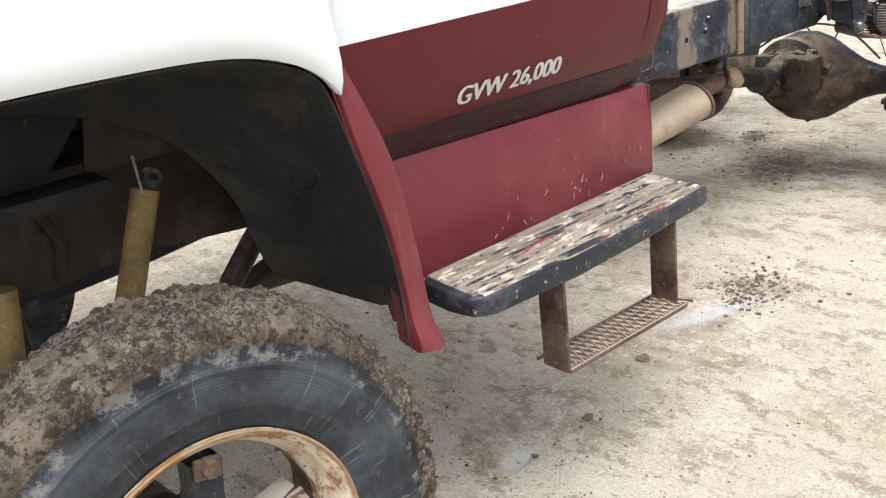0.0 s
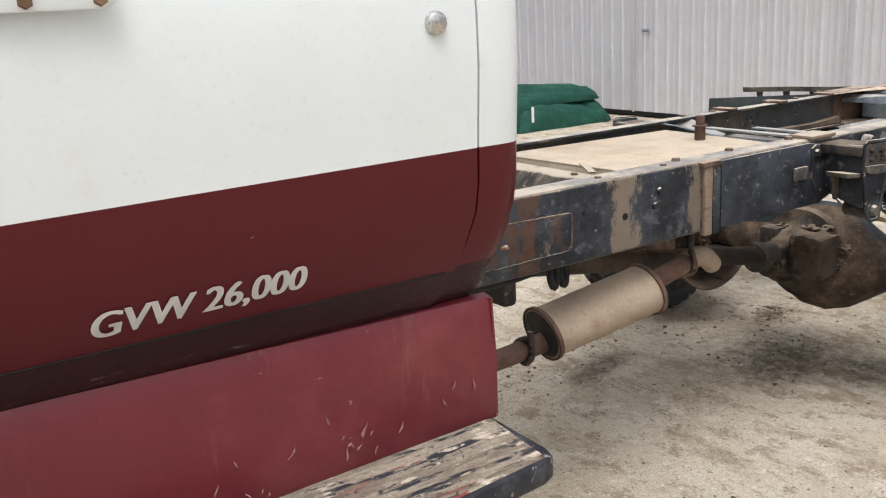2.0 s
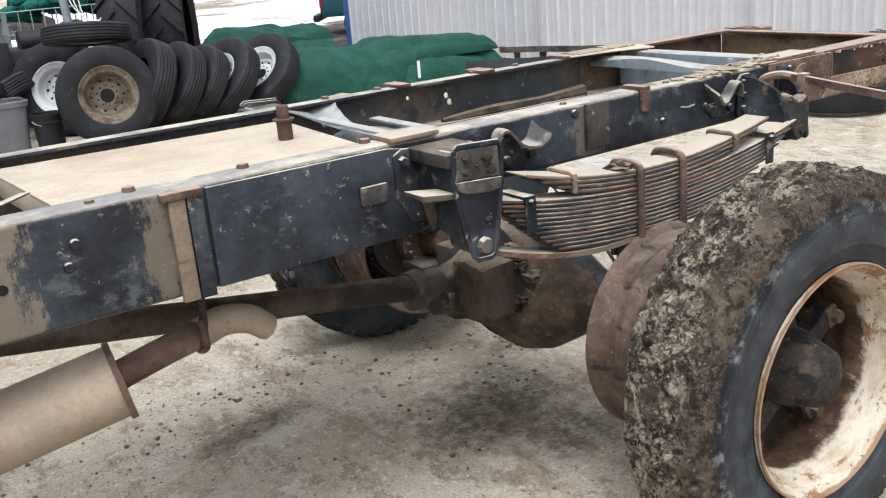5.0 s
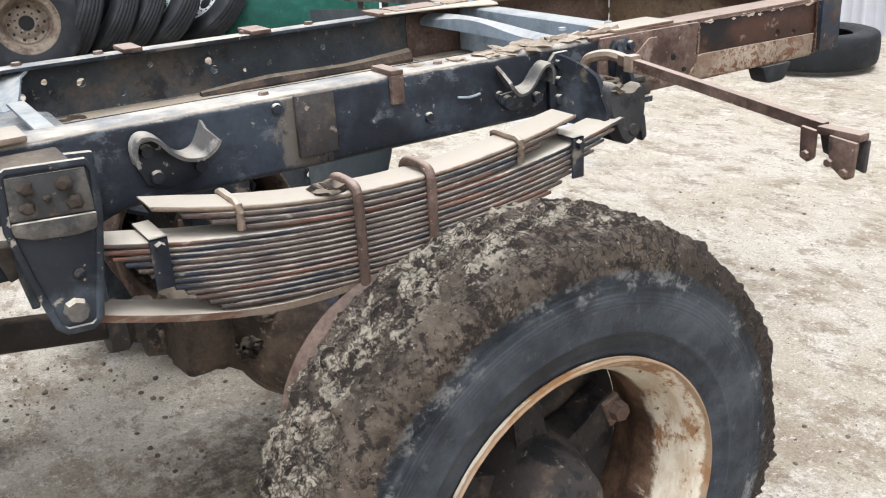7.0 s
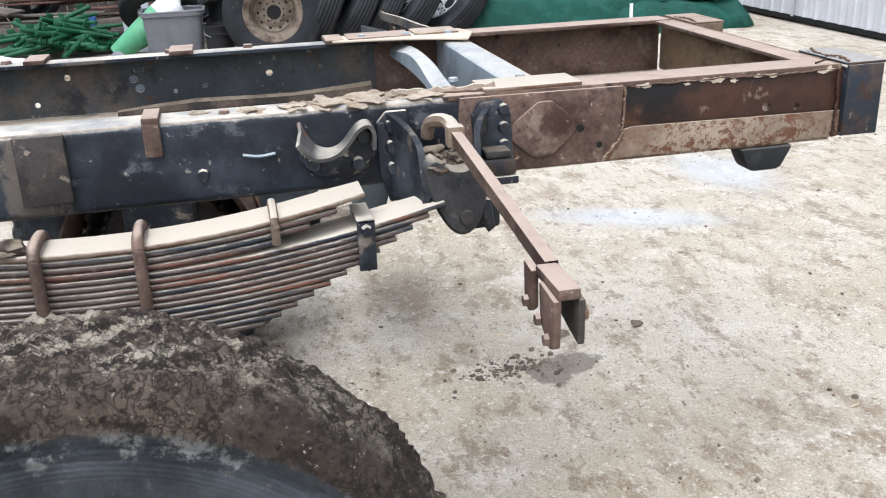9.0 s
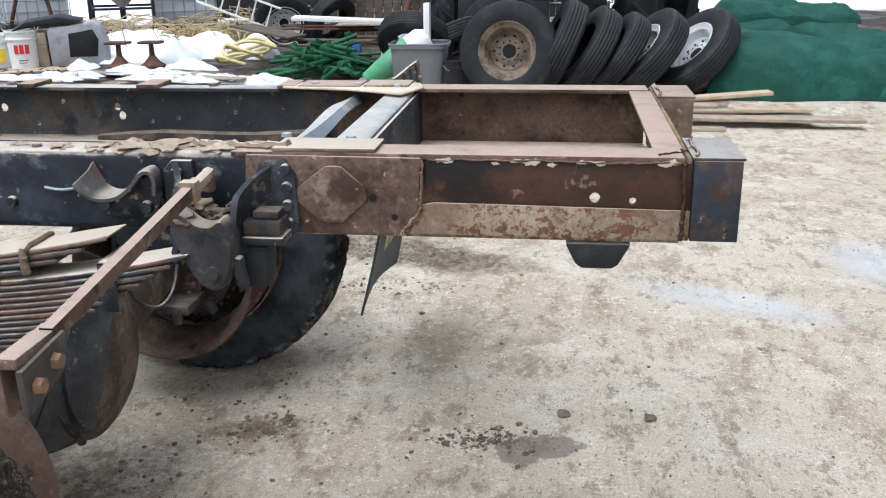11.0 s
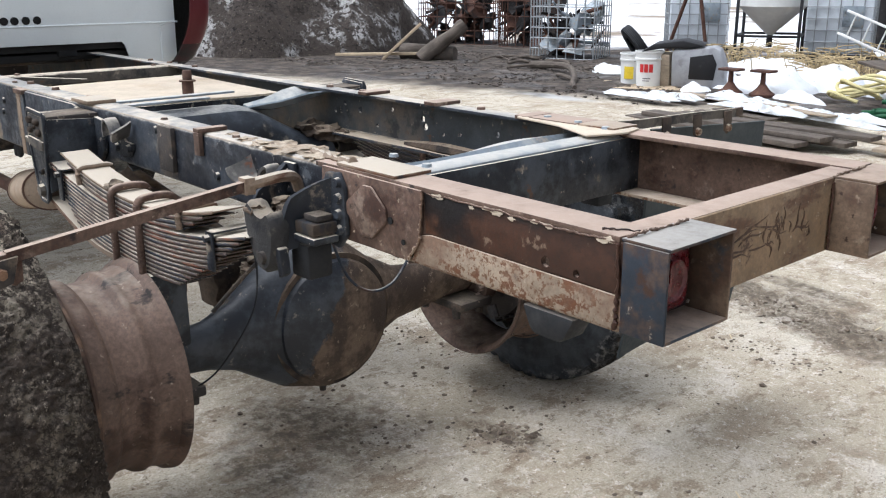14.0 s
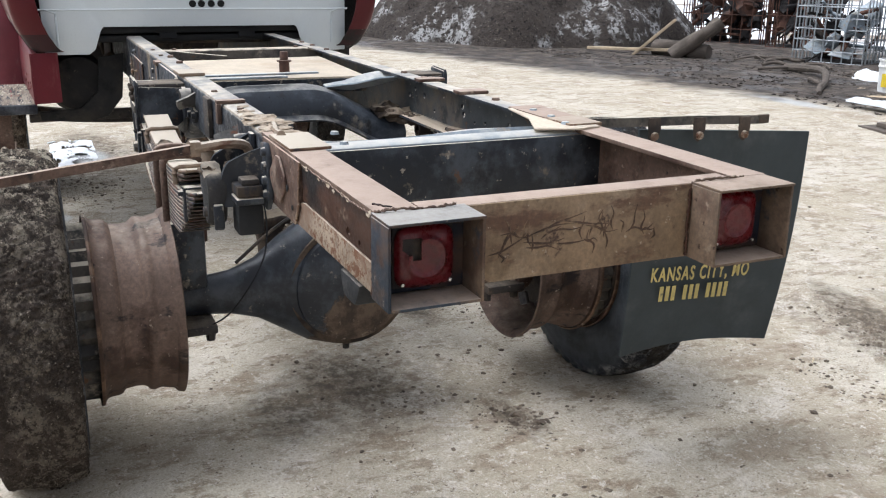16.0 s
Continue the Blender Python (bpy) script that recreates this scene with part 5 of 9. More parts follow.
for y in np.linspace(-0.40, 0.40, 25):
    u = y / 0.40
    h = 1.094 - 0.135 * ss(0.05, 0.95, u) - 0.03 * ss(-0.6, -1.0, u)
    rows.append([(4.13, y, h - 0.12), (4.15, y, h - 0.02), (4.17, y, h), (4.22, y, h + 0.004), (4.29, y, h - 0.01), (4.32, y, h - 0.05), (4.325, y, h - 0.10), (4.36, y, h - 0.115)])
part("cross_member", thicken(loft(rows), 0.007), rail_bare, truck, "black pressed arch cross member")
part("gusset", thicken(loft([[(4.19, 0.10, 1.090), (4.215, 0.105, 1.084), (4.24, 0.11, 1.090)], [(4.175, 0.19, 1.100), (4.22, 0.20, 1.072), (4.265, 0.21, 1.100)], [(4.15, 0.29, 1.122), (4.225, 0.30, 1.085), (4.29, 0.31, 1.122)], [(4.13, 0.38, 1.131), (4.225, 0.39, 1.105), (4.33, 0.39, 1.131)]]), 0.006), galvanised, truck, "bluish pressed steel gusset trough")
part("flat_bar", box(4.10, 4.135, -0.36, 0.1, 1.125, 1.132, 0.001), galvanised, truck)
part("flat_bar", box(4.2, 4.235, -0.36, -0.05, 1.125, 1.132, 0.001), galvanised, truck)
# two bright channels across, one bent
rows = []
for i, y in enumerate(np.linspace(-0.34, 0.40, 21)):
    w = 0.018 * math.sin(4.2 * y + 1)
    rows.append([(5.470 + w, y, 1.085), (5.472 + w, y, 1.112 + 0.010 * math.sin(11 * y)), (5.505 + w, y, 1.120 + 0.006 * math.sin(8 * y)), (5.520 + w, y, 1.100 + 0.012 * math.sin(9 * y))])
part("cross_member", thicken(loft(rows), 0.005), galvanised, truck, "bent galvanised cross channel")
rows = [[(5.60, y, 1.0), (5.602, y, 1.128), (5.61, y, 1.133), (5.665, y, 1.133), (5.672, y, 1.128), (5.674, y, 1.09)] for y in np.linspace(-0.34, 0.36, 13)]
part("cross_member", thicken(loft(rows), 0.005), galvanised, truck, "galvanised cross channel")
part("cross_web", box(5.675, 5.683, -0.42, 0.42, 0.985, 1.125, 0.002), chassis_black, truck, "dark torn web plate")
part("gusset", slab([(5.30, 0.418), (5.32, 0.33), (5.50, 0.30), (5.66, 0.23), (5.70, 0.34), (5.68, 0.418)], "z", 1.1395, 1.145, 0.002), deck_dust, truck, "dusty gusset plate")
rivets([(5.40, 0.37, 1.145), (5.52, 0.36, 1.145), (5.63, 0.34, 1.145), (5.64, -0.28, 1.133), (5.5, -0.26, 1.133)], "z+", 0.012, 0.007, galvanised)
part("mud_ridge", tube([(4.75, 0.39, 0.985), (4.95, 0.385, 0.99), (5.2, 0.39, 0.988), (5.42, 0.385, 0.995)], [0.012, 0.024, 0.02, 0.03], 8), axle_dirt, truck, "dirt lying in the rail")
for k, (x, y, z, d) in enumerate(((4.26, 0.33, 0.985, 0.05), (4.32, 0.37, 0.975, 0.045), (4.20, 0.38, 0.97, 0.04), (4.40, 0.39, 0.97, 0.035))):
    part("dirt_cake", lump(None, (x, y, z), d, k + 5.3, 0.6, 3, 0.5), axle_dirt, truck, "brown dirt caked on the member")

# ---- rear springs ----


def spring(side):
    s = side
    y0, y1 = s * 0.515, s * 0.600
    sp = part("leaf_spring", box(4.72, 4.86, min(y0, y1) + 0.004, max(y0, y1) - 0.004, 0.905, 0.930, 0.003), leaf_steel, truck, "thick rear leaf spring pack, rust streaked")

    def leaf(x0, x1, zc, k, th, mat, name="leaf", tip=0.0):
        rows = []
        for x in np.linspace(x0, x1, 15):
            z = zc + k * (x - 4.80) ** 2
            e = 0.004 * ss(0.03, 0, min(x - x0, x1 - x))
            d = y1 - y0
            rows.append([(x, y0, z + e), (x, y0, z + th - e), (x, y1 - d * 0.05, z + th - e), (x, y1 - d * 0.02, z + th * 0.88), (x, y1, z + th * 0.62), (x, y1, z + th * 0.38), (x, y1 - d * 0.02, z + th * 0.12), (x, y1 - d * 0.05, z + e)])
        bm = loft(rows, closed=True)
        bm.verts.ensure_lookup_table()
        n = len(rows[0])
        bm.faces.new([bm.verts[i] for i in range(n)][::-1])
        bm.faces.new([bm.verts[len(bm.verts) - n + i] for i in range(n)])
        part(name, bm, mat, sp)
    n, th, half = 12, 0.0118, 0.60
    for i in range(n):
        leaf(4.80 - half + 0.019 * i, 4.80 + half - 0.031 * i, 0.912 - th * (i + 1), 0.21, th - 0.0014, leaf_steel)
    for i in range(4):
        leaf(4.315 + 0.05 * i, 5.255 - 0.05 * i, 0.963 - 0.0125 * (i + 1), 0.274, 0.0113, leaf_dusty if i == 0 else leaf_steel)
    # long lower leaf that holds the axle
    rows = []
    for t in np.linspace(0, 1, 13):
        x = 4.145 + 0.575 * t
        z = 0.862 - 0.10 * math.sin(t * math.pi * 0.62)
        rows.append([(x, y0, z), (x, y0, z + 0.014), (x, y1, z + 0.014), (x, y1, z)])
    part("radius_leaf", loft(rows, closed=True), leaf_dusty, sp, "dusty lower radius leaf")
    for x in (4.700, 4.866):
        bm = tube([(x, s * 0.612, 0.70), (x, s * 0.612, 0.93), (x, s * 0.610, 0.962), (x, s * 0.590, 0.977), (x, s * 0.53, 0.977), (x, s * 0.505, 0.962), (x, s * 0.503, 0.92), (x, s * 0.503, 0.70)], 0.0105, 10, 4)
        part("u_bolt", bm, rust_brown, sp, "rusty U-bolt")
        part("nut", bolt_head((x, s * 0.612, 0.55), "z+", 0.016, 0.02), rust_brown, sp)
    for x, z, hh in ((4.315, 0.915, 0.075), (5.252, 0.912, 0.075)):
        bm = box(x - 0.016, x + 0.016, min(s * 0.605, s * 0.612), max(s * 0.605, s * 0.612), z - hh / 2, z + hh / 2 + 0.02, 0.002)
        box(x - 0.016, x + 0.016, min(s * 0.505, s * 0.612), max(s * 0.505, s * 0.612), z + hh / 2 + 0.014, z + hh / 2 + 0.02, 0.002, bm)
        bolt_head((x, s * 0.612, z + hh / 2 + 0.004), "y-" if s < 0 else "y+", 0.010, 0.012, bm)
        part("rebound_clip", bm, chassis_black, sp)
    for x, z in ((4.465, 0.984), (5.095, 0.978)):
        bm = tube([(x, s * 0.606, z - 0.035), (x, s * 0.606, z + 0.010), (x, s * 0.56, z + 0.014), (x, s * 0.508, z + 0.010), (x, s * 0.508, z - 0.035)], 0.008, 8, 3)
        part("helper_clip", bm, leaf_dusty, sp)
    part("dirt_cake", lump(None, (4.655, s * 0.575, 0.972), 0.030, 3.0 + s, 0.5, 3, 0.5), axle_dirt, sp)
    return sp


spring(-1)
spring(1)


def front_hanger(side):
    """The cast bracket that holds the front eye of the rear spring: a tapered face with a raised rim."""
    s = side
    y = lambda a, b: (min(s * a, s * b), max(s * a, s * b))
    out = "y-" if s < 0 else "y+"
    shape = [(4.094, 1.126), (4.104, 1.134), (4.222, 1.128), (4.232, 1.112), (4.228, 1.035), (4.214, 0.95), (4.197, 0.858), (4.184, 0.848), (4.144, 0.850), (4.131, 0.862), (4.108, 0.95), (4.089, 1.04)]
    h = part("spring_hanger", slab(shape, "y", *y(0.600, 0.610), 0.003), chassis_black, truck, "black cast spring hanger, dusty face")
    ring = [(x, s * 0.611, z) for x, z in shape]
    part("hanger_rim", tube(ring + ring[:1], 0.0048, 8, 1, squash=1.4), chassis_black, h, "worn raised rim")
    part("hanger_face", slab([(4.100, 1.124), (4.220, 1.119), (4.224, 1.046), (4.096, 1.054)], "y", *y(0.610, 0.6125), 0.001), member_dusty, h, "dirt-filled upper face")
    part("hanger_ledge", slab([(4.094, 1.052), (4.226, 1.044), (4.222, 1.016), (4.190, 1.012), (4.125, 1.018), (4.096, 1.030)], "y", *y(0.610, 0.620), 0.005), member_dusty, h, "dusty ledge across the face")
    part("hanger_arm", box(4.075, 4.215, *y(0.433, 0.606), 1.085, 1.118, 0.006), iron_dark, h)
    part("hanger_rib", slab([(0.433 * s, 1.115), (0.606 * s, 1.12), (0.606 * s, 0.90), (0.52 * s, 0.92), (0.433 * s, 0.98)], "x", 4.098, 4.112, 0.003), chassis_black, h)
    part("hanger_rib", slab([(0.433 * s, 1.10), (0.606 * s, 1.11), (0.606 * s, 0.88), (0.55 * s, 0.90), (0.433 * s, 0.99)], "x", 4.204, 4.218, 0.003), chassis_black, h)
    part("hanger_base", slab([(4.03, 1.105), (4.055, 1.118), (4.27, 1.10), (4.27, 1.0), (4.19, 0.93), (4.07, 0.93), (4.03, 1.0)], "y", *y(0.433, 0.449), 0.003), chassis_black, h)
    part("base_bolt", bolt_head((4.055, s * 0.449, 1.088), out, 0.014, 0.012), chassis_black, h)
    part("bump_pad", slab([(4.005, 1.036), (4.105, 1.022), (4.105, 1.008), (4.015, 1.018)], "y", *y(0.52, 0.60), 0.003), member_dusty, h, "dusty grey stop pad")
    part("pad_gusset", slab([(4.06, 1.015), (4.105, 1.01), (4.115, 0.93), (4.085, 0.92)], "y", *y(0.50, 0.515), 0.003), iron_dark, h)
    for bx, bz, r in ((4.126, 1.104, 0.013), (4.186, 1.100, 0.014), (4.156, 1.082, 0.007), (4.196, 1.068, 0.014), (4.124, 1.072, 0.012), (4.180, 0.945, 0.010)):
        part("bolt", lump(None, (bx, s * 0.615, bz), r, bx * 9 + bz, 0.9, 2, 0.2), frame_brown, h, "dirt-covered bolt head")
    part("pivot_bolt", bolt_head((4.163, s * 0.612, 0.884), out, 0.022, 0.014, sides=8), member_dusty, h)
    part("spring_eye", lathe([(-0.045, 0.02), (-0.045, 0.03), (0.045, 0.03), (0.045, 0.02)], 18, "y", (4.163, s * 0.555, 0.884), closed=True), iron_dark, h)


front_hanger(-1)
front_hanger(1)


def rear_hanger(side):
    """A cast pocket that the rear end of the spring slides in: two riveted wings and an outer lobe."""
    s = side
    y = lambda a, b: (min(s * a, s * b), max(s * a, s * b))
    out = "y-" if s < 0 else "y+"
    h = part("slipper_bracket", slab([(5.305, 1.10), (5.325, 1.122), (5.365, 1.122), (5.375, 1.0), (5.36, 0.945), (5.325, 0.945), (5.308, 1.0)], "y", *y(0.433, 0.446), 0.003), chassis_black, truck, "black cast slipper bracket with curved wings")
    for xa, xb, lean, reach in ((5.335, 5.375, 1, 0.135), (5.535, 5.480, -1, 0.118)):
        rows = []
        for t in np.linspace(0, 1, 14):
            x = xa + (xb - xa) * t + lean * 0.012 * math.sin(math.pi * t)
            top = 1.120 - 0.062 * t ** 1.2 - 0.045 * ss(0.78, 1.0, t)
            low = (0.96 if lean > 0 else 0.972) - 0.012 * t + 0.03 * ss(0.85, 1.0, t)
            yy = 0.440 + reach * t
            rows.append([(x, s * yy, top), (x + lean * 0.006, s * yy, (top + low) / 2), (x, s * yy, low)])
        part("wing", thicken(loft(rows), 0.012), chassis_bare, h, "curved black wing plate")
    part("flange", slab([(5.49, 1.10), (5.505, 1.126), (5.548, 1.130), (5.568, 1.10), (5.572, 0.995), (5.545, 0.962), (5.50, 0.968)], "y", *y(0.440, 0.453), 0.003), chassis_bare, h)
    # outer lobe: a rounded cast shoe that closes the pocket, wider above
    rows = []
    for yy, k in ((0.535, 0.90), (0.545, 1.0), (0.572, 1.0), (0.582, 0.90)):
        pts = smooth_path([(5.366, 0, 1.045), (5.385, 0, 1.062), (5.415, 0, 1.040), (5.445, 0, 1.036), (5.468, 0, 1.048), (5.484, 0, 1.020), (5.482, 0, 0.97), (5.466, 0, 0.925), (5.440, 0, 0.908), (5.412, 0, 0.922), (5.388, 0, 0.965), (5.370, 0, 1.01), (5.366, 0, 1.045)], 3)[:-1]
        rows.append([(5.425 + (p.x - 5.425) * k, s * yy, 0.99 + (p.z - 0.99) * k) for p in pts])
    lobe = loft(rows, closed=True)
    lobe.verts.ensure_lookup_table()
    n = len(rows[0])
    lobe.faces.new([lobe.verts[i] for i in range(n)][::-1])
    lobe.faces.new([lobe.verts[len(lobe.verts) - n + i] for i in range(n)])
    part("outer_lobe", lobe, lobe_grey, h, "dirt-crusted outer lobe")
    for k, (dx, dy, dz, r) in enumerate(((5.40, 0.50, 1.045, 0.026), (5.44, 0.52, 1.035, 0.022), (5.395, 0.565, 1.04, 0.020), (5.46, 0.48, 1.04, 0.020))):
        part("dirt_cake", lump(None, (dx, s * dy, dz), r, k + 2.0 * s, 0.6, 3, 0.5), axle_dirt, h, "caked dirt")
    rows = [[(x, s * yy, z) for yy, z in ((0.46, 1.035), (0.49, 1.022), (0.52, 1.022), (0.545, 1.03))] for x in np.linspace(5.385, 5.475, 5)]
    part("saddle", thicken(loft(rows), 0.02), iron_dark, h, "dirt-crusted saddle face")
    part("lobe_pin", bolt_head((5.442, s * 0.580, 0.945), out, 0.015, 0.010, sides=12), iron_dark, h)
    part("lobe_tooth", slab([(5.470, 0.975), (5.492, 0.970), (5.500, 0.915), (5.486, 0.905)], "y", *y(0.548, 0.572), 0.003), chassis_black, h)
    for z in (1.11, 1.075, 1.04, 1.005):
        part("rivet", bolt_head((5.552, s * 0.453, z), out, 0.012, 0.010, sides=10), chassis_black, h)
    for z in (1.095, 1.055, 1.012):
        part("rivet", bolt_head((5.335, s * 0.446, z), out, 0.015, 0.010, sides=10), chassis_black, h)
    part("slipper_block", box(5.485, 5.556, *y(0.462, 0.525), 1.000, 1.028, 0.004), frame_brown, h)
    part("slipper_block", box(5.50, 5.55, *y(0.468, 0.512), 1.029, 1.044, 0.004), iron_dark, h)
    part("slipper_block", box(5.482, 5.560, *y(0.462, 0.528), 0.982, 0.9975, 0.003), chassis_black, h)
    part("rubber_block", box(5.455, 5.525, *y(0.455, 0.52), 0.895, 0.975, 0.008), rubber_black, h)


rear_hanger(-1)
rear_hanger(1)

# flat bar that sticks out from the bracket
bar = part("flat_arm", tube([(5.40, -0.455, 1.07), (5.405, -0.47, 1.10), (5.425, -0.52, 1.112), (5.425, -0.60, 1.104)], 0.013, 8), leaf_dusty, truck, "long rusty flat steel arm sticking out")
rows = [[(5.412 + 0.004 * t, y, z - 0.011), (5.412 + 0.004 * t, y, z + 0.011), (5.430 + 0.004 * t, y, z + 0.011), (5.430 + 0.004 * t, y, z - 0.011)] for t, y, z in zip(np.linspace(0, 1, 9), np.linspace(-0.56, -1.10, 9), np.linspace(1.108, 1.048, 9))]
bm = loft(rows, closed=True)
part("arm_bar", bm, rust_brown, bar, "rusty flat bar")
part("end_bracket", slab([(5.404, -1.095), (5.434, -1.095), (5.434, -1.185), (5.404, -1.185)], "z", 1.040, 1.056, 0.004), rust_brown, bar, "rust-brown end block")
part("end_tab", slab([(-1.065, 1.052), (-1.098, 1.048), (-1.098, 0.995), (-1.085, 0.985), (-1.068, 0.992)], "x", 5.398, 5.409, 0.003), rust_brown, bar)
part("end_tab", slab([(-1.125, 1.045), (-1.183, 1.040), (-1.180, 0.975), (-1.165, 0.968), (-1.130, 0.99)], "x", 5.399, 5.410, 0.003), rust_brown, bar)
part("end_tab", slab([(-1.080, 1.050), (-1.186, 1.040), (-1.184, 0.978), (-1.150, 0.985), (-1.095, 1.0)], "x", 5.430, 5.440, 0.003), iron_dark, bar, "dark end tab with two bolts")
for y, z in ((-1.115, 1.022), (-1.160, 1.010)):
    part("bolt", bolt_head((5.440, y, z), "x+", 0.012, 0.010), brass_rust, bar, "rusty bolt head")
for y, z in ((-1.082, 1.0), (-1.132, 0.995), (-1.165, 0.982)):
    part("bolt", bolt_head((5.398, y, z), "x-", 0.009, 0.006), rust_brown, bar)
part("clip_band", box(5.406, 5.436, -0.61, -0.585, 1.085, 1.122, 0.002), leaf_dusty, bar)

# ---- rear axle ----
AX, AZ = 4.80, 0.495
prof = [(-0.62, 0.062), (-0.50, 0.066), (-0.42, 0.075), (-0.33, 0.105), (-0.24, 0.165), (-0.16, 0.215), (-0.07, 0.243), (0.03, 0.240), (0.11, 0.205), (0.18, 0.15), (0.28, 0.095), (0.40, 0.078), (0.50, 0.066), (0.62, 0.062)]
BOWL = AX - 0.03
bm = lathe(prof, 48, "y", (AX, 0, AZ))
for v in bm.verts:
    d = v.co.x - AX
    v.co.x = AX - 0.03 * ss(0.07, 0.16, math.hypot(d, v.co.z - AZ)) + d * (0.80 if d < 0 else 0.66)
axle = part("axle_housing", bm, axle_paint, truck, "black banjo axle housing with bare rusty patches")
part("housing_cover", lathe([(0.105, 0.200), (0.128, 0.194), (0.150, 0.158), (0.163, 0.09), (0.167, 0.0)], 36, "x", (BOWL, -0.02, AZ)), axle_paint, axle, "round rear cover, rust showing")
part("cover_rim", lathe([(0.085, 0.185), (0.085, 0.214), (0.108, 0.216), (0.108, 0.185)], 40, "x", (BOWL, -0.02, AZ), closed=True), axle_dirt, axle)
part("differential_carrier", lathe([(-0.13, 0.205), (-0.17, 0.200), (-0.18, 0.175), (-0.24, 0.135), (-0.30, 0.100), (-0.34, 0.092), (-0.36, 0.068), (-0.41, 0.058), (-0.41, 0.0)], 32, "x", (AX, 0.0, AZ + 0.025)), axle_dirt, axle, "dirt-caked differential nose")
bm = box(4.42, 4.54, -0.245, -0.08, 0.485, 0.665, 0.015)
bmesh.ops.subdivide_edges(bm, edges=bm.edges, cuts=4, use_grid_fill=True)
for v in bm.verts:
    v.co += Vector((1, 1, 1)) * 0.014 * noise.noise(v.co * 22) + Vector((0, 0, 0.012 * noise.noise(v.co * 9)))
part("carrier_box", bm, axle_dirt, axle, "caked shift motor box")
rnd = random.Random(71)
for k in range(16):
    a, u = rnd.uniform(1.2, 4.6), rnd.random()
    q = 0.205 - 0.10 * u
    part("dirt_cake", lump(None, (AX - 0.16 - 0.14 * u, q * math.sin(a) * -1.0 * (1 if math.sin(a) > 0 else 0.6), AZ + 0.025 - q * math.cos(a) * (1 if math.cos(a) < 0 else 0.9)), rnd.uniform(0.018, 0.042), k + 31.0, 0.55, 3, 0.6), axle_dirt, axle, "dirt caked on the differential")
part("carrier_box", box(4.50, 4.58, 0.04, 0.13, 0.55, 0.65, 0.015), iron_dark, axle)
part("brake_line", tube([(4.82, -0.40, 0.60), (4.83, -0.2, 0.745), (4.80, 0.05, 0.76), (4.81, 0.3, 0.62)], 0.006, 6), iron_dark, axle)
part("drain_plug", bolt_head((AX, -0.02, AZ - 0.245), "z-", 0.014, 0.02), iron_dark, axle)
for s in (-1, 1):
    pad = part("axle_seat", box(4.70, 4.90, s * 0.56 - 0.055, s * 0.56 + 0.055, 0.55, 0.775, 0.012), chassis_black, axle, "black spring seat block")
    part("tie_plate", box(4.67, 4.92, s * 0.56 - 0.075, s * 0.56 + 0.075, 0.40, 0.43, 0.006), iron_dark, axle)
    for x in (4.705, 4.875):
        for yy in (0.503, 0.612):
            part("stud_end", bolt_head((x, s * yy, 0.40), "z-", 0.017, 0.035), iron_dark, axle)
    part("shock_mount", tube([(4.93, s * 0.62, 0.40), (4.95, s * 0.62, 0.36)], 0.018, 8), iron_dark, axle)
# brake hoses
part("brake_hose", tube([(5.0, -0.10, 0.80), (5.02, -0.06, 0.68), (5.05, 0.0, 0.63), (5.06, 0.08, 0.645), (5.05, 0.16, 0.72), (5.03, 0.2, 0.73)], 0.0045, 8, 6), lightbox_steel, truck, "grey brake hose hanging under the frame")
part("brake_hose", tube([(4.93, -0.33, 0.88), (4.95, -0.32, 0.74), (4.96, -0.35, 0.62), (4.92, -0.44, 0.47), (4.90, -0.52, 0.42)], 0.0028, 6, 6), rubber_black, truck, "thin black wire")
# drive shaft
shaft = part("drive_shaft", tube([(4.33, 0, 0.572), (3.0, 0, 0.785), (1.9, 0, 0.95)], 0.040, 20, 3), shaft_dark, truck, "greasy brown propeller shaft")
part("yoke", lathe([(-0.06, 0.0), (-0.06, 0.062), (-0.02, 0.066), (0.0, 0.045), (0.03, 0.055), (0.06, 0.05), (0.06, 0.0)], 18, "x", (4.365, 0, 0.562)), iron_dark, shaft, "greasy universal joint")
part("centre_bearing", box(2.86, 2.92, -0.16, 0.16, 0.70, 0.90, 0.02), iron_dark, shaft)

# ---- exhaust ----
d = Vector((3.345, -0.315, 0.705)) - Vector((2.935, -0.255, 0.625))
rot = d.to_track_quat("X", "Z").to_matrix().to_4x4()
L = d.length
bm = lathe([(0.0, 0.0), (0.0, 0.084), (0.004, 0.094), (0.012, 0.094), (0.014, 0.088), (L - 0.014, 0.088), (L - 0.012, 0.094), (L - 0.004, 0.094), (L, 0.084), (L, 0.0)], 40, "x")
bmesh.ops.transform(bm, matrix=Matrix.Translation((2.935, -0.255, 0.625)) @ rot @ Matrix.Diagonal((1, 1.18, 0.92, 1)), verts=bm.verts)
muffler = part("muffler", bm, muffler_tan, truck, "dust-tan oval muffler, rolled rust seams")
for x in (0.004, L - 0.008):
    bm = lathe([(x - 0.006, 0.090), (x - 0.006, 0.0965), (x + 0.008, 0.0965), (x + 0.008, 0.090)], 40, "x", closed=True)
    bmesh.ops.transform(bm, matrix=Matrix.Translation((2.935, -0.255, 0.625)) @ rot @ Matrix.Diagonal((1, 1.18, 0.92, 1)), verts=bm.verts)
    part("end_seam", bm, pipe_rust, muffler, "rusty rolled seam")
bm = lathe([(-0.004, 0.0), (-0.005, 0.04), (-0.004, 0.080), (-0.001, 0.083), (-0.0005, 0.0)], 40, "x")
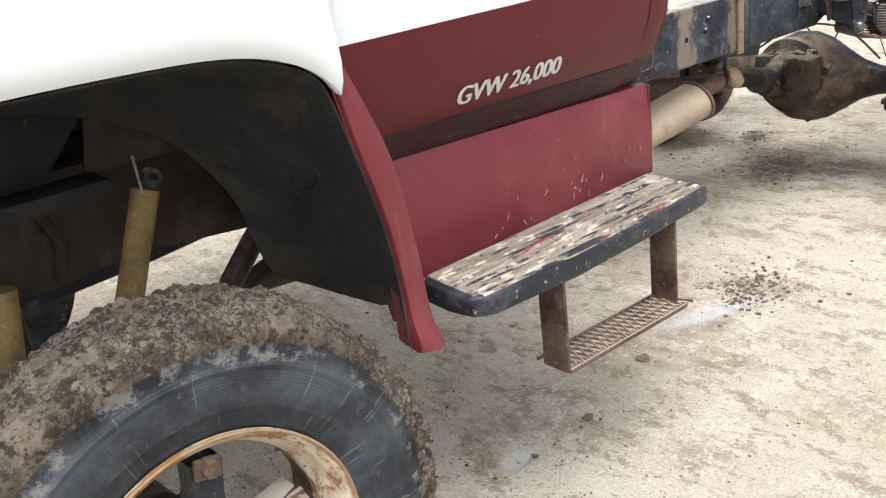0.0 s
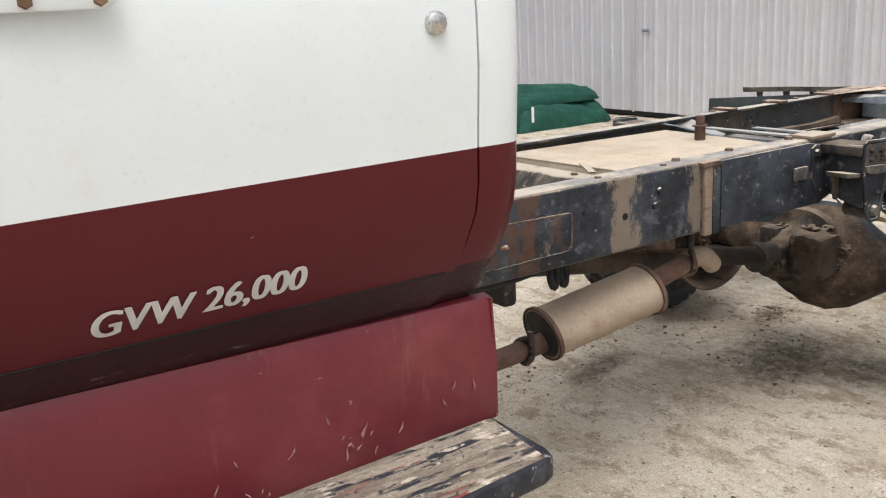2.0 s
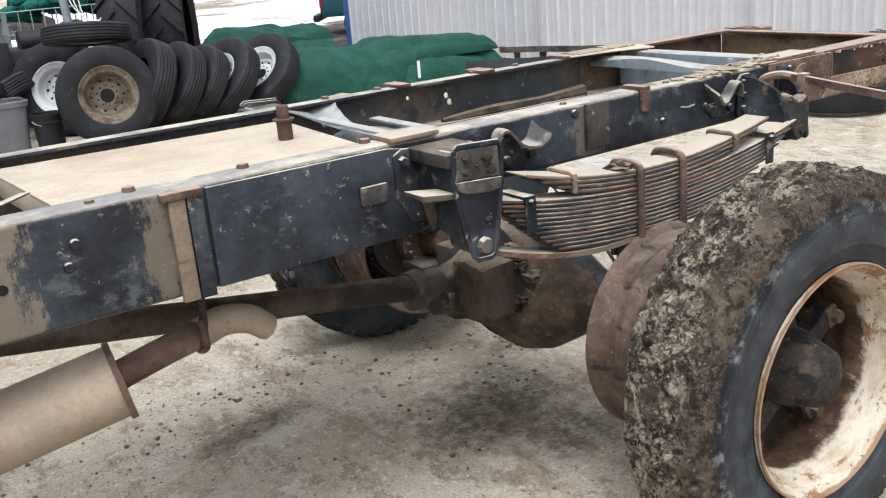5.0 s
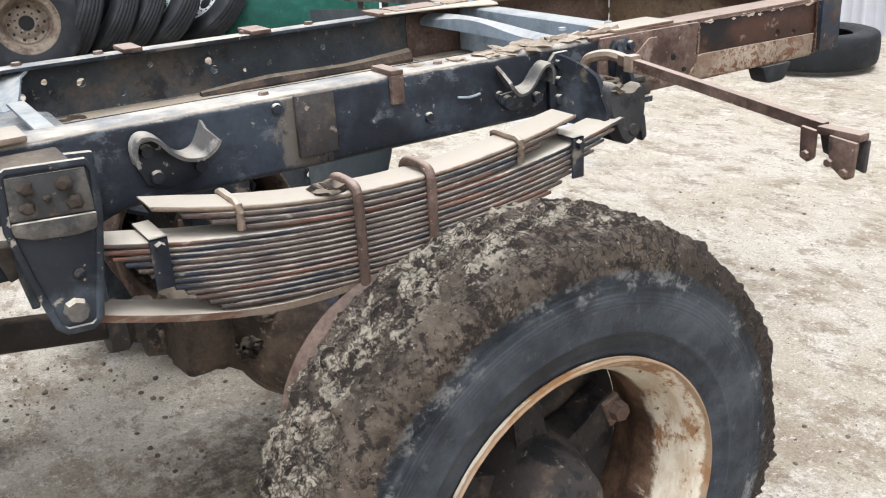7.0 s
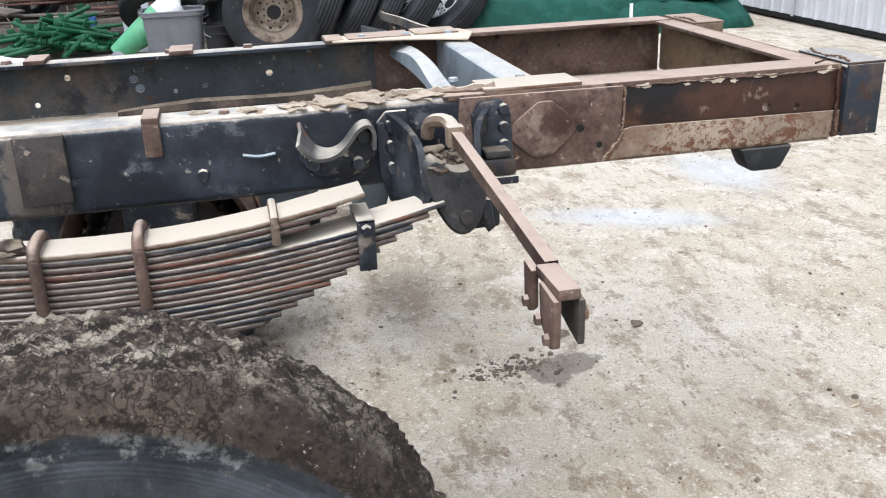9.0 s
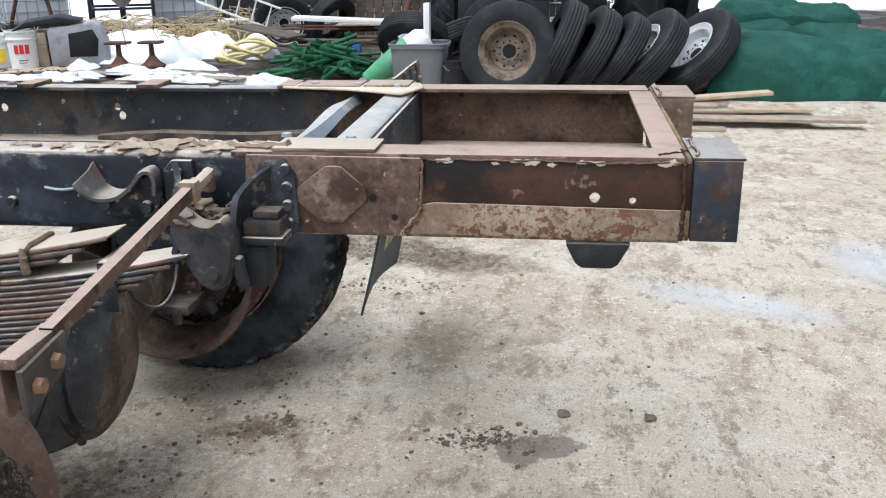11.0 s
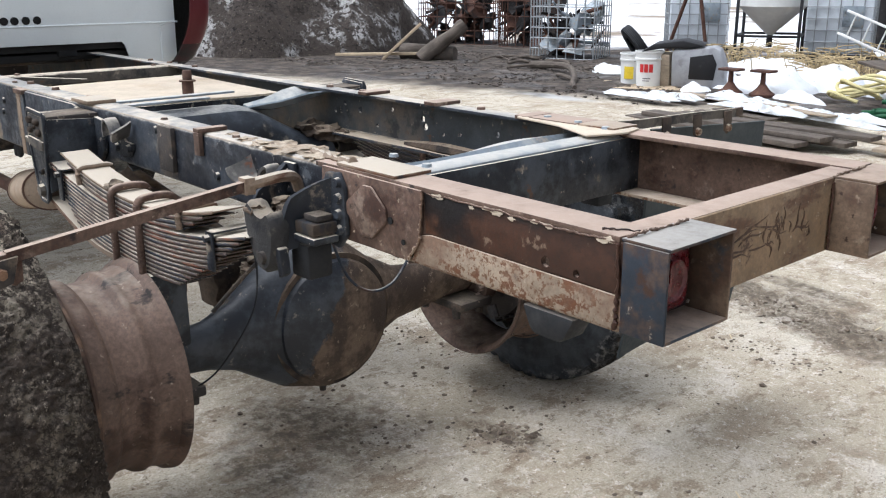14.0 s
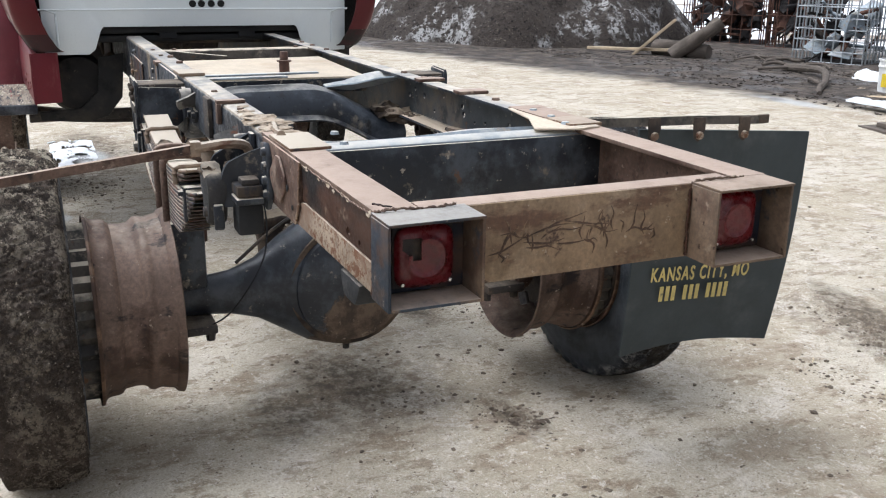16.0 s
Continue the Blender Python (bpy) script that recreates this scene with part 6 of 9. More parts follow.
bmesh.ops.transform(bm, matrix=Matrix.Translation((2.935, -0.255, 0.625)) @ rot @ Matrix.Diagonal((1, 1.18, 0.92, 1)), verts=bm.verts)
part("end_cap", bm, shaft_dark, muffler, "dark brown end cap")
part("exhaust_pipe", tube([(2.95, -0.26, 0.60), (2.75, -0.24, 0.575), (2.4, -0.22, 0.56), (1.8, -0.2, 0.56), (1.0, -0.2, 0.62)], 0.033, 18), pipe_rust, muffler, "rusty inlet pipe")
part("pipe_clamp", tube([(2.86, -0.29, 0.64), (2.86, -0.215, 0.60), (2.86, -0.25, 0.545), (2.86, -0.295, 0.58), (2.86, -0.29, 0.66)], 0.010, 8), iron_dark, muffler)
part("outlet_pipe", tube([(3.33, -0.315, 0.712), (3.45, -0.32, 0.742), (3.56, -0.31, 0.757)], 0.034, 16), pipe_rust, muffler, "rust-red outlet pipe")
part("tail_elbow", tube([(3.535, -0.315, 0.755), (3.60, -0.30, 0.765), (3.67, -0.285, 0.745), (3.72, -0.275, 0.705)], [0.038, 0.037, 0.036, 0.034], 16), muffler_tan, muffler, "dusty turned-down elbow")
part("hanger_strap", tube([(3.53, -0.36, 0.74), (3.545, -0.33, 0.80), (3.55, -0.33, 0.90)], 0.010, 8), iron_dark, muffler)
part("hanger_strap", tube([(3.53, -0.352, 0.80), (3.535, -0.36, 0.74), (3.53, -0.31, 0.715), (3.53, -0.27, 0.75)], 0.008, 8), pipe_rust, muffler)

# dark parts hanging under the front of the frame
part("transmission", lathe([(1.0, 0.0), (1.0, 0.22), (1.5, 0.20), (1.55, 0.13), (1.95, 0.10), (1.95, 0.0)], 20, "x", (0, 0, 1.06)), iron_dark, truck, "greasy dark transmission case")
part("engine_block", box(0.1, 1.0, -0.26, 0.26, 0.93, 1.3, 0.05), iron_dark, truck, "dark engine block")
part("cross_member", box(2.30, 2.42, -0.42, 0.42, 0.84, 0.90, 0.01), iron_dark, truck)
for x in (2.945, 2.985):
    part("hose_loop", tube([(x, -0.30, 0.90), (x - 0.012, -0.305, 0.83), (x, -0.31, 0.792), (x + 0.014, -0.305, 0.83), (x + 0.012, -0.30, 0.90)], 0.012, 10, 5), rubber_black, truck, "black hose loop hanging below the rail")
part("brake_chamber", lathe([(-0.05, 0.0), (-0.05, 0.03), (-0.02, 0.045), (0.02, 0.045), (0.05, 0.03), (0.05, 0.0)], 20, "x", (2.33, -0.40, 0.855)), iron_dark, truck, "greasy round canister under the rail")
part("brake_line", tube([(2.38, -0.39, 0.87), (2.55, -0.38, 0.885), (2.70, -0.38, 0.875), (2.95, -0.36, 0.89)], 0.012, 8, 5), rubber_black, truck)
part("bracket_scrap", slab([(2.46, 0.895), (2.54, 0.895), (2.53, 0.868), (2.515, 0.850), (2.49, 0.846), (2.475, 0.862), (2.455, 0.866)], "y", -0.42, -0.41, 0.002), iron_dark, truck, "torn bracket below the rail")

# ---- wheels ----


def resample(pts, n):
    p = np.array(pts, float)
    s = np.concatenate([[0], np.cumsum(np.hypot(*(p[1:] - p[:-1]).T))])
    t = np.linspace(0, s[-1], n)
    return list(zip(np.interp(t, s, p[:, 0]), np.interp(t, s, p[:, 1])))


TYRE = [(-0.098, 0.286), (-0.112, 0.315), (-0.124, 0.36), (-0.127, 0.41), (-0.122, 0.455), (-0.114, 0.485), (-0.104, 0.502), (-0.085, 0.511), (-0.04, 0.517), (0.0, 0.518), (0.04, 0.517), (0.085, 0.511), (0.104, 0.502), (0.114, 0.485), (0.122, 0.455), (0.127, 0.41), (0.124, 0.36), (0.112, 0.315), (0.098, 0.286)]


def tyre_mesh(mud, mud_at, seed, segs=330, rows=74, lugs=0, shrink=1.0, crust=0.0):
    """A tyre about the y axis; mud: how thick dirt is caked past the radius mud_at."""
    prof = [(y, r if r < 0.31 else 0.31 + (r - 0.31) * shrink) for y, r in resample(TYRE, rows)]
    verts, faces = [], []
    for i in range(segs):
        a = 2 * math.pi * i / segs
        c, s = math.cos(a), math.sin(a)
        for j, (y, r) in enumerate(prof):
            p0, p1 = prof[max(j - 1, 0)], prof[min(j + 1, rows - 1)]
            ny, nr = -(p1[1] - p0[1]), (p1[0] - p0[0])
            k = math.hypot(ny, nr) or 1
            ny, nr = ny / k, nr / k
            v = Vector((r * c, y, r * s))
            h = 0.0
            if lugs and r > 0.47:
                f = (a * lugs / (2 * math.pi) + (0.5 if y > 0 else 0)) % 1
                if f < 0.36 and abs(y) > 0.045:
                    h -= 0.012
                if abs(abs(y) - 0.04) < 0.006:
                    h -= 0.008
            if mud:
                g = ss(mud_at - 0.03, mud_at + 0.06, r + 0.05 * noise.noise(v * 6 + Vector((seed, 0, 0))))
                f1 = noise.fractal(v * 12 + Vector((seed, 3, 1)), 0.9, 2.1, 5)
                tread = ss(0.455, 0.492, r)
                h += g * mud * (0.30 + 0.8 * max(0, 0.30 + 0.8 * f1)) * (0.5 + 0.5 * tread)
                if crust:
                    w = v * 1.0 + Vector((noise.noise(v * 20), noise.noise(v * 20 + Vector((5, 1, 0))), noise.noise(v * 20 + Vector((2, 7, 3))))) * 0.012
                    cell = noise.voronoi(w * 38 + Vector((seed, 0, 0)))[0]
                    f2 = noise.fractal(v * 34 + Vector((1, seed, 5)), 0.7, 2.1, 4)
                    h += g * crust * (2.2 * min(0.45, cell[1] - cell[0]) + abs(f2) + 0.8 * max(0, f2)) * (0.30 + 0.70 * tread)
            y2, r2 = y + ny * h, r + nr * h
            # raised rib and bead line on the sidewall
            if 0.295 < r < 0.31 or 0.345 < r < 0.352 or 0.424 < r < 0.431:
                y2 += 0.0035 * (1 if y > 0 else -1)
            verts.append((r2 * c, y2, r2 * s))
    for i in range(segs):
        for j in range(rows - 1):
            a, b = i * rows, ((i + 1) % segs) * rows
            faces.append((a + j, b + j, b + j + 1, a + j + 1))
    me = bpy.data.meshes.new("tyre")
    me.from_pydata(verts, [], faces)
    me.polygons.foreach_set("use_smooth", [True] * len(faces))
    return me


RIM = [(-0.122, 0.297), (-0.128, 0.300), (-0.126, 0.304), (-0.112, 0.302), (-0.104, 0.288), (-0.085, 0.282), (-0.05, 0.262), (0.02, 0.258), (0.06, 0.280), (0.10, 0.284), (0.106, 0.30), (0.122, 0.303), (0.124, 0.298), (0.112, 0.292), (0.106, 0.279), (0.062, 0.272), (0.02, 0.250), (-0.05, 0.254), (-0.085, 0.274), (-0.106, 0.280)]


def under(name, me, mat, parent, label=""):
    me.materials.append(mat)
    ob = new(name, me)
    ob.parent = parent
    if label:
        ob["label"] = label
    return ob


def wheel(at, turn, tyre_mat, tyre_label, mud, mud_at, seed, rim_mat, rim_label, lugs=0, shrink=1.0):
    """A wheel with its outside towards local -y. Returned as a part of the truck."""
    hub = part("wheel", lathe([(-0.10, 0.0), (-0.10, 0.055), (-0.085, 0.075), (-0.05, 0.085), (0.0, 0.10), (0.06, 0.11), (0.06, 0.0)], 24, "y"), hub_rust, truck, "greasy dark cast spoke wheel")
    hub.matrix_world = pose(*at, 0, 0, turn)
    under("tyre", tyre_mesh(mud, mud_at, seed, 600 if mud > 0.0105 else 240, 130 if mud > 0.0105 else 60, lugs, shrink, 0.0085 if mud > 0.0105 else 0.0), tyre_mat, hub, tyre_label)
    part("rim", lathe(RIM, 72, "y", closed=True), rim_mat, hub, rim_label)
    return hub


def spokes(hub, n, mat, y0, reach, phase=0.0):
    for i in range(n):
        a = phase + 360 * i / n
        bm = loft([[(0.07, -0.05 + y0, -0.036), (0.07, 0.03 + y0, -0.036), (0.07, 0.03 + y0, 0.036), (0.07, -0.05 + y0, 0.036)], [(0.15, -0.035 + y0, -0.03), (0.15, 0.03 + y0, -0.03), (0.15, 0.03 + y0, 0.03), (0.15, -0.035 + y0, 0.03)], [(reach, -0.02 + y0, -0.035), (reach, 0.03 + y0, -0.035), (reach, 0.03 + y0, 0.035), (reach, -0.02 + y0, 0.035)]], closed=True)
        bmesh.ops.transform(bm, matrix=Matrix.Rotation(-radians(a), 4, "Y"), verts=bm.verts)
        part("spoke", bm, mat, hub)
        bm = bolt_head((reach - 0.005, -0.025 + y0, 0), "y-", 0.022, 0.028)
        box(reach - 0.03, reach + 0.012, -0.035 + y0, -0.02 + y0, -0.028, 0.028, 0.004, bm)
        bmesh.ops.transform(bm, matrix=Matrix.Rotation(-radians(a), 4, "Y"), verts=bm.verts)
        part("rim_clamp", bm, rust_brown, hub, "rusty rim clamp and nut")


def brake_drum(hub, y0, y1, r):
    part("brake_drum", lathe([(y0, 0.06), (y0, r), (y0 + 0.02, r + 0.008), (y1 - 0.02, r + 0.008), (y1, r), (y1, 0.06)], 40, "y", closed=True), iron_dark, hub, "ribbed dark brake drum")
    for i in range(36):
        a = 2 * math.pi * i / 36
        bm = box(r + 0.006, r + 0.018, y0 + 0.015, y1 - 0.015, -0.008, 0.008, 0.003)
        bmesh.ops.transform(bm, matrix=Matrix.Rotation(a, 4, "Y"), verts=bm.verts)
        part("drum_rib", bm, iron_dark, hub)


front = wheel((0.54, -1.135, 0.50), 0, tyre_front_mat, "tyre caked with brown mud, pale drip streaks", 0.018, 0.475, 2.0, rim_cream, "cream rim with a rusty lip")
spokes(front, 5, chassis_black, -0.02, 0.215, 8)
wheel((0.54, 1.10, 0.50), 180, tyre_far_mat, "dark dirty tyre", 0.010, 0.49, 6.0, rim_cream, "cream rim")


def rear_wheels(side):
    turn = 0 if side < 0 else 180
    near = side < 0
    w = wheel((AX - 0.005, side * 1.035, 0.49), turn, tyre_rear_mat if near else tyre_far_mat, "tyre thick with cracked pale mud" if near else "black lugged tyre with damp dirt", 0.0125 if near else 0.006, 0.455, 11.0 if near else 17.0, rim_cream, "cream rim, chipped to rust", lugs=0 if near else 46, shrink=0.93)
    spokes(w, 5, hub_rust, 0.06, 0.225, 20)
    brake_drum(w, 0.10, 0.30, 0.19)
    # dark disc added so that no bright ground shows between the spokes
    part("closing_disc", lathe([(0.105, 0.0), (0.105, 0.277), (0.112, 0.277), (0.112, 0.0)], 64, "y"), iron_dark, w, "dark disc closing off the wheel")
    part("hub_cap", lathe([(-0.035, 0.0), (-0.035, 0.026), (-0.026, 0.030), (-0.022, 0.062), (-0.012, 0.066), (-0.010, 0.060), (0.014, 0.062), (0.018, 0.084), (0.034, 0.088), (0.05, 0.075), (0.05, 0.0)], 28, "y"), hub_rust, w, "dark axle hub cap")
    for i in range(8):
        a = 2 * math.pi * i / 8
        part("hub_bolt", bolt_head((0.048 * math.cos(a), -0.022, 0.048 * math.sin(a)), "y-", 0.013, 0.020), member_dusty, w)
    rows, n = [], 32
    for i in range(n * 4):
        a = 2 * math.pi * i / (n * 4)
        r = 0.270 + 0.008 * math.sin(a * n)
        rows.append([(r * math.cos(a), 0.118, r * math.sin(a)), (r * math.cos(a), 0.185, r * math.sin(a))])
    rows.append(rows[0])
    part("spacer_band", loft(rows), member_dusty, w, "corrugated dark spacer band between the rims")
    inner = [(-0.122, 0.296), (-0.127, 0.300), (-0.125, 0.305), (-0.113, 0.304), (-0.106, 0.294), (-0.092, 0.290), (-0.070, 0.289), (-0.060, 0.284), (-0.050, 0.272), (-0.020, 0.268), (0.006, 0.270), (0.016, 0.276), (0.024, 0.286), (0.036, 0.290), (0.046, 0.286), (0.060, 0.284), (0.078, 0.289), (0.098, 0.293), (0.108, 0.306), (0.124, 0.311), (0.127, 0.304), (0.112, 0.288), (0.06, 0.276), (0.02, 0.266), (-0.05, 0.260), (-0.085, 0.276), (-0.106, 0.284)]
    bm = lathe([(y + 0.305, r * 0.975) for y, r in inner], 88, "y", (-0.010, 0, 0) if near else (0.010, 0, 0), closed=True)
    part("bare_rim", bm, rust_rim, w, "bare rusted inner rim without tyre")
    bm = lathe([(0.19, 0.298), (0.186, 0.303), (0.178, 0.303), (0.178, 0.298)], 88, "y", closed=True)
    part("rim_ring", bm, rim_cream, w, "pale worn rim edge")
    for i in range(18):
        a = 2 * math.pi * i / 18
        part("hub_stud", bolt_head((0.10 * math.cos(a), 0.42, 0.10 * math.sin(a)), "y+", 0.011, 0.02), rust_brown, w)
    part("hub_flange", lathe([(0.36, 0.0), (0.36, 0.12), (0.42, 0.125), (0.42, 0.0)], 30, "y"), rust_brown, w, "rusty backing flange")
    return w


rear_wheels(-1)
rear_wheels(1)
# front axle, spring and steering
part("front_axle", tube([(0.54, -0.95, 0.50), (0.54, -0.6, 0.46), (0.54, 0.0, 0.44), (0.54, 0.6, 0.46), (0.54, 0.95, 0.50)], 0.05, 10), iron_dark, truck, "dark front axle beam")
rows = [[(x, y, 0.60 + 0.16 * ((x - 0.54) / 0.7) ** 2 + dz) for y, dz in ((-0.52, 0), (-0.52, 0.04), (-0.43, 0.04), (-0.43, 0))] for x in np.linspace(-0.15, 1.3, 13)]
part("leaf_spring", loft(rows, closed=True), iron_dark, truck, "dark front leaf spring")
part("steering_arm", tube([(0.95, -0.62, 0.80), (1.15, -0.5, 0.90), (1.3, -0.45, 0.95)], 0.03, 8), iron_dark, truck)
for (xb, zb), (xt, zt), y in (((0.610, 0.62), (0.803, 1.098), -0.60), ((0.38, 0.62), (0.435, 0.98), -0.62)):
    sh = part("shock_absorber", tube([(xb, y, zb), ((xb + xt) / 2, y, (zb + zt) / 2), (xt, y, zt)], 0.033, 18, 4), shock_ochre, truck, "dusty ochre shock absorber")
    if y > -0.61:
        part("shock_bolt", lathe([(-0.012, 0.012), (-0.012, 0.022), (0.012, 0.022), (0.012, 0.012)], 20, "y", (xt + 0.0, y - 0.05, zt + 0.036), closed=True), lightbox_steel, sh, "grey mounting ring")
    part("shock_rod", tube([(xt - 0.02, y - 0.03, zt), (xt - 0.024, y - 0.03, zt + 0.09)], 0.0035, 8), galvanised, sh)
part("steering_gear", box(0.30, 0.48, -0.56, -0.44, 0.72, 0.95, 0.02), iron_dark, truck)

# ---- cab ----
cab = part("cab", box(1.05, 2.12, -0.86, 0.86, 1.10, 1.14, 0.01), cab_dark, truck, "white and red steel truck cab")
STRIPE = 1.397


def side_y(x):
    return -1.078 + 0.046 * (x - 1.08)


SIDE = [(1.065, 0.125), (1.075, 0.105), (1.095, 0.088), (1.125, 0.070), (1.16, 0.050), (1.21, 0.030), (1.27, 0.014), (1.33, 0.004), (STRIPE, 0.0), (1.45, -0.004), (1.55, -0.012), (1.65, -0.012), (1.74, -0.002), (1.80, 0.020)]


def door_front(z):
    return 0.045 * ss(1.38, 1.10, z)


def door_back(z):
    return -0.055 * ss(1.30, 1.07, z)


for mirror in (False, True):
    # door skin, in strips so that both edges can bend
    rows = []
    for u in np.linspace(0, 1, 15):
        row = []
        for z, o in SIDE:
            x0, x1 = 1.059 + door_front(z), 2.158 + door_back(z)
            x = x0 + (x1 - x0) * u
            y = side_y(x) + o
            row.append((x, -y if mirror else y, z + 0.02 * (1.7 - x) * ss(1.3, 1.15, z)))
        rows.append(row)
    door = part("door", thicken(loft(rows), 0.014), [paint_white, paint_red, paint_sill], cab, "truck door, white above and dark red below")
    # lowest rows take the grimy red that has the tuck's shadow mixed in
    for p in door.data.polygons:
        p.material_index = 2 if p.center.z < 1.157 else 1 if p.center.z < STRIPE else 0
    if not mirror:
        near_door = door
    rows = []
    for u in np.linspace(0, 1, 9):
        row = []
        for z, o in SIDE:
            x0 = 2.163 + door_back(z)
            a = u * math.pi / 2
            back = 2.290 - 0.045 * ss(1.30, 1.05, z)
            x = x0 + (back - x0) * math.sin(a)
            y = side_y(x0) + o + 0.14 * (1 - math.cos(a)) ** 2.4
            row.append((x, -y if mirror else y, z))
        rows.append(row)
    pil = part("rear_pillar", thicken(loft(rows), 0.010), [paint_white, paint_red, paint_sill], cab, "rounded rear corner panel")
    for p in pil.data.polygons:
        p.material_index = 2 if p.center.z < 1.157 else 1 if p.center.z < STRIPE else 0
    s = 1 if mirror else -1
    # dark rabbet behind the seams
    rows = [[(x, s * -(side_y(x) + o + 0.020), z + 0.02 * (1.7 - x) * ss(1.3, 1.15, z)) for z, o in SIDE] for x in np.linspace(1.04, 2.19, 9)]
    part("door_frame", thicken(loft(rows), 0.006), dark_gap, cab, "dark seam behind the door")
    # upper cab with window
    rows = [[(x, s * yy, z) for yy, z in ((1.06, 1.80), (1.04, 1.84), (1.0, 1.86))] for x in np.linspace(1.02, 2.16, 5)]
    part("belt_line", thicken(loft(rows), 0.01), paint_white, cab)
    part("side_window", loft([[(1.06, s * 1.0, 1.86), (1.34, s * 0.90, 2.30)], [(2.14, s * 0.985, 1.86), (2.10, s * 0.90, 2.30)]]), window_glass, cab, "tinted side window")
    part("sill_panel", thicken(loft([[(x, s * (0.945 - 0.046 * (x - 1.2)), 1.07), (x, s * (0.90 - 0.046 * (x - 1.2)), 1.045), (x, s * (0.90 - 0.046 * (x - 1.2)), 1.0)] for x in np.linspace(1.1, 2.2, 7)]), 0.006), iron_dark, cab, "dark dirty sill recess")
part("roof", slab([(1.30, -0.9), (2.14, -0.9), (2.14, 0.9), (1.30, 0.9)], "z", 2.30, 2.36, 0.02), paint_white, cab)
part("windscreen", loft([[(1.0, -0.95, 1.86), (1.0, 0.95, 1.86)], [(1.32, -0.88, 2.30), (1.32, 0.88, 2.30)]]), window_glass, cab, "tinted windscreen")
lock = part("door_lock", lathe([(-0.012, 0.0), (-0.012, 0.014), (-0.008, 0.020), (0.004, 0.022), (0.004, 0.0)], 20, "y", (2.065, -1.048, 1.632)), chrome, cab, "round chrome door lock")
bracket = part("mirror_bracket", slab([(1.22, 1.680), (1.482, 1.680), (1.500, 1.685), (1.508, 1.70), (1.508, 1.755), (1.22, 1.755)], "y", -1.101, -1.085, 0.004), paint_white, cab, "white mirror bracket plate on the door")
for bx in (1.385, 1.482):
    part("bolt", bolt_head((bx, -1.101, 1.694), "y-", 0.011, 0.010), brass_rust, bracket, "rusty brass bolt")

# lettering on the door
gv = letters("GVW 26,000", 0.0615, paint_letter, cab, Matrix.Translation((1.410, -1.0, 1.193)) @ Matrix.Rotation(radians(90), 4, "X") @ Matrix.Rotation(radians(0.6), 4, "Z"), "lettering", "white italic lettering", shear=0.18, depth=0.0004, xs=1.12)
flat = gv.data.copy()
heavy = bmesh.new()
for k in range(4):
    heavy.from_mesh(flat)
near_y = []
flat_n = len(flat.vertices)
for k, v in enumerate(heavy.verts):
    v.co.x += 0.0016 * (k // flat_n)
    near_y.append(0.0030 + 0.0004 * (k // flat_n))
heavy.to_mesh(gv.data)
heavy.free()
skin = BVHTree.FromPolygons([v.co for v in near_door.data.vertices], [tuple(p.vertices) for p in near_door.data.polygons])
for v, off in zip(gv.data.vertices, near_y):
    hit = skin.ray_cast(Vector((v.co.x, -2, v.co.z)), Vector((0, 1, 0)))[0]
    v.co.y = hit.y - off

crease = []
for x in np.linspace(1.14, 2.10, 14):
    z = 1.160 + 0.02 * (1.7 - x)
    hit = skin.ray_cast(Vector((x, -2, z)), Vector((0, 1, 0)))[0]
    crease.append((x, hit.y - 0.0005, z))
part("door_edge", tube(crease, 0.0022, 6, 2), dark_gap, cab, "dark crease along the lower door edge")

rnd = random.Random(19)
for z in (1.24, 1.262, 1.33, 1.405, 1.44, 1.50, 1.533, 1.56, 1.60, 1.66):
    hit = skin.ray_cast(Vector((door_back(z) + rnd.uniform(-0.004, 0.006), -2, z)), Vector((0, 1, 0)))[0]
    if hit:
        chip = part("rust_chip", lump(None, (0, 0, 0), rnd.uniform(0.003, 0.006), z * 9, 0.4, 1, 0.6), rust_brown, cab, "rusty chip at the door seam")
        chip.matrix_world = pose(hit.x, hit.y, hit.z, 90, 0, 0)

# back of the cab
BX = 2.165
outline = [(-0.86, 1.045), (-0.635, 1.042), (-0.60, 1.07), (-0.565, 1.17), (-0.55, 1.19), (0.53, 1.185), (0.545, 1.17), (0.585, 1.035), (0.84, 1.035), (0.85, 1.75), (-0.87, 1.75)]
bp = part("rear_panel", slab(outline, "x", BX, BX + 0.012, 0.002), paint_white, cab, "white rear cab panel, grimy and chipped")
rim_pts = [(-0.79, 1.09), (-0.79, 1.265), (-0.775, 1.283), (0.74, 1.278), (0.755, 1.262), (0.755, 1.08)]
part("pressed_line", tube([(BX + 0.012, y, z) for y, z in rim_pts], 0.006, 6, 3), paint_white, bp)
for y in (-0.06, -0.01, 0.045, 0.10):
    part("cab_hole", lathe([(-0.004, 0.0), (-0.004, 0.020), (0.004, 0.020), (0.004, 0.0)], 16, "x", (BX + 0.012, y, 1.312)), dark_gap, bp, "black hole with a worn edge")
part("rear_window", box(BX - 0.005, BX + 0.004, -0.7, 0.7, 1.80, 2.28, 0.002), window_glass, cab)
part("floor_tunnel", box(1.2, BX - 0.02, -0.62, 0.6, 1.15, 1.20, 0.01), cab_dark, cab)
part("cab_cross_beam", box(1.95, 2.03, -0.42, 0.42, 1.08, 1.14, 0.01), iron_dark, cab)
for y in (-0.2, 0.25):
    part("cab_mount", box(2.05, 2.14, y - 0.05, y + 0.05, 1.12, 1.20, 0.01), rubber_black, cab, "rubber cab mount")

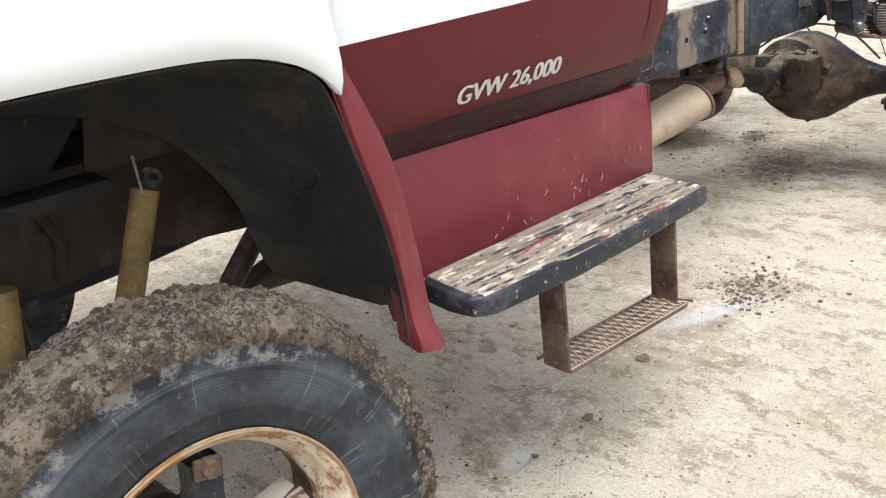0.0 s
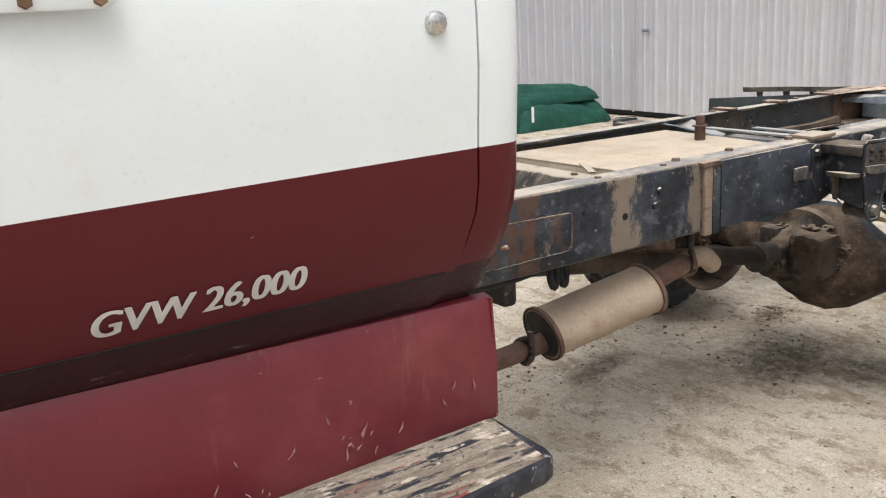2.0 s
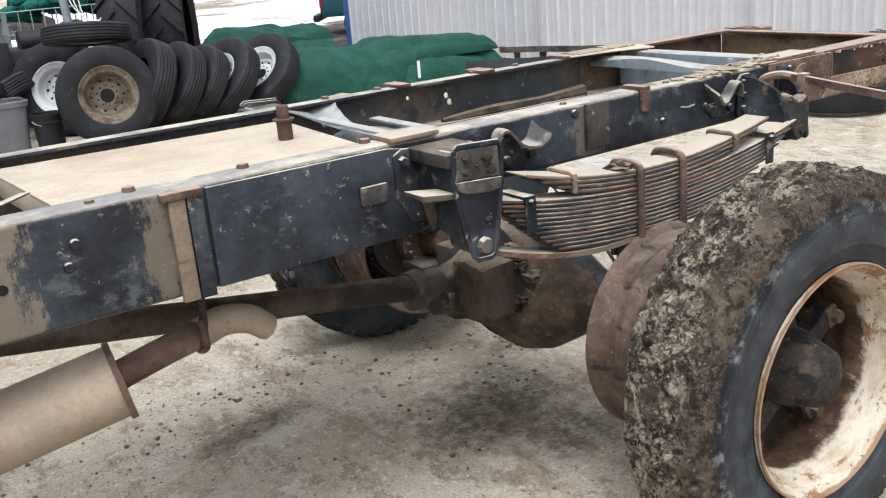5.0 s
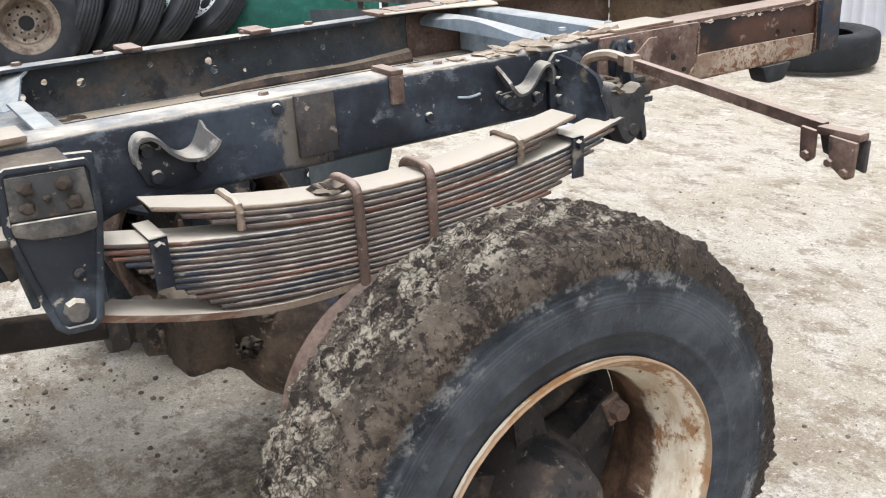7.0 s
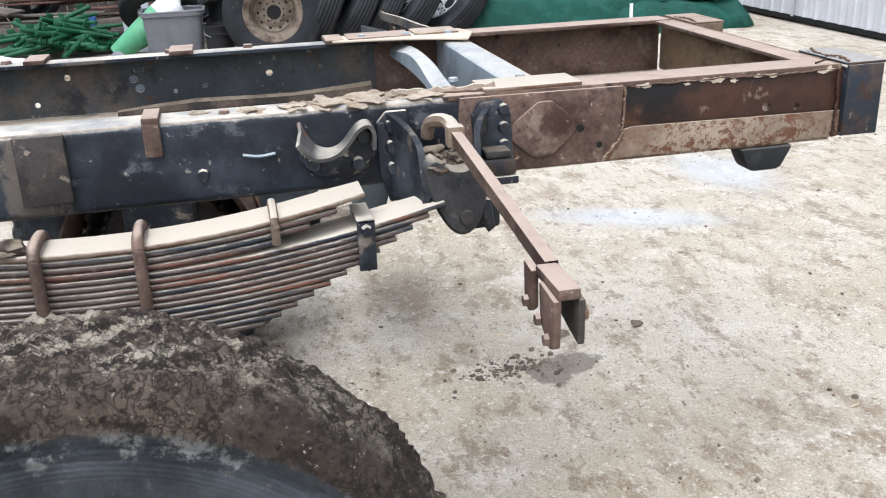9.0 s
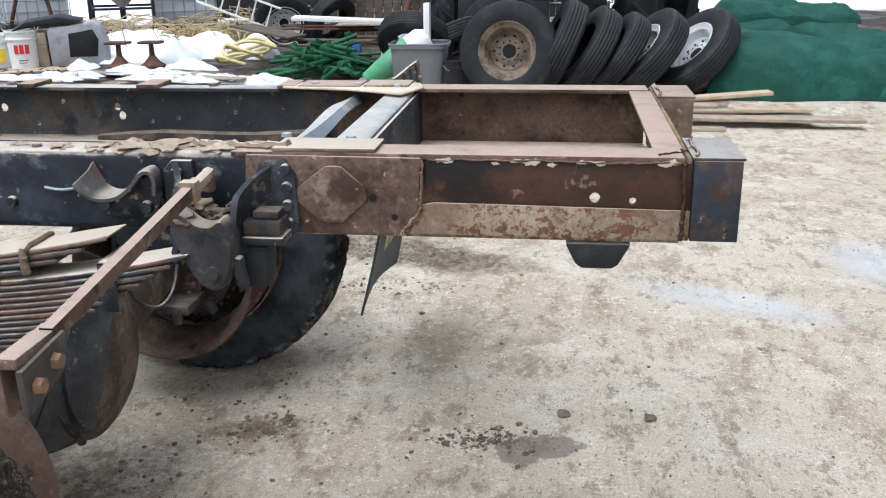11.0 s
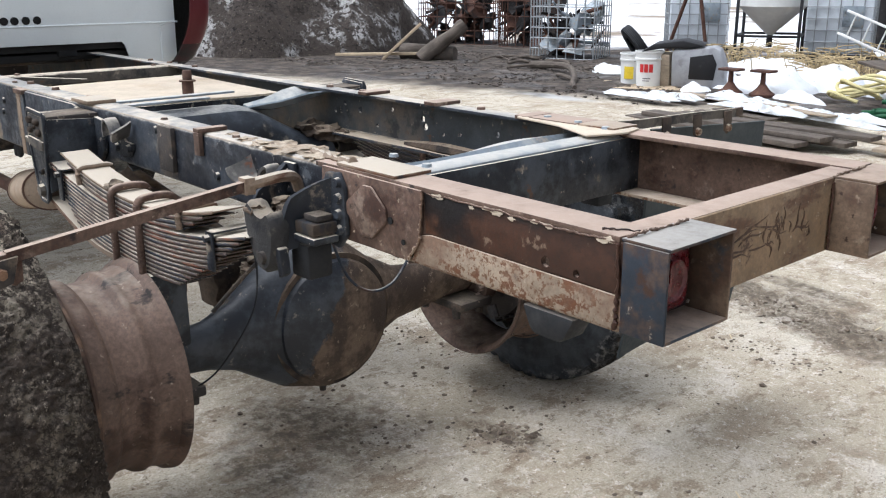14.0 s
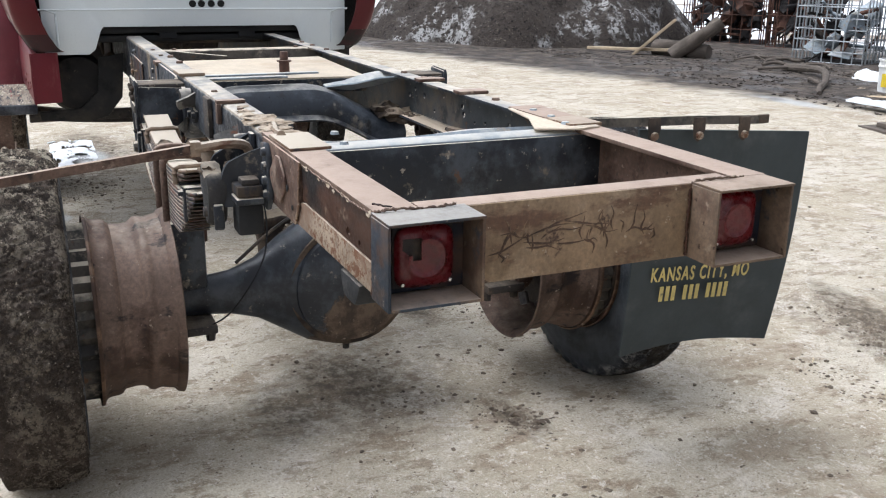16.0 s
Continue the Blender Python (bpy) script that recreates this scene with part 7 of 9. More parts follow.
# skirt below the door
rows = []
for x in np.linspace(1.16, 2.245, 13):
    yb = -0.990 + 0.046 * (x - 1.2)
    top = 1.10 - 0.038 * (x - 1.2)
    rows.append([(x, yb + 0.035, top + 0.004), (x, yb + 0.012, top), (x, yb + 0.004, top - 0.012), (x, yb, top - 0.08), (x, yb - 0.003, 0.93), (x, yb, 0.80), (x, yb + 0.006, 0.785)])
skirt = part("skirt_panel", thicken(loft(rows), 0.006), paint_skirt, truck, "faded red skirt panel, scuffed and scratched")
part("skirt_return", thicken(loft([[(2.242, -0.942, 1.06), (2.20, -0.80, 1.06)], [(2.242, -0.942, 0.79), (2.20, -0.80, 0.79)]]), 0.005), paint_skirt, skirt)

rnd = random.Random(33)
for k in range(24):
    x, z = rnd.uniform(1.45, 2.2), 0.80 + 0.11 * rnd.random() ** 2.4
    a, ln = rnd.uniform(0.6, 2.4), rnd.uniform(0.010, 0.034)
    pts = [(x + ln * t * math.cos(a) + 0.15 * ln * math.sin(3 * t + k), -0.990 + 0.046 * (x - 1.2) - 0.0045, z + ln * t * math.sin(a)) for t in (0, 0.35, 0.7, 1.0)]
    part("scuff", tube(pts, [0.0003, rnd.uniform(0.0012, 0.0034), 0.0014, 0.0003], 6, 3), scuff_pale, skirt, "pale curved scuff")

# running board
out = [(1.31, -0.965), (1.27, -1.0), (1.262, -1.10), (1.275, -1.175), (1.32, -1.205), (1.6, -1.215), (1.9, -1.198), (2.19, -1.168), (2.222, -1.155), (2.232, -1.12), (2.237, -0.93)]
board = part("running_board", slab(out, "z", 0.735, 0.788, 0.010), step_paint, truck, "black running board with worn paint")
for i in range(14):
    f = (i + 0.5) / 14
    rows = []
    for t in np.linspace(0, 1, 9):
        x = 1.30 + 0.90 * t
        y = (-0.985 + 0.04 * t) * (1 - f) + (-1.195 + 0.038 * t - 0.03 * math.sin(math.pi * t) * 0.6) * f
        rows.append([(x, y - 0.005, 0.7885), (x, y - 0.003, 0.7925), (x, y + 0.003, 0.7925), (x, y + 0.005, 0.7885)])
    part("tread_rib", loft(rows), step_tread, board, "worn ribbed tread, paint scuffed off")
part("tread_plate", slab([(1.30, -0.975), (1.285, -1.17), (1.6, -1.203), (2.2, -1.155), (2.225, -0.94)], "z", 0.7882, 0.7894, 0), step_tread, board)
for x, y in ((1.565, -1.0), (2.06, -0.97)):
    part("step_leg", box(x - 0.005, x + 0.005, y - 0.19, y - 0.10, 0.468, 0.735, 0.002), rust_brown, board, "rusty flat steel step leg")
rung = part("step_rung", box(1.565, 2.06, -1.195, -1.188, 0.468, 0.480, 0.001, None), rust_brown, board, "expanded metal foot rung")
for i in range(20):
    for d in (1, -1):
        x = 1.575 + 0.025 * i
        bm = tube([(x, -1.19 if d > 0 else -1.07, 0.474), (x + 0.045, -1.07 if d > 0 else -1.19, 0.474)], 0.0035, 5, 1)
        part("mesh_strand", bm, rust_brown, rung)
part("step_edge", box(1.565, 2.06, -1.075, -1.068, 0.468, 0.480, 0.001), rust_brown, board)

# fender: a crowned skin above the wheel arch
ARCH = [(-0.28, 0.95), (-0.22, 1.20), (-0.08, 1.36), (0.12, 1.435), (0.40, 1.447), (0.68, 1.444), (0.82, 1.430), (0.92, 1.398), (0.98, 1.358), (1.008, 1.322)]
arch = smooth_path([(x, 0, z) for x, z in ARCH], 5)
rows = []
for p in arch:
    u = ss(0.75, 1.05, p.x)
    y = -1.17 - 0.01 * math.sin(max(0, p.x))
    top = 1.78
    row = [(p.x, y + 0.03, p.z + 0.004), (p.x, y + 0.004, p.z), (p.x, y, p.z + 0.004), (p.x, y - 0.012, p.z + 0.03), (p.x, y - 0.016, p.z + 0.07)]
    for f in (0.3, 0.5, 0.7, 0.85, 1.0):
        z = p.z + 0.07 + (top - p.z - 0.07) * f
        inset = 0.045 * f + 0.26 * max(0, f - 0.55) ** 1.5
        yy = y - 0.016 + inset
        xx = p.x + (1.055 - p.x) * u * min(1, f * 2.2)
        yy = yy + ((side_y(1.07) - 0.004) - yy) * u * min(1, f * 1.8)
        row.append((xx, yy, z))
    row.append((p.x, -0.72, 1.80))
    row.append((p.x, 0.0, 1.82))
    rows.append(row)
fender = part("fender", thicken(loft(rows), 0.006), paint_white, truck, "white front fender with paint chips")
rows2 = [[(x, -y, z) for x, y, z in r] for r in rows]
part("fender", thicken(loft(rows2), 0.006), paint_white, truck, "white front fender")
part("grille_panel", box(-0.33, -0.28, -1.1, 1.1, 0.95, 1.78, 0.02), paint_white, truck)

# badge on the fender
skin = BVHTree.FromPolygons([v.co for v in fender.data.vertices], [tuple(p.vertices) for p in fender.data.polygons])
a = skin.ray_cast(Vector((0.815, -2, 1.655)), Vector((0, 1, 0)))[0]
b = skin.ray_cast(Vector((0.950, -2, 1.655)), Vector((0, 1, 0)))[0]
ex = (b - a).normalized()
top = skin.ray_cast(Vector((0.8825, -2, 1.70)), Vector((0, 1, 0)))[0]
ey = (top - (a + b) / 2).normalized()
ez = ex.cross(ey).normalized()
o = (a + b) / 2 + ez * 0.004
bmat = Matrix(((ex.x, ey.x, ez.x, o.x), (ex.y, ey.y, ez.y, o.y), (ex.z, ey.z, ez.z, o.z), (0, 0, 0, 1)))
badge = part("fender_badge", box(-0.073, 0.073, -0.044, 0.055, -0.004, 0.004, 0.001, None, bmat), liner_black, fender, "small framed two-panel badge")
part("badge_panel", box(-0.067, 0.001, -0.038, 0.049, 0.0042, 0.0052, 0, None, bmat), paint_letter, badge, "white badge panel")
part("badge_panel", box(0.007, 0.068, -0.038, 0.049, 0.0042, 0.0052, 0, None, bmat), paint_letter, badge)
part("emblem_shape", box(-0.052, -0.012, 0.004, 0.012, 0.0054, 0.0062, 0, box(-0.044, -0.026, -0.003, 0.019, 0.0056, 0.0064, 0, None, bmat), bmat), galvanised, badge, "plain grey cross shape")
part("emblem_shape", box(0.014, 0.060, -0.006, 0.030, 0.0054, 0.0064, 0.0004, None, bmat), flap_gold, badge, "gold plate shape")
for k in range(6):
    part("print_bar", box(-0.060 + 0.0085 * k, -0.0545 + 0.0085 * k, -0.027, -0.018, 0.0054, 0.006, 0, None, bmat), lightbox_steel, badge)

# red flare behind the arch
left = smooth_path([(1.004, 0, 1.335), (1.037, 0, 1.19), (1.078, 0, 1.03), (1.102, 0, 0.84), (1.106, 0, 0.72)], 5)
right = smooth_path([(1.030, 0, 1.40), (1.124, 0, 1.17), (1.160, 0, 0.95), (1.175, 0, 0.80), (1.192, 0, 0.708)], 5)
rows = []
for a, b in zip(left, right):
    foot = 0.018 * ss(0.80, 0.74, a.z)
    yo = -1.170 - foot
    rows.append([(a.x + 0.012, -1.09, a.z), (a.x, yo + 0.016, a.z), (a.x + 0.004, yo + 0.004, a.z), (a.x + 0.012, yo, a.z), (b.x - 0.03, yo + 0.002, b.z), (b.x - 0.008, yo + 0.012, b.z), (b.x, yo + 0.03, b.z), (b.x + 0.006, -1.06, b.z), (b.x + 0.006, -0.97, b.z)])
flare = part("fender_flare", thicken(loft(rows), 0.008), paint_skirt, truck, "red fender flare, chipped at its edge")
part("flare_edge", tube([(a.x - 0.001, -1.165 + 0.012, a.z) for a in left[::4]], 0.0018, 6, 3), paint_skirt, flare, "chipped pale edge")
part("flare_gap", tube([(1.025, -1.10, 1.405), (1.045, -1.085, 1.397), (1.06, -1.08, 1.390)], 0.008, 8), dark_gap, flare)

# wheel well
outer = smooth_path([(x, -1.155, z) for x, z in ((-0.08, 1.37), (0.12, 1.43), (0.40, 1.442), (0.68, 1.44), (0.82, 1.425), (0.92, 1.393), (0.985, 1.345), (1.035, 1.19), (1.078, 1.03), (1.10, 0.86), (1.104, 0.735))], 3)
inner = smooth_path([(x, -0.72, z) for x, z in ((-0.08, 1.33), (0.12, 1.38), (0.40, 1.37), (0.60, 1.34), (0.72, 1.29), (0.82, 1.235), (0.90, 1.15), (0.97, 1.03), (1.02, 0.85), (1.12, 0.77), (1.33, 0.63))], 3)
rows = []
for a, b in zip(outer, inner):
    rows.append([a + (b - a) * t + Vector((0.03, 0, 0.03)) * math.sin(math.pi * t) for t in np.linspace(0, 1, 7)])
part("wheel_well_liner", thicken(loft(rows), 0.005), liner_black, truck, "black dusty wheel well liner")
part("inner_panel", slab([(-0.3, 1.12), (0.55, 1.13), (0.70, 1.30), (0.75, 1.42), (-0.3, 1.42)], "y", -0.60, -0.59, 0.003), liner_black, truck, "dark inner wing panel")
part("inner_panel", slab([(0.68, 1.16), (0.94, 1.16), (0.80, 1.30), (0.72, 1.33)], "y", -0.58, -0.57, 0.003), frame_brown, truck)
part("frame_side_plate", slab([(-0.3, 0.88), (0.62, 0.88), (0.80, 0.90), (1.2, 0.86), (1.2, 1.10), (0.86, 1.20), (0.72, 1.16), (-0.3, 1.16)], "y", -0.446, -0.434, 0.003), frame_brown, truck, "brown dirt-stained frame side")
part("brace_rib", tube([(0.55, -0.45, 1.13), (0.60, -0.46, 1.05), (0.62, -0.46, 0.98), (0.60, -0.45, 0.90)], 0.014, 8), frame_brown, truck)
part("brace", box(-0.3, 0.70, -0.70, -0.58, 1.13, 1.17, 0.01), liner_black, truck, "dark brace in the wheel well")
part("cowl", box(-0.25, 1.03, -0.55, 0.55, 1.25, 1.70, 0.05), cab_dark, truck)
# tank and steps seen behind the front wheel
part("fuel_tank", lathe([(1.35, 0.0), (1.35, 0.15), (1.38, 0.17), (1.92, 0.17), (1.95, 0.15), (1.95, 0.0)], 30, "x", (0, -0.70, 0.86)), liner_black, truck, "round dark tank behind the step")
part("tank_bracket", slab([(-0.579, 1.01), (-0.438, 1.028), (-0.465, 0.776), (-0.553, 0.669), (-0.661, 0.641), (-0.915, 0.66), (-0.922, 0.708), (-0.695, 0.721), (-0.597, 0.815)], "x", 1.965, 1.985, 0.004), liner_black, truck, "black curved tank bracket plate")
part("under_beam", box(1.60, 1.66, -0.98, -0.30, 0.60, 0.66, 0.008), iron_dark, truck, "dark beam under the cab")

# ---- mud flap on the far side ----
flap = part("mud_flap", thicken(loft([[tuple(Vector((5.575, 0.62, 1.105)).lerp(Vector((5.535, 1.30, 1.053)), u) * (1 - v) + Vector((5.425, 0.715, 0.325)).lerp(Vector((5.438, 1.312, 0.303)), u) * v + Vector((0.022 * math.sin(math.pi * v) - 0.02 * v * v * math.sin(math.pi * u), 0, 0.02 * v * v * math.sin(math.pi * u)))) for v in np.linspace(0, 1, 10)] for u in np.linspace(0, 1, 8)]), 0.008), flap_rubber, truck, "dark rubber mud flap with gold print")
bm = loft([[(x - 0.004, y, z - 0.013), (x - 0.004, y, z + 0.013), (x + 0.004, y, z + 0.013), (x + 0.004, y, z - 0.013)] for x, y, z in ((5.60, 0.435, 1.138), (5.595, 0.55, 1.132), (5.585, 0.80, 1.124), (5.572, 1.07, 1.110))], closed=True)
part("flap_bar", bm, member_dusty, flap, "flat steel flap hanger bar")
for y, x, z in ((0.652, 5.600, 1.120), (0.815, 5.594, 1.112), (0.987, 5.588, 1.104)):
    out = [(y - 0.020, z + 0.020), (y + 0.020, z + 0.020), (y + 0.022, z - 0.012), (y + 0.016, z - 0.040), (y, z - 0.052), (y - 0.016, z - 0.040), (y - 0.020, z - 0.012)]
    part("flap_clip", slab(out, "x", x - 0.004, x + 0.002, 0.002), shaft_dark, flap, "dark folded clip")
    part("flap_bolt", bolt_head((x + 0.002, y, z - 0.032), "x+", 0.013, 0.009, sides=8), rust_flaky, flap, "rusty flap bolt")
part("flap_clip", box(5.565, 5.578, 1.05, 1.09, 1.098, 1.125, 0.003), shaft_dark, flap)


def flap_point(u, v):
    p = Vector((5.575, 0.62, 1.105)).lerp(Vector((5.535, 1.30, 1.053)), u) * (1 - v) + Vector((5.425, 0.715, 0.325)).lerp(Vector((5.438, 1.312, 0.303)), u) * v
    return p + Vector((0.022 * math.sin(math.pi * v) - 0.02 * v * v * math.sin(math.pi * u) + 0.012, 0, 0.02 * v * v * math.sin(math.pi * u)))


o, ex, ey = flap_point(0.20, 0.74), (flap_point(0.9, 0.74) - flap_point(0.2, 0.74)).normalized(), (flap_point(0.2, 0.46) - flap_point(0.2, 0.74)).normalized()
ez = ex.cross(ey).normalized()
fm = Matrix(((ex.x, ey.x, ez.x, o.x), (ex.y, ey.y, ez.y, o.y), (ex.z, ey.z, ez.z, o.z), (0, 0, 0, 1)))
letters("KANSAS CITY, MO", 0.072, flap_gold, flap, fm @ Matrix.Translation((-0.055, 0.078, 0.004)), "lettering", "faded gold lettering", bold=0.0012, xs=0.55, space=1.22)
xx = -0.012
for grp in (3, 3, 4):
    for k in range(grp):
        part("print_bar", box(xx, xx + 0.014, 0.0, 0.056, 0.002, 0.0035, 0, None, fm), flap_gold, flap)
        xx += 0.0235
    xx += 0.022

# ---------------------------------------------------------------- yard materials
steel_panel = weathered("pale_grey_wall_steel", (0.56, 0.56, 0.585), [((0.50, 0.49, 0.50), 0.8, 0.5, 0.8), ((0.45, 0.42, 0.38), 12, 0.70, 0.82)], rough=0.5, grain=0.03, bumps=((3, 0.05, 0.01),))
blue_trim = weathered("blue_trim_steel", (0.05, 0.13, 0.33), rough=0.5, grain=0.08)
tarp_green = weathered("green_canvas_tarp", (0.009, 0.066, 0.047), [((0.018, 0.104, 0.077), 2.5, 0.48, 0.68), ((0.07, 0.13, 0.105), 7, 0.64, 0.78), ((0.005, 0.040, 0.031), 3, 0.56, 0.68)], rough=0.7, grain=0.15, bumps=((30, 0.3, 0.004), (5, 0.8, 0.05)))
green_paint = weathered("dark_green_paint", (0.012, 0.080, 0.032), [((0.05, 0.045, 0.03), 9, 0.58, 0.70), ((0.03, 0.16, 0.07), 6, 0.55, 0.7)], rough=0.55, grain=0.15)
green_pale = weathered("pale_green_plastic", (0.10, 0.33, 0.17), [((0.20, 0.35, 0.22), 4, 0.5, 0.8)], rough=0.5)
net_green = weathered("green_net", (0.012, 0.13, 0.10), [((0.005, 0.05, 0.04), 30, 0.5, 0.6)], rough=0.85, bumps=((40, 0.6, 0.01),))
bin_grey = weathered("grey_plastic", (0.17, 0.172, 0.185), [((0.22, 0.22, 0.23), 4, 0.5, 0.8)], rough=0.5, grain=0.08)
panel_grey = weathered("pale_grey_moulding", (0.36, 0.37, 0.39), [((0.26, 0.26, 0.27), 5, 0.5, 0.7)], rough=0.5, grain=0.08)
black_plastic = weathered("black_plastic", (0.018, 0.018, 0.02), [((0.05, 0.05, 0.05), 6, 0.55, 0.8)], rough=0.5, grain=0.1)
white_plastic = weathered("white_plastic", (0.74, 0.74, 0.72), [((0.55, 0.52, 0.46), 5, 0.6, 0.8)], rough=0.45, grain=0.05)
label_yellow = weathered("yellow_label", (0.75, 0.55, 0.04), rough=0.5)
label_red = weathered("red_print", (0.55, 0.03, 0.03), rough=0.5)
tank_plastic = weathered("cloudy_tank_plastic", (0.62, 0.66, 0.70), [((0.50, 0.55, 0.60), 2, 0.5, 0.8)], rough=0.4, grain=0.05)
wood_grey = weathered("weathered_board", (0.33, 0.27, 0.20), [((0.46, 0.39, 0.30), 3, 0.5, 0.75, (0.4, 6, 6)), ((0.16, 0.125, 0.095), 6, 0.58, 0.72, (0.3, 8, 8))], rough=0.85, grain=0.2, bumps=((30, 0.4, 0.003),))
wood_tan = weathered("tan_board", (0.48, 0.38, 0.26), [((0.36, 0.27, 0.18), 4, 0.5, 0.75, (0.4, 6, 6))], rough=0.85, grain=0.15, bumps=((30, 0.3, 0.003),))
wood_dark = weathered("old_dark_wood", (0.10, 0.082, 0.068), [((0.19, 0.16, 0.13), 5, 0.5, 0.75, (0.5, 4, 4))], rough=0.9, grain=0.2, bumps=((20, 0.4, 0.006),))
snow_mat = weathered("old_snow", (0.76, 0.78, 0.80), [((0.60, 0.58, 0.55), 4, 0.58, 0.74), ((0.30, 0.26, 0.22), 16, 0.66, 0.72)], rough=0.6, grain=0.04, bumps=((12, 0.4, 0.02),))
sheet_white = weathered("grey_white_plastic_sheet", (0.62, 0.65, 0.67), [((0.42, 0.42, 0.41), 5, 0.52, 0.66), ((0.74, 0.76, 0.78), 3, 0.55, 0.7), ((0.12, 0.11, 0.10), 9, 0.62, 0.70)], rough=0.4, grain=0.08, bumps=((9, 0.5, 0.02),))
heap_mat = weathered("black_earth_with_snow", (0.045, 0.036, 0.030), [((0.085, 0.066, 0.052), 2, 0.5, 0.75), ((0.40, 0.39, 0.38), 0.8, 0.49, 0.60), ((0.055, 0.044, 0.037), 3.0, 0.46, 0.54), ((0.060, 0.048, 0.040), 9, 0.50, 0.56), ((0.016, 0.013, 0.012), 16, 0.55, 0.61), ((0.15, 0.125, 0.10), 26, 0.60, 0.66)], rough=0.95, grain=0.3, bumps=((6, 0.9, 0.08), (25, 0.9, 0.03)))
hose_yellow = weathered("yellow_hose", (0.60, 0.53, 0.27), rough=0.6)
straw_pile_mat = weathered("dry_straw", (0.47, 0.37, 0.21), [((0.30, 0.22, 0.12), 14, 0.5, 0.7)], rough=0.95, grain=0.25, bumps=((40, 0.8, 0.01),))
scrap_rust = weathered("scrap_rust", (0.10, 0.05, 0.035), [((0.035, 0.028, 0.026), 4, 0.5, 0.7), ((0.19, 0.10, 0.06), 7, 0.6, 0.75)], rough=0.85, grain=0.3)
scrap_black = weathered("burnt_scrap", (0.025, 0.023, 0.023), [((0.08, 0.065, 0.055), 6, 0.55, 0.7)], rough=0.9, grain=0.3, bumps=((15, 0.6, 0.02),))
cage_steel = weathered("grey_cage_bar", (0.34, 0.36, 0.37), [((0.20, 0.13, 0.09), 8, 0.6, 0.72)], rough=0.5, metal=0.4)
wheel_white = weathered("white_disc_wheel", (0.62, 0.63, 0.63), [((0.35, 0.30, 0.25), 6, 0.6, 0.75)], rough=0.45)
wheel_tan = weathered("dusty_disc_wheel", (0.17, 0.135, 0.10), [((0.075, 0.052, 0.038), 7, 0.48, 0.62), ((0.30, 0.255, 0.20), 12, 0.60, 0.72)], rough=0.75, grain=0.2)
old_tyre_mat = weathered("old_black_tyre", (0.013, 0.014, 0.016), [((0.032, 0.033, 0.035), 5, 0.50, 0.70), ((0.08, 0.078, 0.074), 11, 0.64, 0.74), ((0.26, 0.25, 0.23), 30, 0.70, 0.76)], rough=0.7, grain=0.25, bumps=((40, 0.35, 0.004),), dust=((0.062, 0.061, 0.058), 0.7, 1.3))
truck_teal = weathered("dark_teal_paint", (0.02, 0.085, 0.11), rough=0.35, spec=0.5)

# ---------------------------------------------------------------- shed
SX, SY = 11.6, 13.3


def build_shed():
    shed = holder("shed", "long shed clad in pale grey ribbed steel with blue corner trim", "shed", at=(SX, 0, -0.1))
    w, n = 0.92, 28

    def panel(y1):
        rows = []
        for i in range(4):
            y = y1 - 0.23 * i
            rows += [(0.0, y), (-0.004, y - 0.014), (-0.022, y - 0.022), (-0.022, y - 0.048), (-0.004, y - 0.056), (0.0, y - 0.066), (0.0, y - 0.14), (-0.005, y - 0.15), (0.0, y - 0.16)]
        rows.append((0.0, y1 - w))
        return loft([[(x, y, 0.06), (x, y, 4.3)] for x, y in rows])
    first = part("wall_panel", panel(SY), steel_panel, shed)
    for i in range(1, n):
        o = first.copy()
        scene.collection.objects.link(o)
        o.location.y = -w * i
    part("wall_core", box(0.03, 0.15, SY - w * n, SY, 0.0, 4.3, 0), steel_panel, shed)
    part("corner_trim", box(-0.05, 0.07, SY - 0.02, SY + 0.12, 0.0, 4.35, 0.01), blue_trim, shed, "blue corner trim")
    part("side_wall", box(0.08, 9.0, SY + 0.0, SY + 0.1, 0.0, 4.3, 0.01), steel_panel, shed)
    part("side_wall", box(0.15, 9.0, SY - w * n, SY - w * n + 0.1, 0.0, 4.3, 0.01), steel_panel, shed)
    part("back_wall", box(8.9, 9.0, SY - w * n + 0.1, SY, 0.0, 4.3, 0.01), steel_panel, shed)
    part("roof", slab([(-0.3, 4.30), (4.5, 5.2), (9.3, 4.30), (9.3, 4.36), (4.5, 5.27), (-0.3, 4.36)], "y", SY - w * n - 0.2, SY + 0.3, 0), blue_trim, shed)
    part("base_gap", box(-0.01, 0.028, SY - w * n, SY, 0.0, 0.058, 0), dark_gap, shed, "dark gap under the cladding")
    for y in (7.94, 4.40):
        d = part("door_edge", box(-0.045, -0.026, y - 0.02, y + 0.02, 0.05, 4.2, 0.004), steel_panel, shed, "edge of a sliding door")
    part("door_handle", box(-0.07, -0.046, 7.60, 7.74, 1.24, 1.29, 0.005), galvanised, shed, "small steel door handle")
    return shed


build_shed()

# ---------------------------------------------------------------- tyres by the shed


def disc(hole, r=0.27):
    """A dished steel wheel: rim lip, sloping well, and a bolting plate deep inside."""
    return lathe([(0.030, 0.066), (0.022, 0.080), (0.022, 0.125), (0.036, 0.150), (0.030, 0.170), (0.010, 0.186), (0.014, 0.205), (-0.030, 0.222), (-0.075, 0.240), (-0.085, 0.262), (-0.100, 0.285), (-0.108, 0.290), (-0.110, 0.300), (-0.090, 0.305), (-0.070, 0.268), (0.02, 0.225), (0.05, 0.17), (0.05, 0.066)], 44, "y")


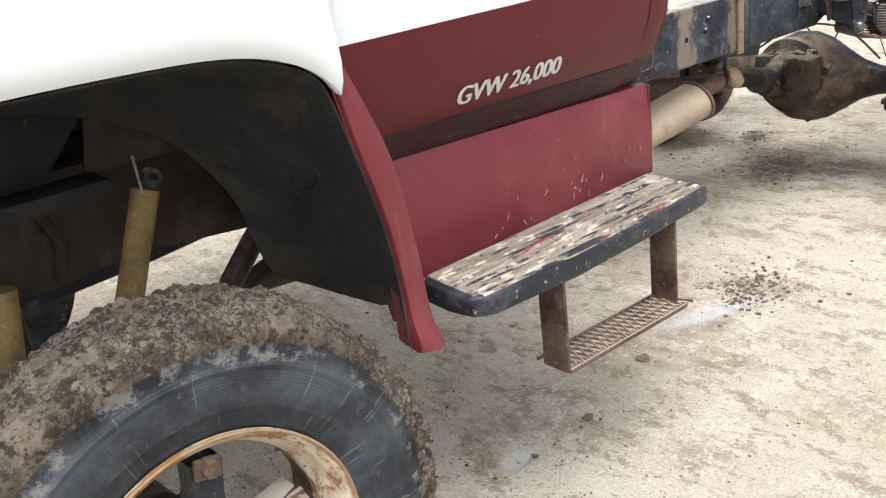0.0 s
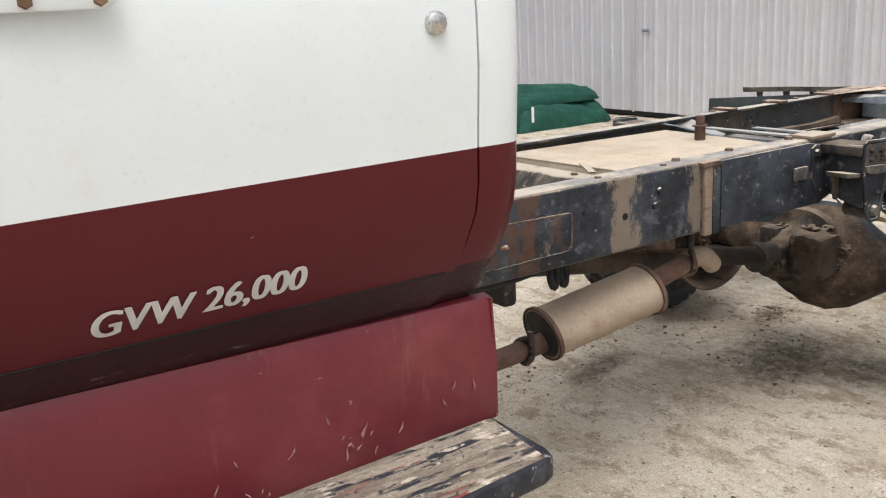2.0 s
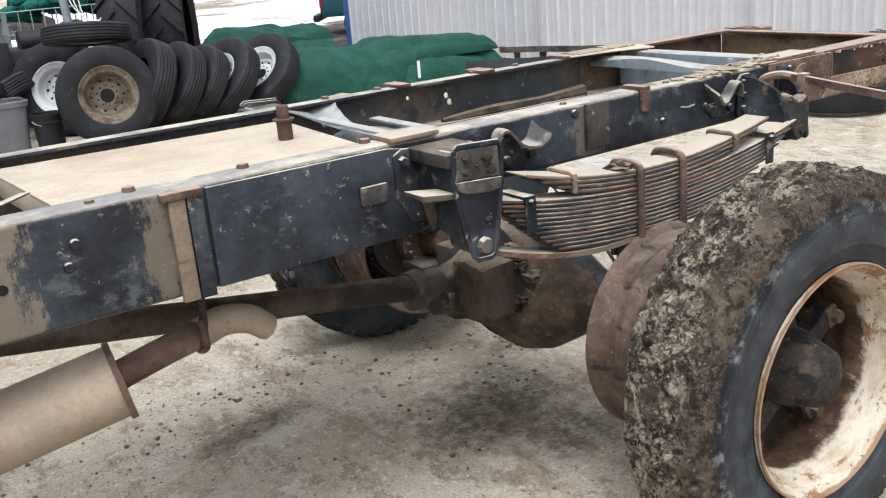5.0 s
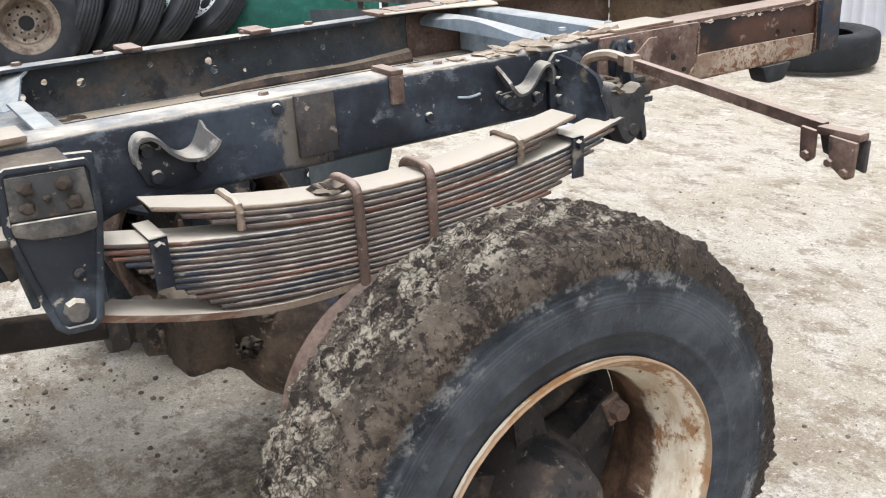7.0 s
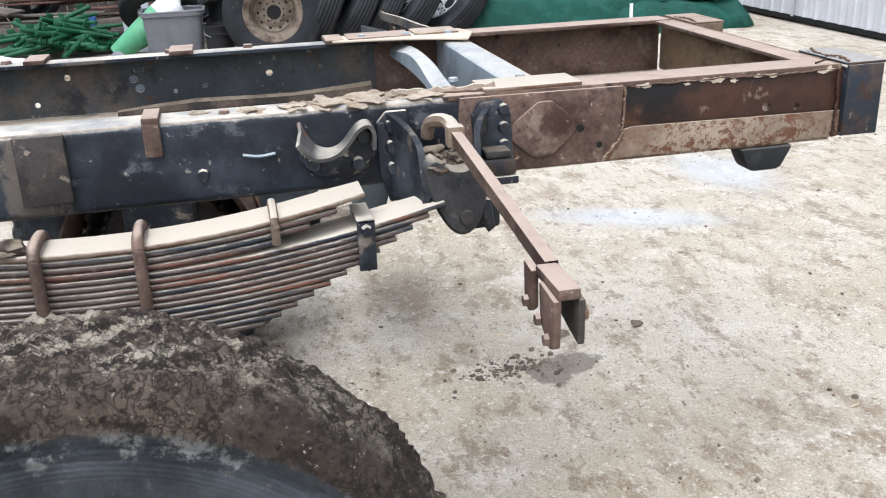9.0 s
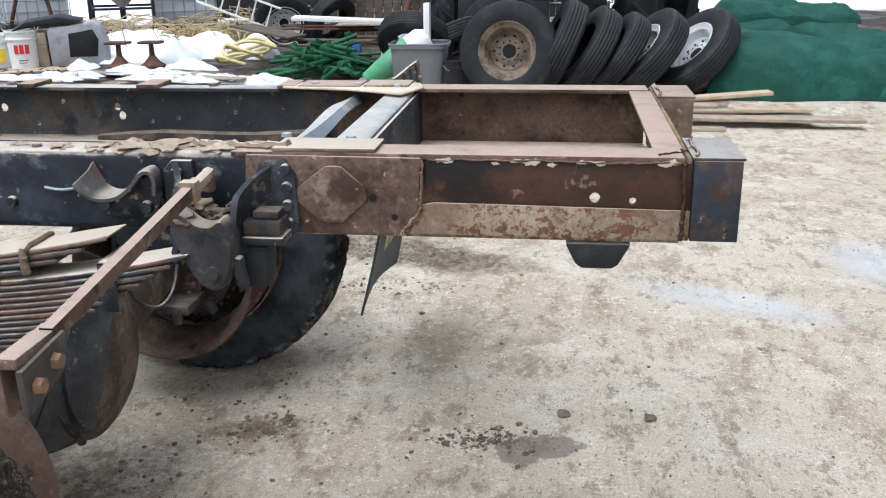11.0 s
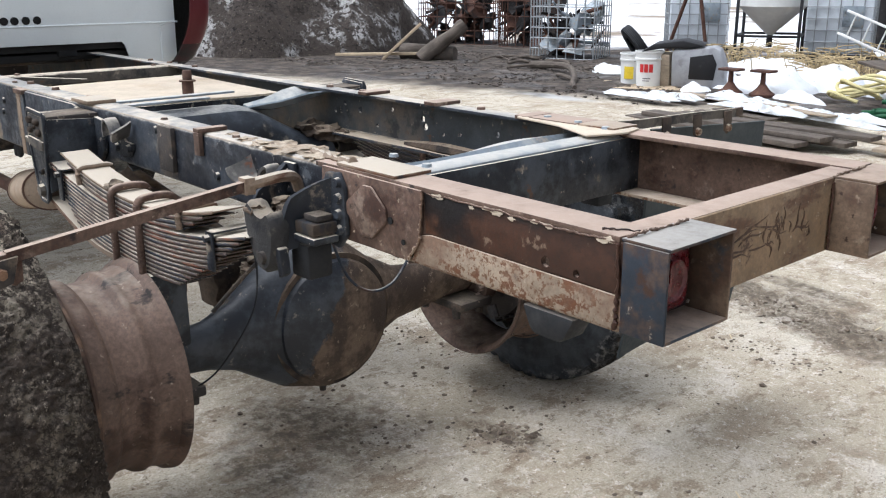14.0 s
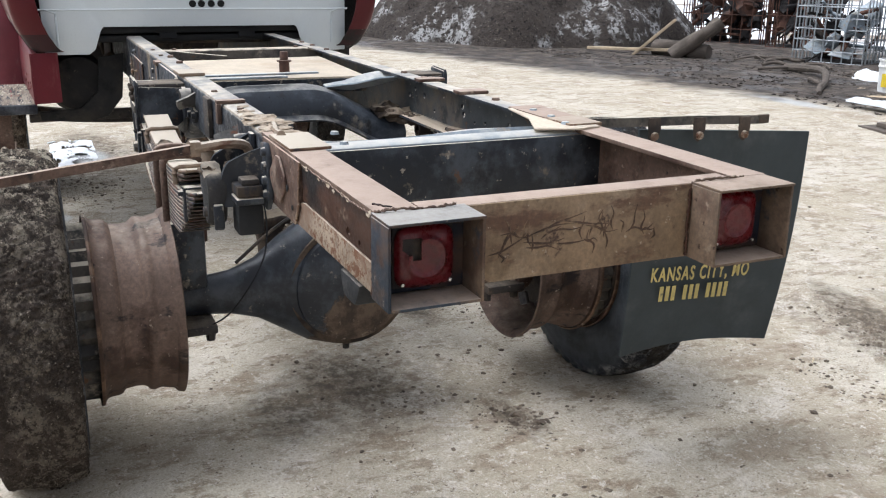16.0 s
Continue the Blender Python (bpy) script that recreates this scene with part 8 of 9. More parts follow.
def loose_tyre(m, R=0.52, wheel_mat=None, label="old black truck tyre leaning in a row", group="old tyres", ribs=True, width=1.0, name="tyre"):
    prof = [(y * width, r) for y, r in TYRE]
    prof = [(-0.085 * width, 0.30), *prof, (0.085 * width, 0.30), (0.08 * width, 0.34), (0.085 * width, 0.44), (0, 0.485), (-0.085 * width, 0.44), (-0.08 * width, 0.34)]
    if ribs:
        fine = []
        for y, r in resample(prof[:20], 60):
            g = 0.008 if r > 0.505 and int((y + 0.2) / 0.018) % 2 == 0 else 0
            fine.append((y, r - g))
        prof = fine + prof[20:]
    k = R / 0.518
    h = holder(name, label, "tyre", group)
    h.matrix_world = m
    part("casing", lathe([(y * k, r * k) for y, r in prof], 72, "y", closed=True), old_tyre_mat, h)
    if wheel_mat:
        w = part("wheel_disc", disc(8), wheel_mat, h, "dusty steel disc wheel" if wheel_mat is wheel_tan else "white steel disc wheel")
        for i in range(10):
            a = 2 * math.pi * i / 10
            part("hand_hole", lathe([(-0.004, 0.0), (-0.004, 0.015), (0.004, 0.015), (0.004, 0.0)], 12, "y", (0.163 * math.cos(a), 0.029, 0.163 * math.sin(a))), dark_gap, w)
            part("stud_hole", lathe([(-0.004, 0.0), (-0.004, 0.010), (0.004, 0.010), (0.004, 0.0)], 10, "y", (0.104 * math.cos(a + 0.3), 0.020, 0.104 * math.sin(a + 0.3))), dark_gap, w)
        part("centre_hole", lathe([(0.026, 0.0), (0.026, 0.072), (0.04, 0.072), (0.04, 0.0)], 24, "y"), dark_gap, w)
    return h


GZ = -0.12
loose_tyre(pose(5.52, 7.68, 0.40, -8, 0, -8), 0.51, wheel_tan, "black truck tyre on a dusty steel wheel, standing upright")
loose_tyre(pose(5.36, 8.95, 0.40, -10, 0, -28), 0.54, wheel_white, "black truck tyre on a white steel wheel, standing upright")
for i, x in enumerate((5.80, 6.08, 6.36, 6.64)):
    R, lean = 0.53 - 0.02 * (i % 3), (26, 32, 36, 40)[i]
    loose_tyre(pose(x + 0.9 * R * math.sin(radians(lean)), 8.0 + 0.05 * i, GZ + 0.04 + R * math.cos(radians(lean)), -lean, 0, (-84, -78, -80, -74)[i]), R, wheel_white if i == 3 else None, "old black truck tyre leaning on its neighbour")
loose_tyre(pose(7.46, 8.2, 0.34, -42, 0, -66), 0.52, wheel_white, "black truck tyre on a white wheel ending the row")
loose_tyre(pose(5.58, 8.30, 1.00, 84, 6, 12), 0.46, None, "black tyre lying flat on the others", width=0.9)
loose_tyre(pose(4.35, 9.0, 0.36, 52, 25, 20), 0.46, None, "worn black tyre tipped against junk")
loose_tyre(pose(4.75, 9.25, 0.34, 60, -10, 40), 0.46, None, "worn black tyre tipped against junk")
loose_tyre(pose(10.12, 2.3, 0.16, 90, 0, 30), 0.44, None, "black lugged tyre lying by the shed", ribs=False, width=1.2)
loose_tyre(pose(-2.75, 11.6, 0.30, 35, 0, -40), 0.40, None, "worn black tyre leaning on a wire cage", width=0.9)
loose_tyre(pose(1.75, 12.4, 0.28, 15, 0, 20), 0.46, wheel_white, "tyre on a white wheel among junk")
loose_tyre(pose(2.45, 12.6, 0.28, 25, 0, 60), 0.46, None, "tyre lying among junk")


def tractor_tyre(m, R, label):
    h = holder("tractor_tyre", label, "tyre", "tractor tyres")
    h.matrix_world = m
    prof = [(-0.17, 0.50), (-0.21, 0.60), (-0.22, 0.70), (-0.20, 0.76), (-0.10, 0.785), (0.0, 0.79), (0.10, 0.785), (0.20, 0.76), (0.22, 0.70), (0.21, 0.60), (0.17, 0.50)]
    k = R / 0.82
    part("casing", lathe([(y * k, r * k) for y, r in prof], 64, "y"), old_tyre_mat, h)
    for i in range(20):
        for s in (-1, 1):
            a = 2 * math.pi * (i + (0.5 if s > 0 else 0)) / 20
            rows = []
            for t in np.linspace(0, 1, 5):
                y, aa = s * (0.0 + 0.215 * t), a + 0.28 * t
                r0, r1 = (0.77 if t < 0.9 else 0.70), 0.825 - 0.03 * t * t
                for_row = []
                for da, r in ((-0.03, r0), (-0.026, r1), (0.026, r1), (0.03, r0)):
                    for_row.append((r * k * math.cos(aa + da), y * k, r * k * math.sin(aa + da)))
                rows.append(for_row)
            part("tread_lug", loft(rows, closed=True), old_tyre_mat, h)
    return h


tractor_tyre(pose(6.72, 10.2, 0.84, 0, 12, 58), 0.98, "large black tractor tyre with deep bar lugs")
tractor_tyre(pose(7.28, 10.5, 0.82, 0, 16, 64), 0.96, "large black tractor tyre with deep bar lugs")
tractor_tyre(pose(4.50, 10.7, 0.58, 0, -6, 88), 0.72, "large black tractor tyre beside scrap wood")

# ---------------------------------------------------------------- tarps, bins, pails


def tarp_roll(x0, x1, yc, width, h0, h1, z0, seed, ends=0.10):
    """One fat fold of canvas along x: bulging sides, creases gathered towards its ends, a wandering edge."""
    nx, ny = 96, 60
    rows = []
    for i in range(nx):
        u = i / (nx - 1)
        x = x0 + (x1 - x0) * u
        end = min(1.0, (min(u, 1 - u) + 0.012) / ends) ** 0.5
        h = (h0 + (h1 - h0) * ss(0, 1, u)) * (1 + 0.10 * noise.noise(Vector((x * 1.5, seed, 0))))
        row = []
        for j in range(ny):
            a = math.pi * j / (ny - 1)
            c, sn = math.cos(a), math.sin(a)
            fold = 0.070 * noise.noise(Vector((x * 1.1, a * 1.9, seed))) - 0.22 * (0.5 - min(0.5, 2.6 * abs(noise.noise(Vector((x * 1.2 + 1.2 * a, a * 1.5 + 0.4 * x, seed + 3))))))
            pleat = 0.020 * math.sin(26 * x + 5 * c + seed) * max(0, 1 - min(u, 1 - u) / 0.22)
            k = end * (1 + fold / max(h, 0.1) + pleat)
            yy = yc - width * (abs(c) ** 0.72) * (1 if c > 0 else -1) * (0.86 + 0.14 * end) + 0.10 * noise.noise(Vector((x * 0.9, seed, 2)))
            row.append((x + 0.05 * noise.noise(Vector((a * 2, seed, x))), yy, z0 + h * k * sn ** 0.62))
        rows.append(row)
    return thicken(loft(rows), 0.006)


def tarp(label, folds):
    h = holder("tarp", label, "tarp")
    for f in folds:
        part("fold", tarp_roll(*f), tarp_green, h, smooth=60)
    return h


tarp("folded dark green canvas tarp lying on dirt", ((7.62, 9.75, 8.55, 0.66, 0.68, 0.58, GZ, 1.0), (9.30, 11.05, 8.45, 0.62, 0.42, 0.34, GZ, 4.0), (9.15, 10.98, 8.62, 0.60, 0.30, 0.20, GZ + 0.33, 9.0)))
tarp("second dark green tarp heaped behind the tyres", ((7.75, 10.0, 11.2, 0.70, 0.66, 0.60, GZ, 7.0), (8.1, 9.9, 11.3, 0.55, 0.30, 0.25, GZ + 0.52, 12.0)))
thing("tag", box(9.44, 9.48, 7.790, 7.802, 0.02, 0.24, 0.002), white_plastic, "white tag hanging on the green tarp", "tag")


def rubbish_bin():
    h = holder("rubbish_bin", "grey ribbed plastic bin standing full of scrap", "bin", at=(4.50, 8.30, -0.13))
    rows = []
    for z, k in ((0, 0.84), (0.02, 0.86), (0.50, 0.985), (0.505, 1.05), (0.545, 1.06), (0.55, 1.0)):
        ring = []
        for i in range(64):
            a = 2 * math.pi * i / 64
            c, s = math.cos(a), math.sin(a)
            r = (abs(c) ** 6 + abs(s) ** 6) ** (-1 / 6)
            w = 0.008 * math.sin(i * math.pi / 2) if 0.01 < z < 0.5 else 0
            ring.append(((0.31 + w) * k * r * c, (0.24 + w) * k * r * s, z))
        rows.append(ring)
    part("bin_body", thicken(loft(rows, closed=True), 0.006), bin_grey, h)
    part("bin_rim", thicken(loft([[(x * 1.02, y * 1.02, 0.552) for x, y, z in rows[-2]], [(x * 0.98, y * 0.98, 0.560) for x, y, z in rows[-2]]], closed=True), 0.006), bin_grey, h)
    part("bin_floor", box(-0.26, 0.26, -0.19, 0.19, 0.005, 0.02, 0), bin_grey, h)


def pail(at, mat, label, r=0.15, hgt=0.37, mark=None, group="pails", fill=True):
    h = holder("pail", label, "pail", group, at=at)
    part("pail_body", lathe([(0.0, 0.0), (0.0, r * 0.87), (hgt * 0.75, r * 0.96), (hgt * 0.76, r * 1.03), (hgt * 0.80, r * 1.03), (hgt * 0.81, r * 0.97), (hgt * 0.95, r), (hgt * 0.955, r * 1.05), (hgt, r * 1.05), (hgt, r * 0.98), (0.02, r * 0.85), (0.02, 0.0)], 36, "z"), mat, h)
    a = np.linspace(0.15, math.pi - 0.15, 9)
    part("bail_handle", tube([(r * 1.06 * math.cos(t), -0.03 - 0.10 * math.sin(t), hgt * 0.86 - 0.07 * math.sin(t)) for t in a], 0.004, 6, 2), cage_steel, h, "wire bail handle")
    if mark:
        def wrap(a0, a1, z0, z1, mat2, nm):
            rows = [[((r * 0.93 + 0.006) * math.cos(t), (r * 0.93 + 0.006) * math.sin(t), z) for z in (z0, z1)] for t in np.linspace(a0, a1, 10)]
            part(nm, loft(rows), mat2, h)
        if mark == "yellow":
            wrap(-1.6, -0.75, 0.07, 0.24, label_yellow, "label")
        else:
            for k in range(3):
                wrap(-1.65 + 0.36 * k, -1.36 + 0.36 * k, 0.19, 0.30, label_red, "logo_shape")
            wrap(-1.4, -0.8, 0.10, 0.115, bin_grey, "print_bar")
            wrap(-1.4, -0.9, 0.07, 0.082, bin_grey, "print_bar")
    return h


rubbish_bin()
pail((4.96, 8.05, -0.125), black_plastic, "black plastic pail with a wire handle", 0.155, 0.40)
pail((-1.10, 9.30, 0.005), white_plastic, "white plastic pail with a yellow label", 0.165, 0.42, "yellow")
pail((-0.76, 9.24, 0.005), white_plastic, "white plastic pail with a red logo shape", 0.19, 0.47, "red")


def green_tank():
    h = holder("gas_cylinder", "pale green cylinder with a white top, tipped over beside the bin", "cylinder")
    h.matrix_world = pose(3.85, 8.42, -0.02, 0, 58, 14)
    part("cylinder_body", lathe([(0.0, 0.0), (0.0, 0.07), (0.02, 0.09), (0.55, 0.17), (0.62, 0.17)], 30, "z"), green_pale, h)
    part("cylinder_top", lathe([(0.62, 0.17), (0.78, 0.175), (0.86, 0.12), (0.88, 0.0)], 30, "z"), white_plastic, h, "white end")


green_tank()


def green_legs():
    rnd = random.Random(21)
    proto = holder("jack_leg", "bright green steel jack leg in a heap", "jack leg", "green jack legs")
    part("tube", lathe([(-0.34, 0.0), (-0.34, 0.028), (0.20, 0.028), (0.20, 0.019), (0.34, 0.019), (0.34, 0.0)], 14, "x"), green_paint, proto)
    part("collar", lathe([(0.17, 0.028), (0.17, 0.040), (0.20, 0.040), (0.20, 0.028)], 14, "x", closed=True), green_paint, proto)
    part("lug", box(-0.28, -0.20, -0.008, 0.008, 0.03, 0.075, 0.003), green_paint, proto)
    for i in range(46):
        layer = i // 14
        m = pose(rnd.uniform(2.65 + 0.1 * layer, 3.75 - 0.1 * layer), rnd.uniform(8.75, 9.35), -0.02 + 0.085 * layer + rnd.uniform(0, 0.05), 0, rnd.uniform(-20, 20), rnd.choice((rnd.uniform(-25, 25), rnd.uniform(155, 205), rnd.uniform(30, 80), rnd.uniform(-70, -30))))
        if i:
            copy_thing(proto, m)
        else:
            proto.matrix_world = m


green_legs()
thing("flat_board", box(2.4, 3.95, 8.6, 9.5, -0.115, -0.085, 0.004), wood_dark, "dark board under the heap of green legs", "board")

# ---------------------------------------------------------------- boards


def board(x, y, z, ln, w, t, turn, mat, label="long weathered board lying on dirt", tilt=0.0):
    bm = box(-ln / 2, ln / 2, -w / 2, w / 2, 0, t, 0.004)
    for v in bm.verts:
        v.co.z += 0.01 * noise.noise(Vector((v.co.x, seed_of(x, y), 0)))
    ob = thing("board", bm, mat, label, "board", "loose boards")
    ob.matrix_world = pose(x, y, z, 0, tilt, turn)
    return ob


def seed_of(x, y):
    return x * 3.1 + y * 1.7


rnd = random.Random(31)
for i in range(9):
    board(5.9 + rnd.uniform(-0.4, 0.9), 6.35 + 0.11 * i, -0.09 + 0.028 * (i % 3), rnd.uniform(3.2, 4.6), rnd.uniform(0.12, 0.22), 0.03, rnd.uniform(-3, 4), rnd.choice((wood_grey, wood_tan, wood_grey)))
board(7.0, 7.1, -0.02, 2.2, 0.16, 0.035, 9, wood_tan, "tan board lying across the others", -3)
board(5.0, 6.55, -0.01, 0.32, 0.12, 0.035, 60, wood_tan, "short tan offcut on the boards")
for x, y, ln, w, tn in ((5.55, 7.76, 2.7, 0.16, 11), (5.3, 7.55, 1.9, 0.13, 8), (7.5, 8.46, 3.4, 0.15, 20), (8.5, 8.70, 2.1, 0.14, 17), (3.9, 7.66, 1.8, 0.15, -3), (6.5, 8.02, 2.2, 0.14, 16)):
    board(x, y, lie(x, y) + 0.025, ln, w, 0.03, tn, wood_tan if ln > 1.85 else wood_grey, "long tan board lying before old tyres")
board(7.15, 6.2, -0.115, 0.7, 0.12, 0.03, 1, wood_grey)
for i in range(4):
    board(1.85 + 0.15 * i, 6.75 + 0.13 * i, -0.045 + 0.05 * (i % 2), 2.2, 0.22, 0.045, -8 + 2 * i, wood_dark, "thick dark plank in a low stack")
for i in range(8):
    board(rnd.uniform(0.2, 1.9), rnd.uniform(7.4, 8.6), -0.05 + 0.015 * i, rnd.uniform(0.8, 1.9), 0.14, 0.02, rnd.uniform(-25, 20), rnd.choice((wood_grey, wood_tan, wood_dark)), "weathered board among white sheeting")
for i in range(10):
    board(rnd.uniform(2.4, 4.0), rnd.uniform(10.2, 11.2), 0.10 + 0.035 * i, rnd.uniform(1.0, 1.9), 0.18, 0.02, rnd.uniform(-18, 18), rnd.choice((wood_dark, wood_grey, scrap_rust)), "board in a heap of old timber")
board(3.1, 10.9, 0.43, 1.5, 0.35, 0.05, 6, white_plastic, "white panel on the timber heap", 3)
board(2.2, 10.2, 0.35, 0.9, 0.4, 0.03, -20, wood_dark, "dark panel on the timber heap", 8)


def sheeting(x0, x1, y0, y1, h, seed, mat, name, label, cat, z0=0.0, torn=0.0):
    rows = []
    for x in np.linspace(x0, x1, 34):
        row = []
        for y in np.linspace(y0, y1, 26):
            u, v = (x - x0) / (x1 - x0) * 2 - 1, (y - y0) / (y1 - y0) * 2 - 1
            v3 = Vector((x * 2.2 + seed, y * 2.2, seed))
            k = 1 + 0.28 * noise.noise(Vector((math.atan2(v, u) * 1.5, seed, 0)))
            row.append((x0 + (x1 - x0) * (u * k + 1) / 2, y0 + (y1 - y0) * (v * k + 1) / 2, z0 + lie(x, y) + h * max(0, 1 - u ** 4) * max(0, 1 - v ** 4) * (0.25 + 1.5 * abs(noise.noise(v3 * 1.3)) + 0.9 * abs(noise.noise(v3 * 3.4)) + 0.25 * noise.noise(v3 * 7))))
        rows.append(row)
    bm = loft(rows)
    if torn:
        bmesh.ops.delete(bm, geom=[f for f in bm.faces if noise.fractal(f.calc_center_median() * 7, 0.8, 2.0, 4) > torn], context="FACES")
    return thing(name, thicken(bm, 0.006), mat, label, cat, smooth=60)


rnd = random.Random(23)
for k in range(11):
    x, y = rnd.uniform(-0.4, 2.1), rnd.uniform(7.6, 8.5)
    sheeting(x, x + rnd.uniform(0.6, 1.2), y, y + rnd.uniform(0.14, 0.34), 0.055, k * 1.7, sheet_white, "plastic_sheet", "crumpled strip of grey-white plastic sheet on boards", "sheet", 0.05 + 0.006 * k)
sheeting(-1.05, 0.12, -0.88, -0.50, 0.035, 1.5, snow_mat, "snow_patch", "thin patch of old snow under the cab", "snow", 0.0, 0.12)


def snow_bank(x, y, rx, ry, h, seed):
    rows = []
    for r in np.linspace(0.02, 1, 14):
        row = []
        for k in range(40):
            a = 2 * math.pi * k / 40
            edge = 1 + 0.30 * noise.noise(Vector((math.cos(a) * 1.6, math.sin(a) * 1.6, seed)))
            p = Vector((x + rx * r * edge * math.cos(a), y + ry * r * edge * math.sin(a), 0))
            top = h * (1 - r ** 2.4) ** 0.8 * (1 + 0.45 * noise.noise(p * 3.4 + Vector((0, 0, seed)))) + 0.03 * noise.noise(p * 11)
            row.append((p.x, p.y, lie(p.x, p.y) - 0.015 + max(0.0, top) * (r < 0.999)))
        rows.append(row)
    bm = loft(rows, closed=True)
    bm.faces.new([v for v in list(bm.verts)[:40]])
    return thing("snow_bank", bm, snow_mat, "low mound of old white snow among junk", "snow", smooth=70)


for k, a in enumerate(((-0.18, 9.95, 0.40, 0.34, 0.30), (0.25, 10.05, 0.34, 0.30, 0.22), (0.80, 10.05, 0.48, 0.40, 0.30), (1.12, 10.65, 0.50, 0.50, 0.36), (0.45, 9.62, 0.40, 0.20, 0.12), (1.75, 10.9, 0.34, 0.30, 0.30), (-0.3, 11.8, 0.8, 0.5, 0.25), (-2.2, 10.2, 0.3, 0.25, 0.16), (0.08, 9.12, 0.22, 0.18, 0.10), (1.35, 9.45, 0.34, 0.16, 0.12))):
    snow_bank(*a, k * 2.7 + 1.0)
sheeting(3.45, 4.25, 7.72, 8.12, 0.11, 21.0, bin_grey, "cloth", "crumpled grey cloth lying on dirt", "cloth", 0.0)
bm = bmesh.new()
rnd = random.Random(17)
for i in range(420):
    x, y = rnd.choice(((rnd.gauss(-0.4, 0.9), rnd.gauss(12.3, 0.5)), (rnd.gauss(1.6, 1.2), rnd.gauss(14.6, 0.4)), (rnd.gauss(0.9, 0.3), rnd.gauss(11.4, 0.3))))
    a, ln = rnd.uniform(0, 6.3), rnd.uniform(0.2, 0.5)
    tube([(x, y, 0.0), (x + 0.3 * ln * math.cos(a), y + 0.3 * ln * math.sin(a), ln * 0.7), (x + ln * math.cos(a), y + ln * math.sin(a), ln * 0.8)], 0.008, 4, 2, bm)
thing("dead_grass", bm, straw_pile_mat, "clump of dead straw-coloured grass", "grass", kind="stuff")


def hoses():
    for k in range(5):
        pts = [(1.9 + 0.3 * math.cos(a + k) + 0.05 * k, 9.75 + 0.18 * math.sin(a + k), 0.05 + 0.05 * k + 0.05 * math.sin(2 * a)) for a in np.linspace(0, 5.2, 11)]
        thing("hose", tube(pts, 0.022, 8, 4), hose_yellow, "yellow hose lying in loose coils", "hose", "yellow hoses")


hoses()

# ---------------------------------------------------------------- jack stands, moulded case, pallet


def pallet():
    h = holder("pallet", "low grey wooden pallet under the pails", "pallet", at=(-0.7, 9.25, -0.06))
    h.rotation_euler.z = radians(28)
    for i in range(5):
        part("slat", box(-0.75, 0.75, -0.42 + 0.18 * i, -0.28 + 0.18 * i, 0.045, 0.065, 0.003), wood_tan, h)
    for x in (-0.68, 0.0, 0.68):
        part("bearer", box(x - 0.05, x + 0.05, -0.42, 0.44, -0.03, 0.0445, 0.003), wood_dark, h)


pallet()


def moulded_case():
    h = holder("moulded_panel", "grey moulded vehicle panel with a dark window standing upright", "panel")
    h.matrix_world = pose(-0.15, 9.55, 0.01, 8, 0, 18)
    part("panel_shell", slab([(-0.36, 0.0), (0.36, 0.0), (0.37, 0.30), (0.30, 0.52), (0.22, 0.56), (-0.34, 0.50), (-0.36, 0.42)], "y", -0.09, 0.09, 0.025), panel_grey, h)
    part("dark_pane", slab([(-0.12, 0.12), (0.22, 0.12), (0.26, 0.34), (0.20, 0.47), (-0.10, 0.42)], "y", -0.098, -0.091, 0.004), black_plastic, h)
    part("side_block", box(-0.62, -0.38, -0.10, 0.10, 0.0, 0.44, 0.02), wood_grey, h, "brown-grey box end")
    part("top_scrap", slab([(-0.8, 0.46), (-0.5, 0.52), (-0.1, 0.53), (0.1, 0.58), (-0.2, 0.64), (-0.6, 0.58)], "y", -0.10, 0.12, 0.02), black_plastic, h)


moulded_case()


def jack_stand(x, y):
    h = holder("stand", "rusty stand with a round base and flat top", "stand", "rusty stands", at=(x, y, lie(x, y)))
    part("base", lathe([(0.0, 0.0), (0.0, 0.16), (0.03, 0.16), (0.07, 0.10), (0.12, 0.06), (0.15, 0.04)], 24, "z"), scrap_rust, h)
    part("stem", lathe([(0.13, 0.0), (0.13, 0.035), (0.30, 0.03), (0.30, 0.0)], 14, "z"), scrap_rust, h)
    part("top_plate", box(-0.14, 0.14, -0.10, 0.10, 0.30, 0.33, 0.006), scrap_rust, h)


jack_stand(0.50, 9.28)
jack_stand(0.86, 9.45)

# ---------------------------------------------------------------- tanks, hopper, cages


def cage(h, w, d, z0, z1, nx, nz, mat, r=0.009):
    for k in range(nz + 1):
        z = z0 + (z1 - z0) * k / nz
        part("cage_bar", tube([(-w / 2, -d / 2, z), (w / 2, -d / 2, z), (w / 2, d / 2, z), (-w / 2, d / 2, z), (-w / 2, -d / 2, z)], r, 6, 1), mat, h)
    for k in range(nx + 1):
        x = -w / 2 + w * k / nx
        for y in (-d / 2, d / 2):
            part("cage_bar", tube([(x, y, z0), (x, y, z1)], r, 6, 1), mat, h)
    for k in range(1, nx):
        y = -d / 2 + d * k / nx
        for x in (-w / 2, w / 2):
            part("cage_bar", tube([(x, y, z0), (x, y, z1)], r, 6, 1), mat, h)


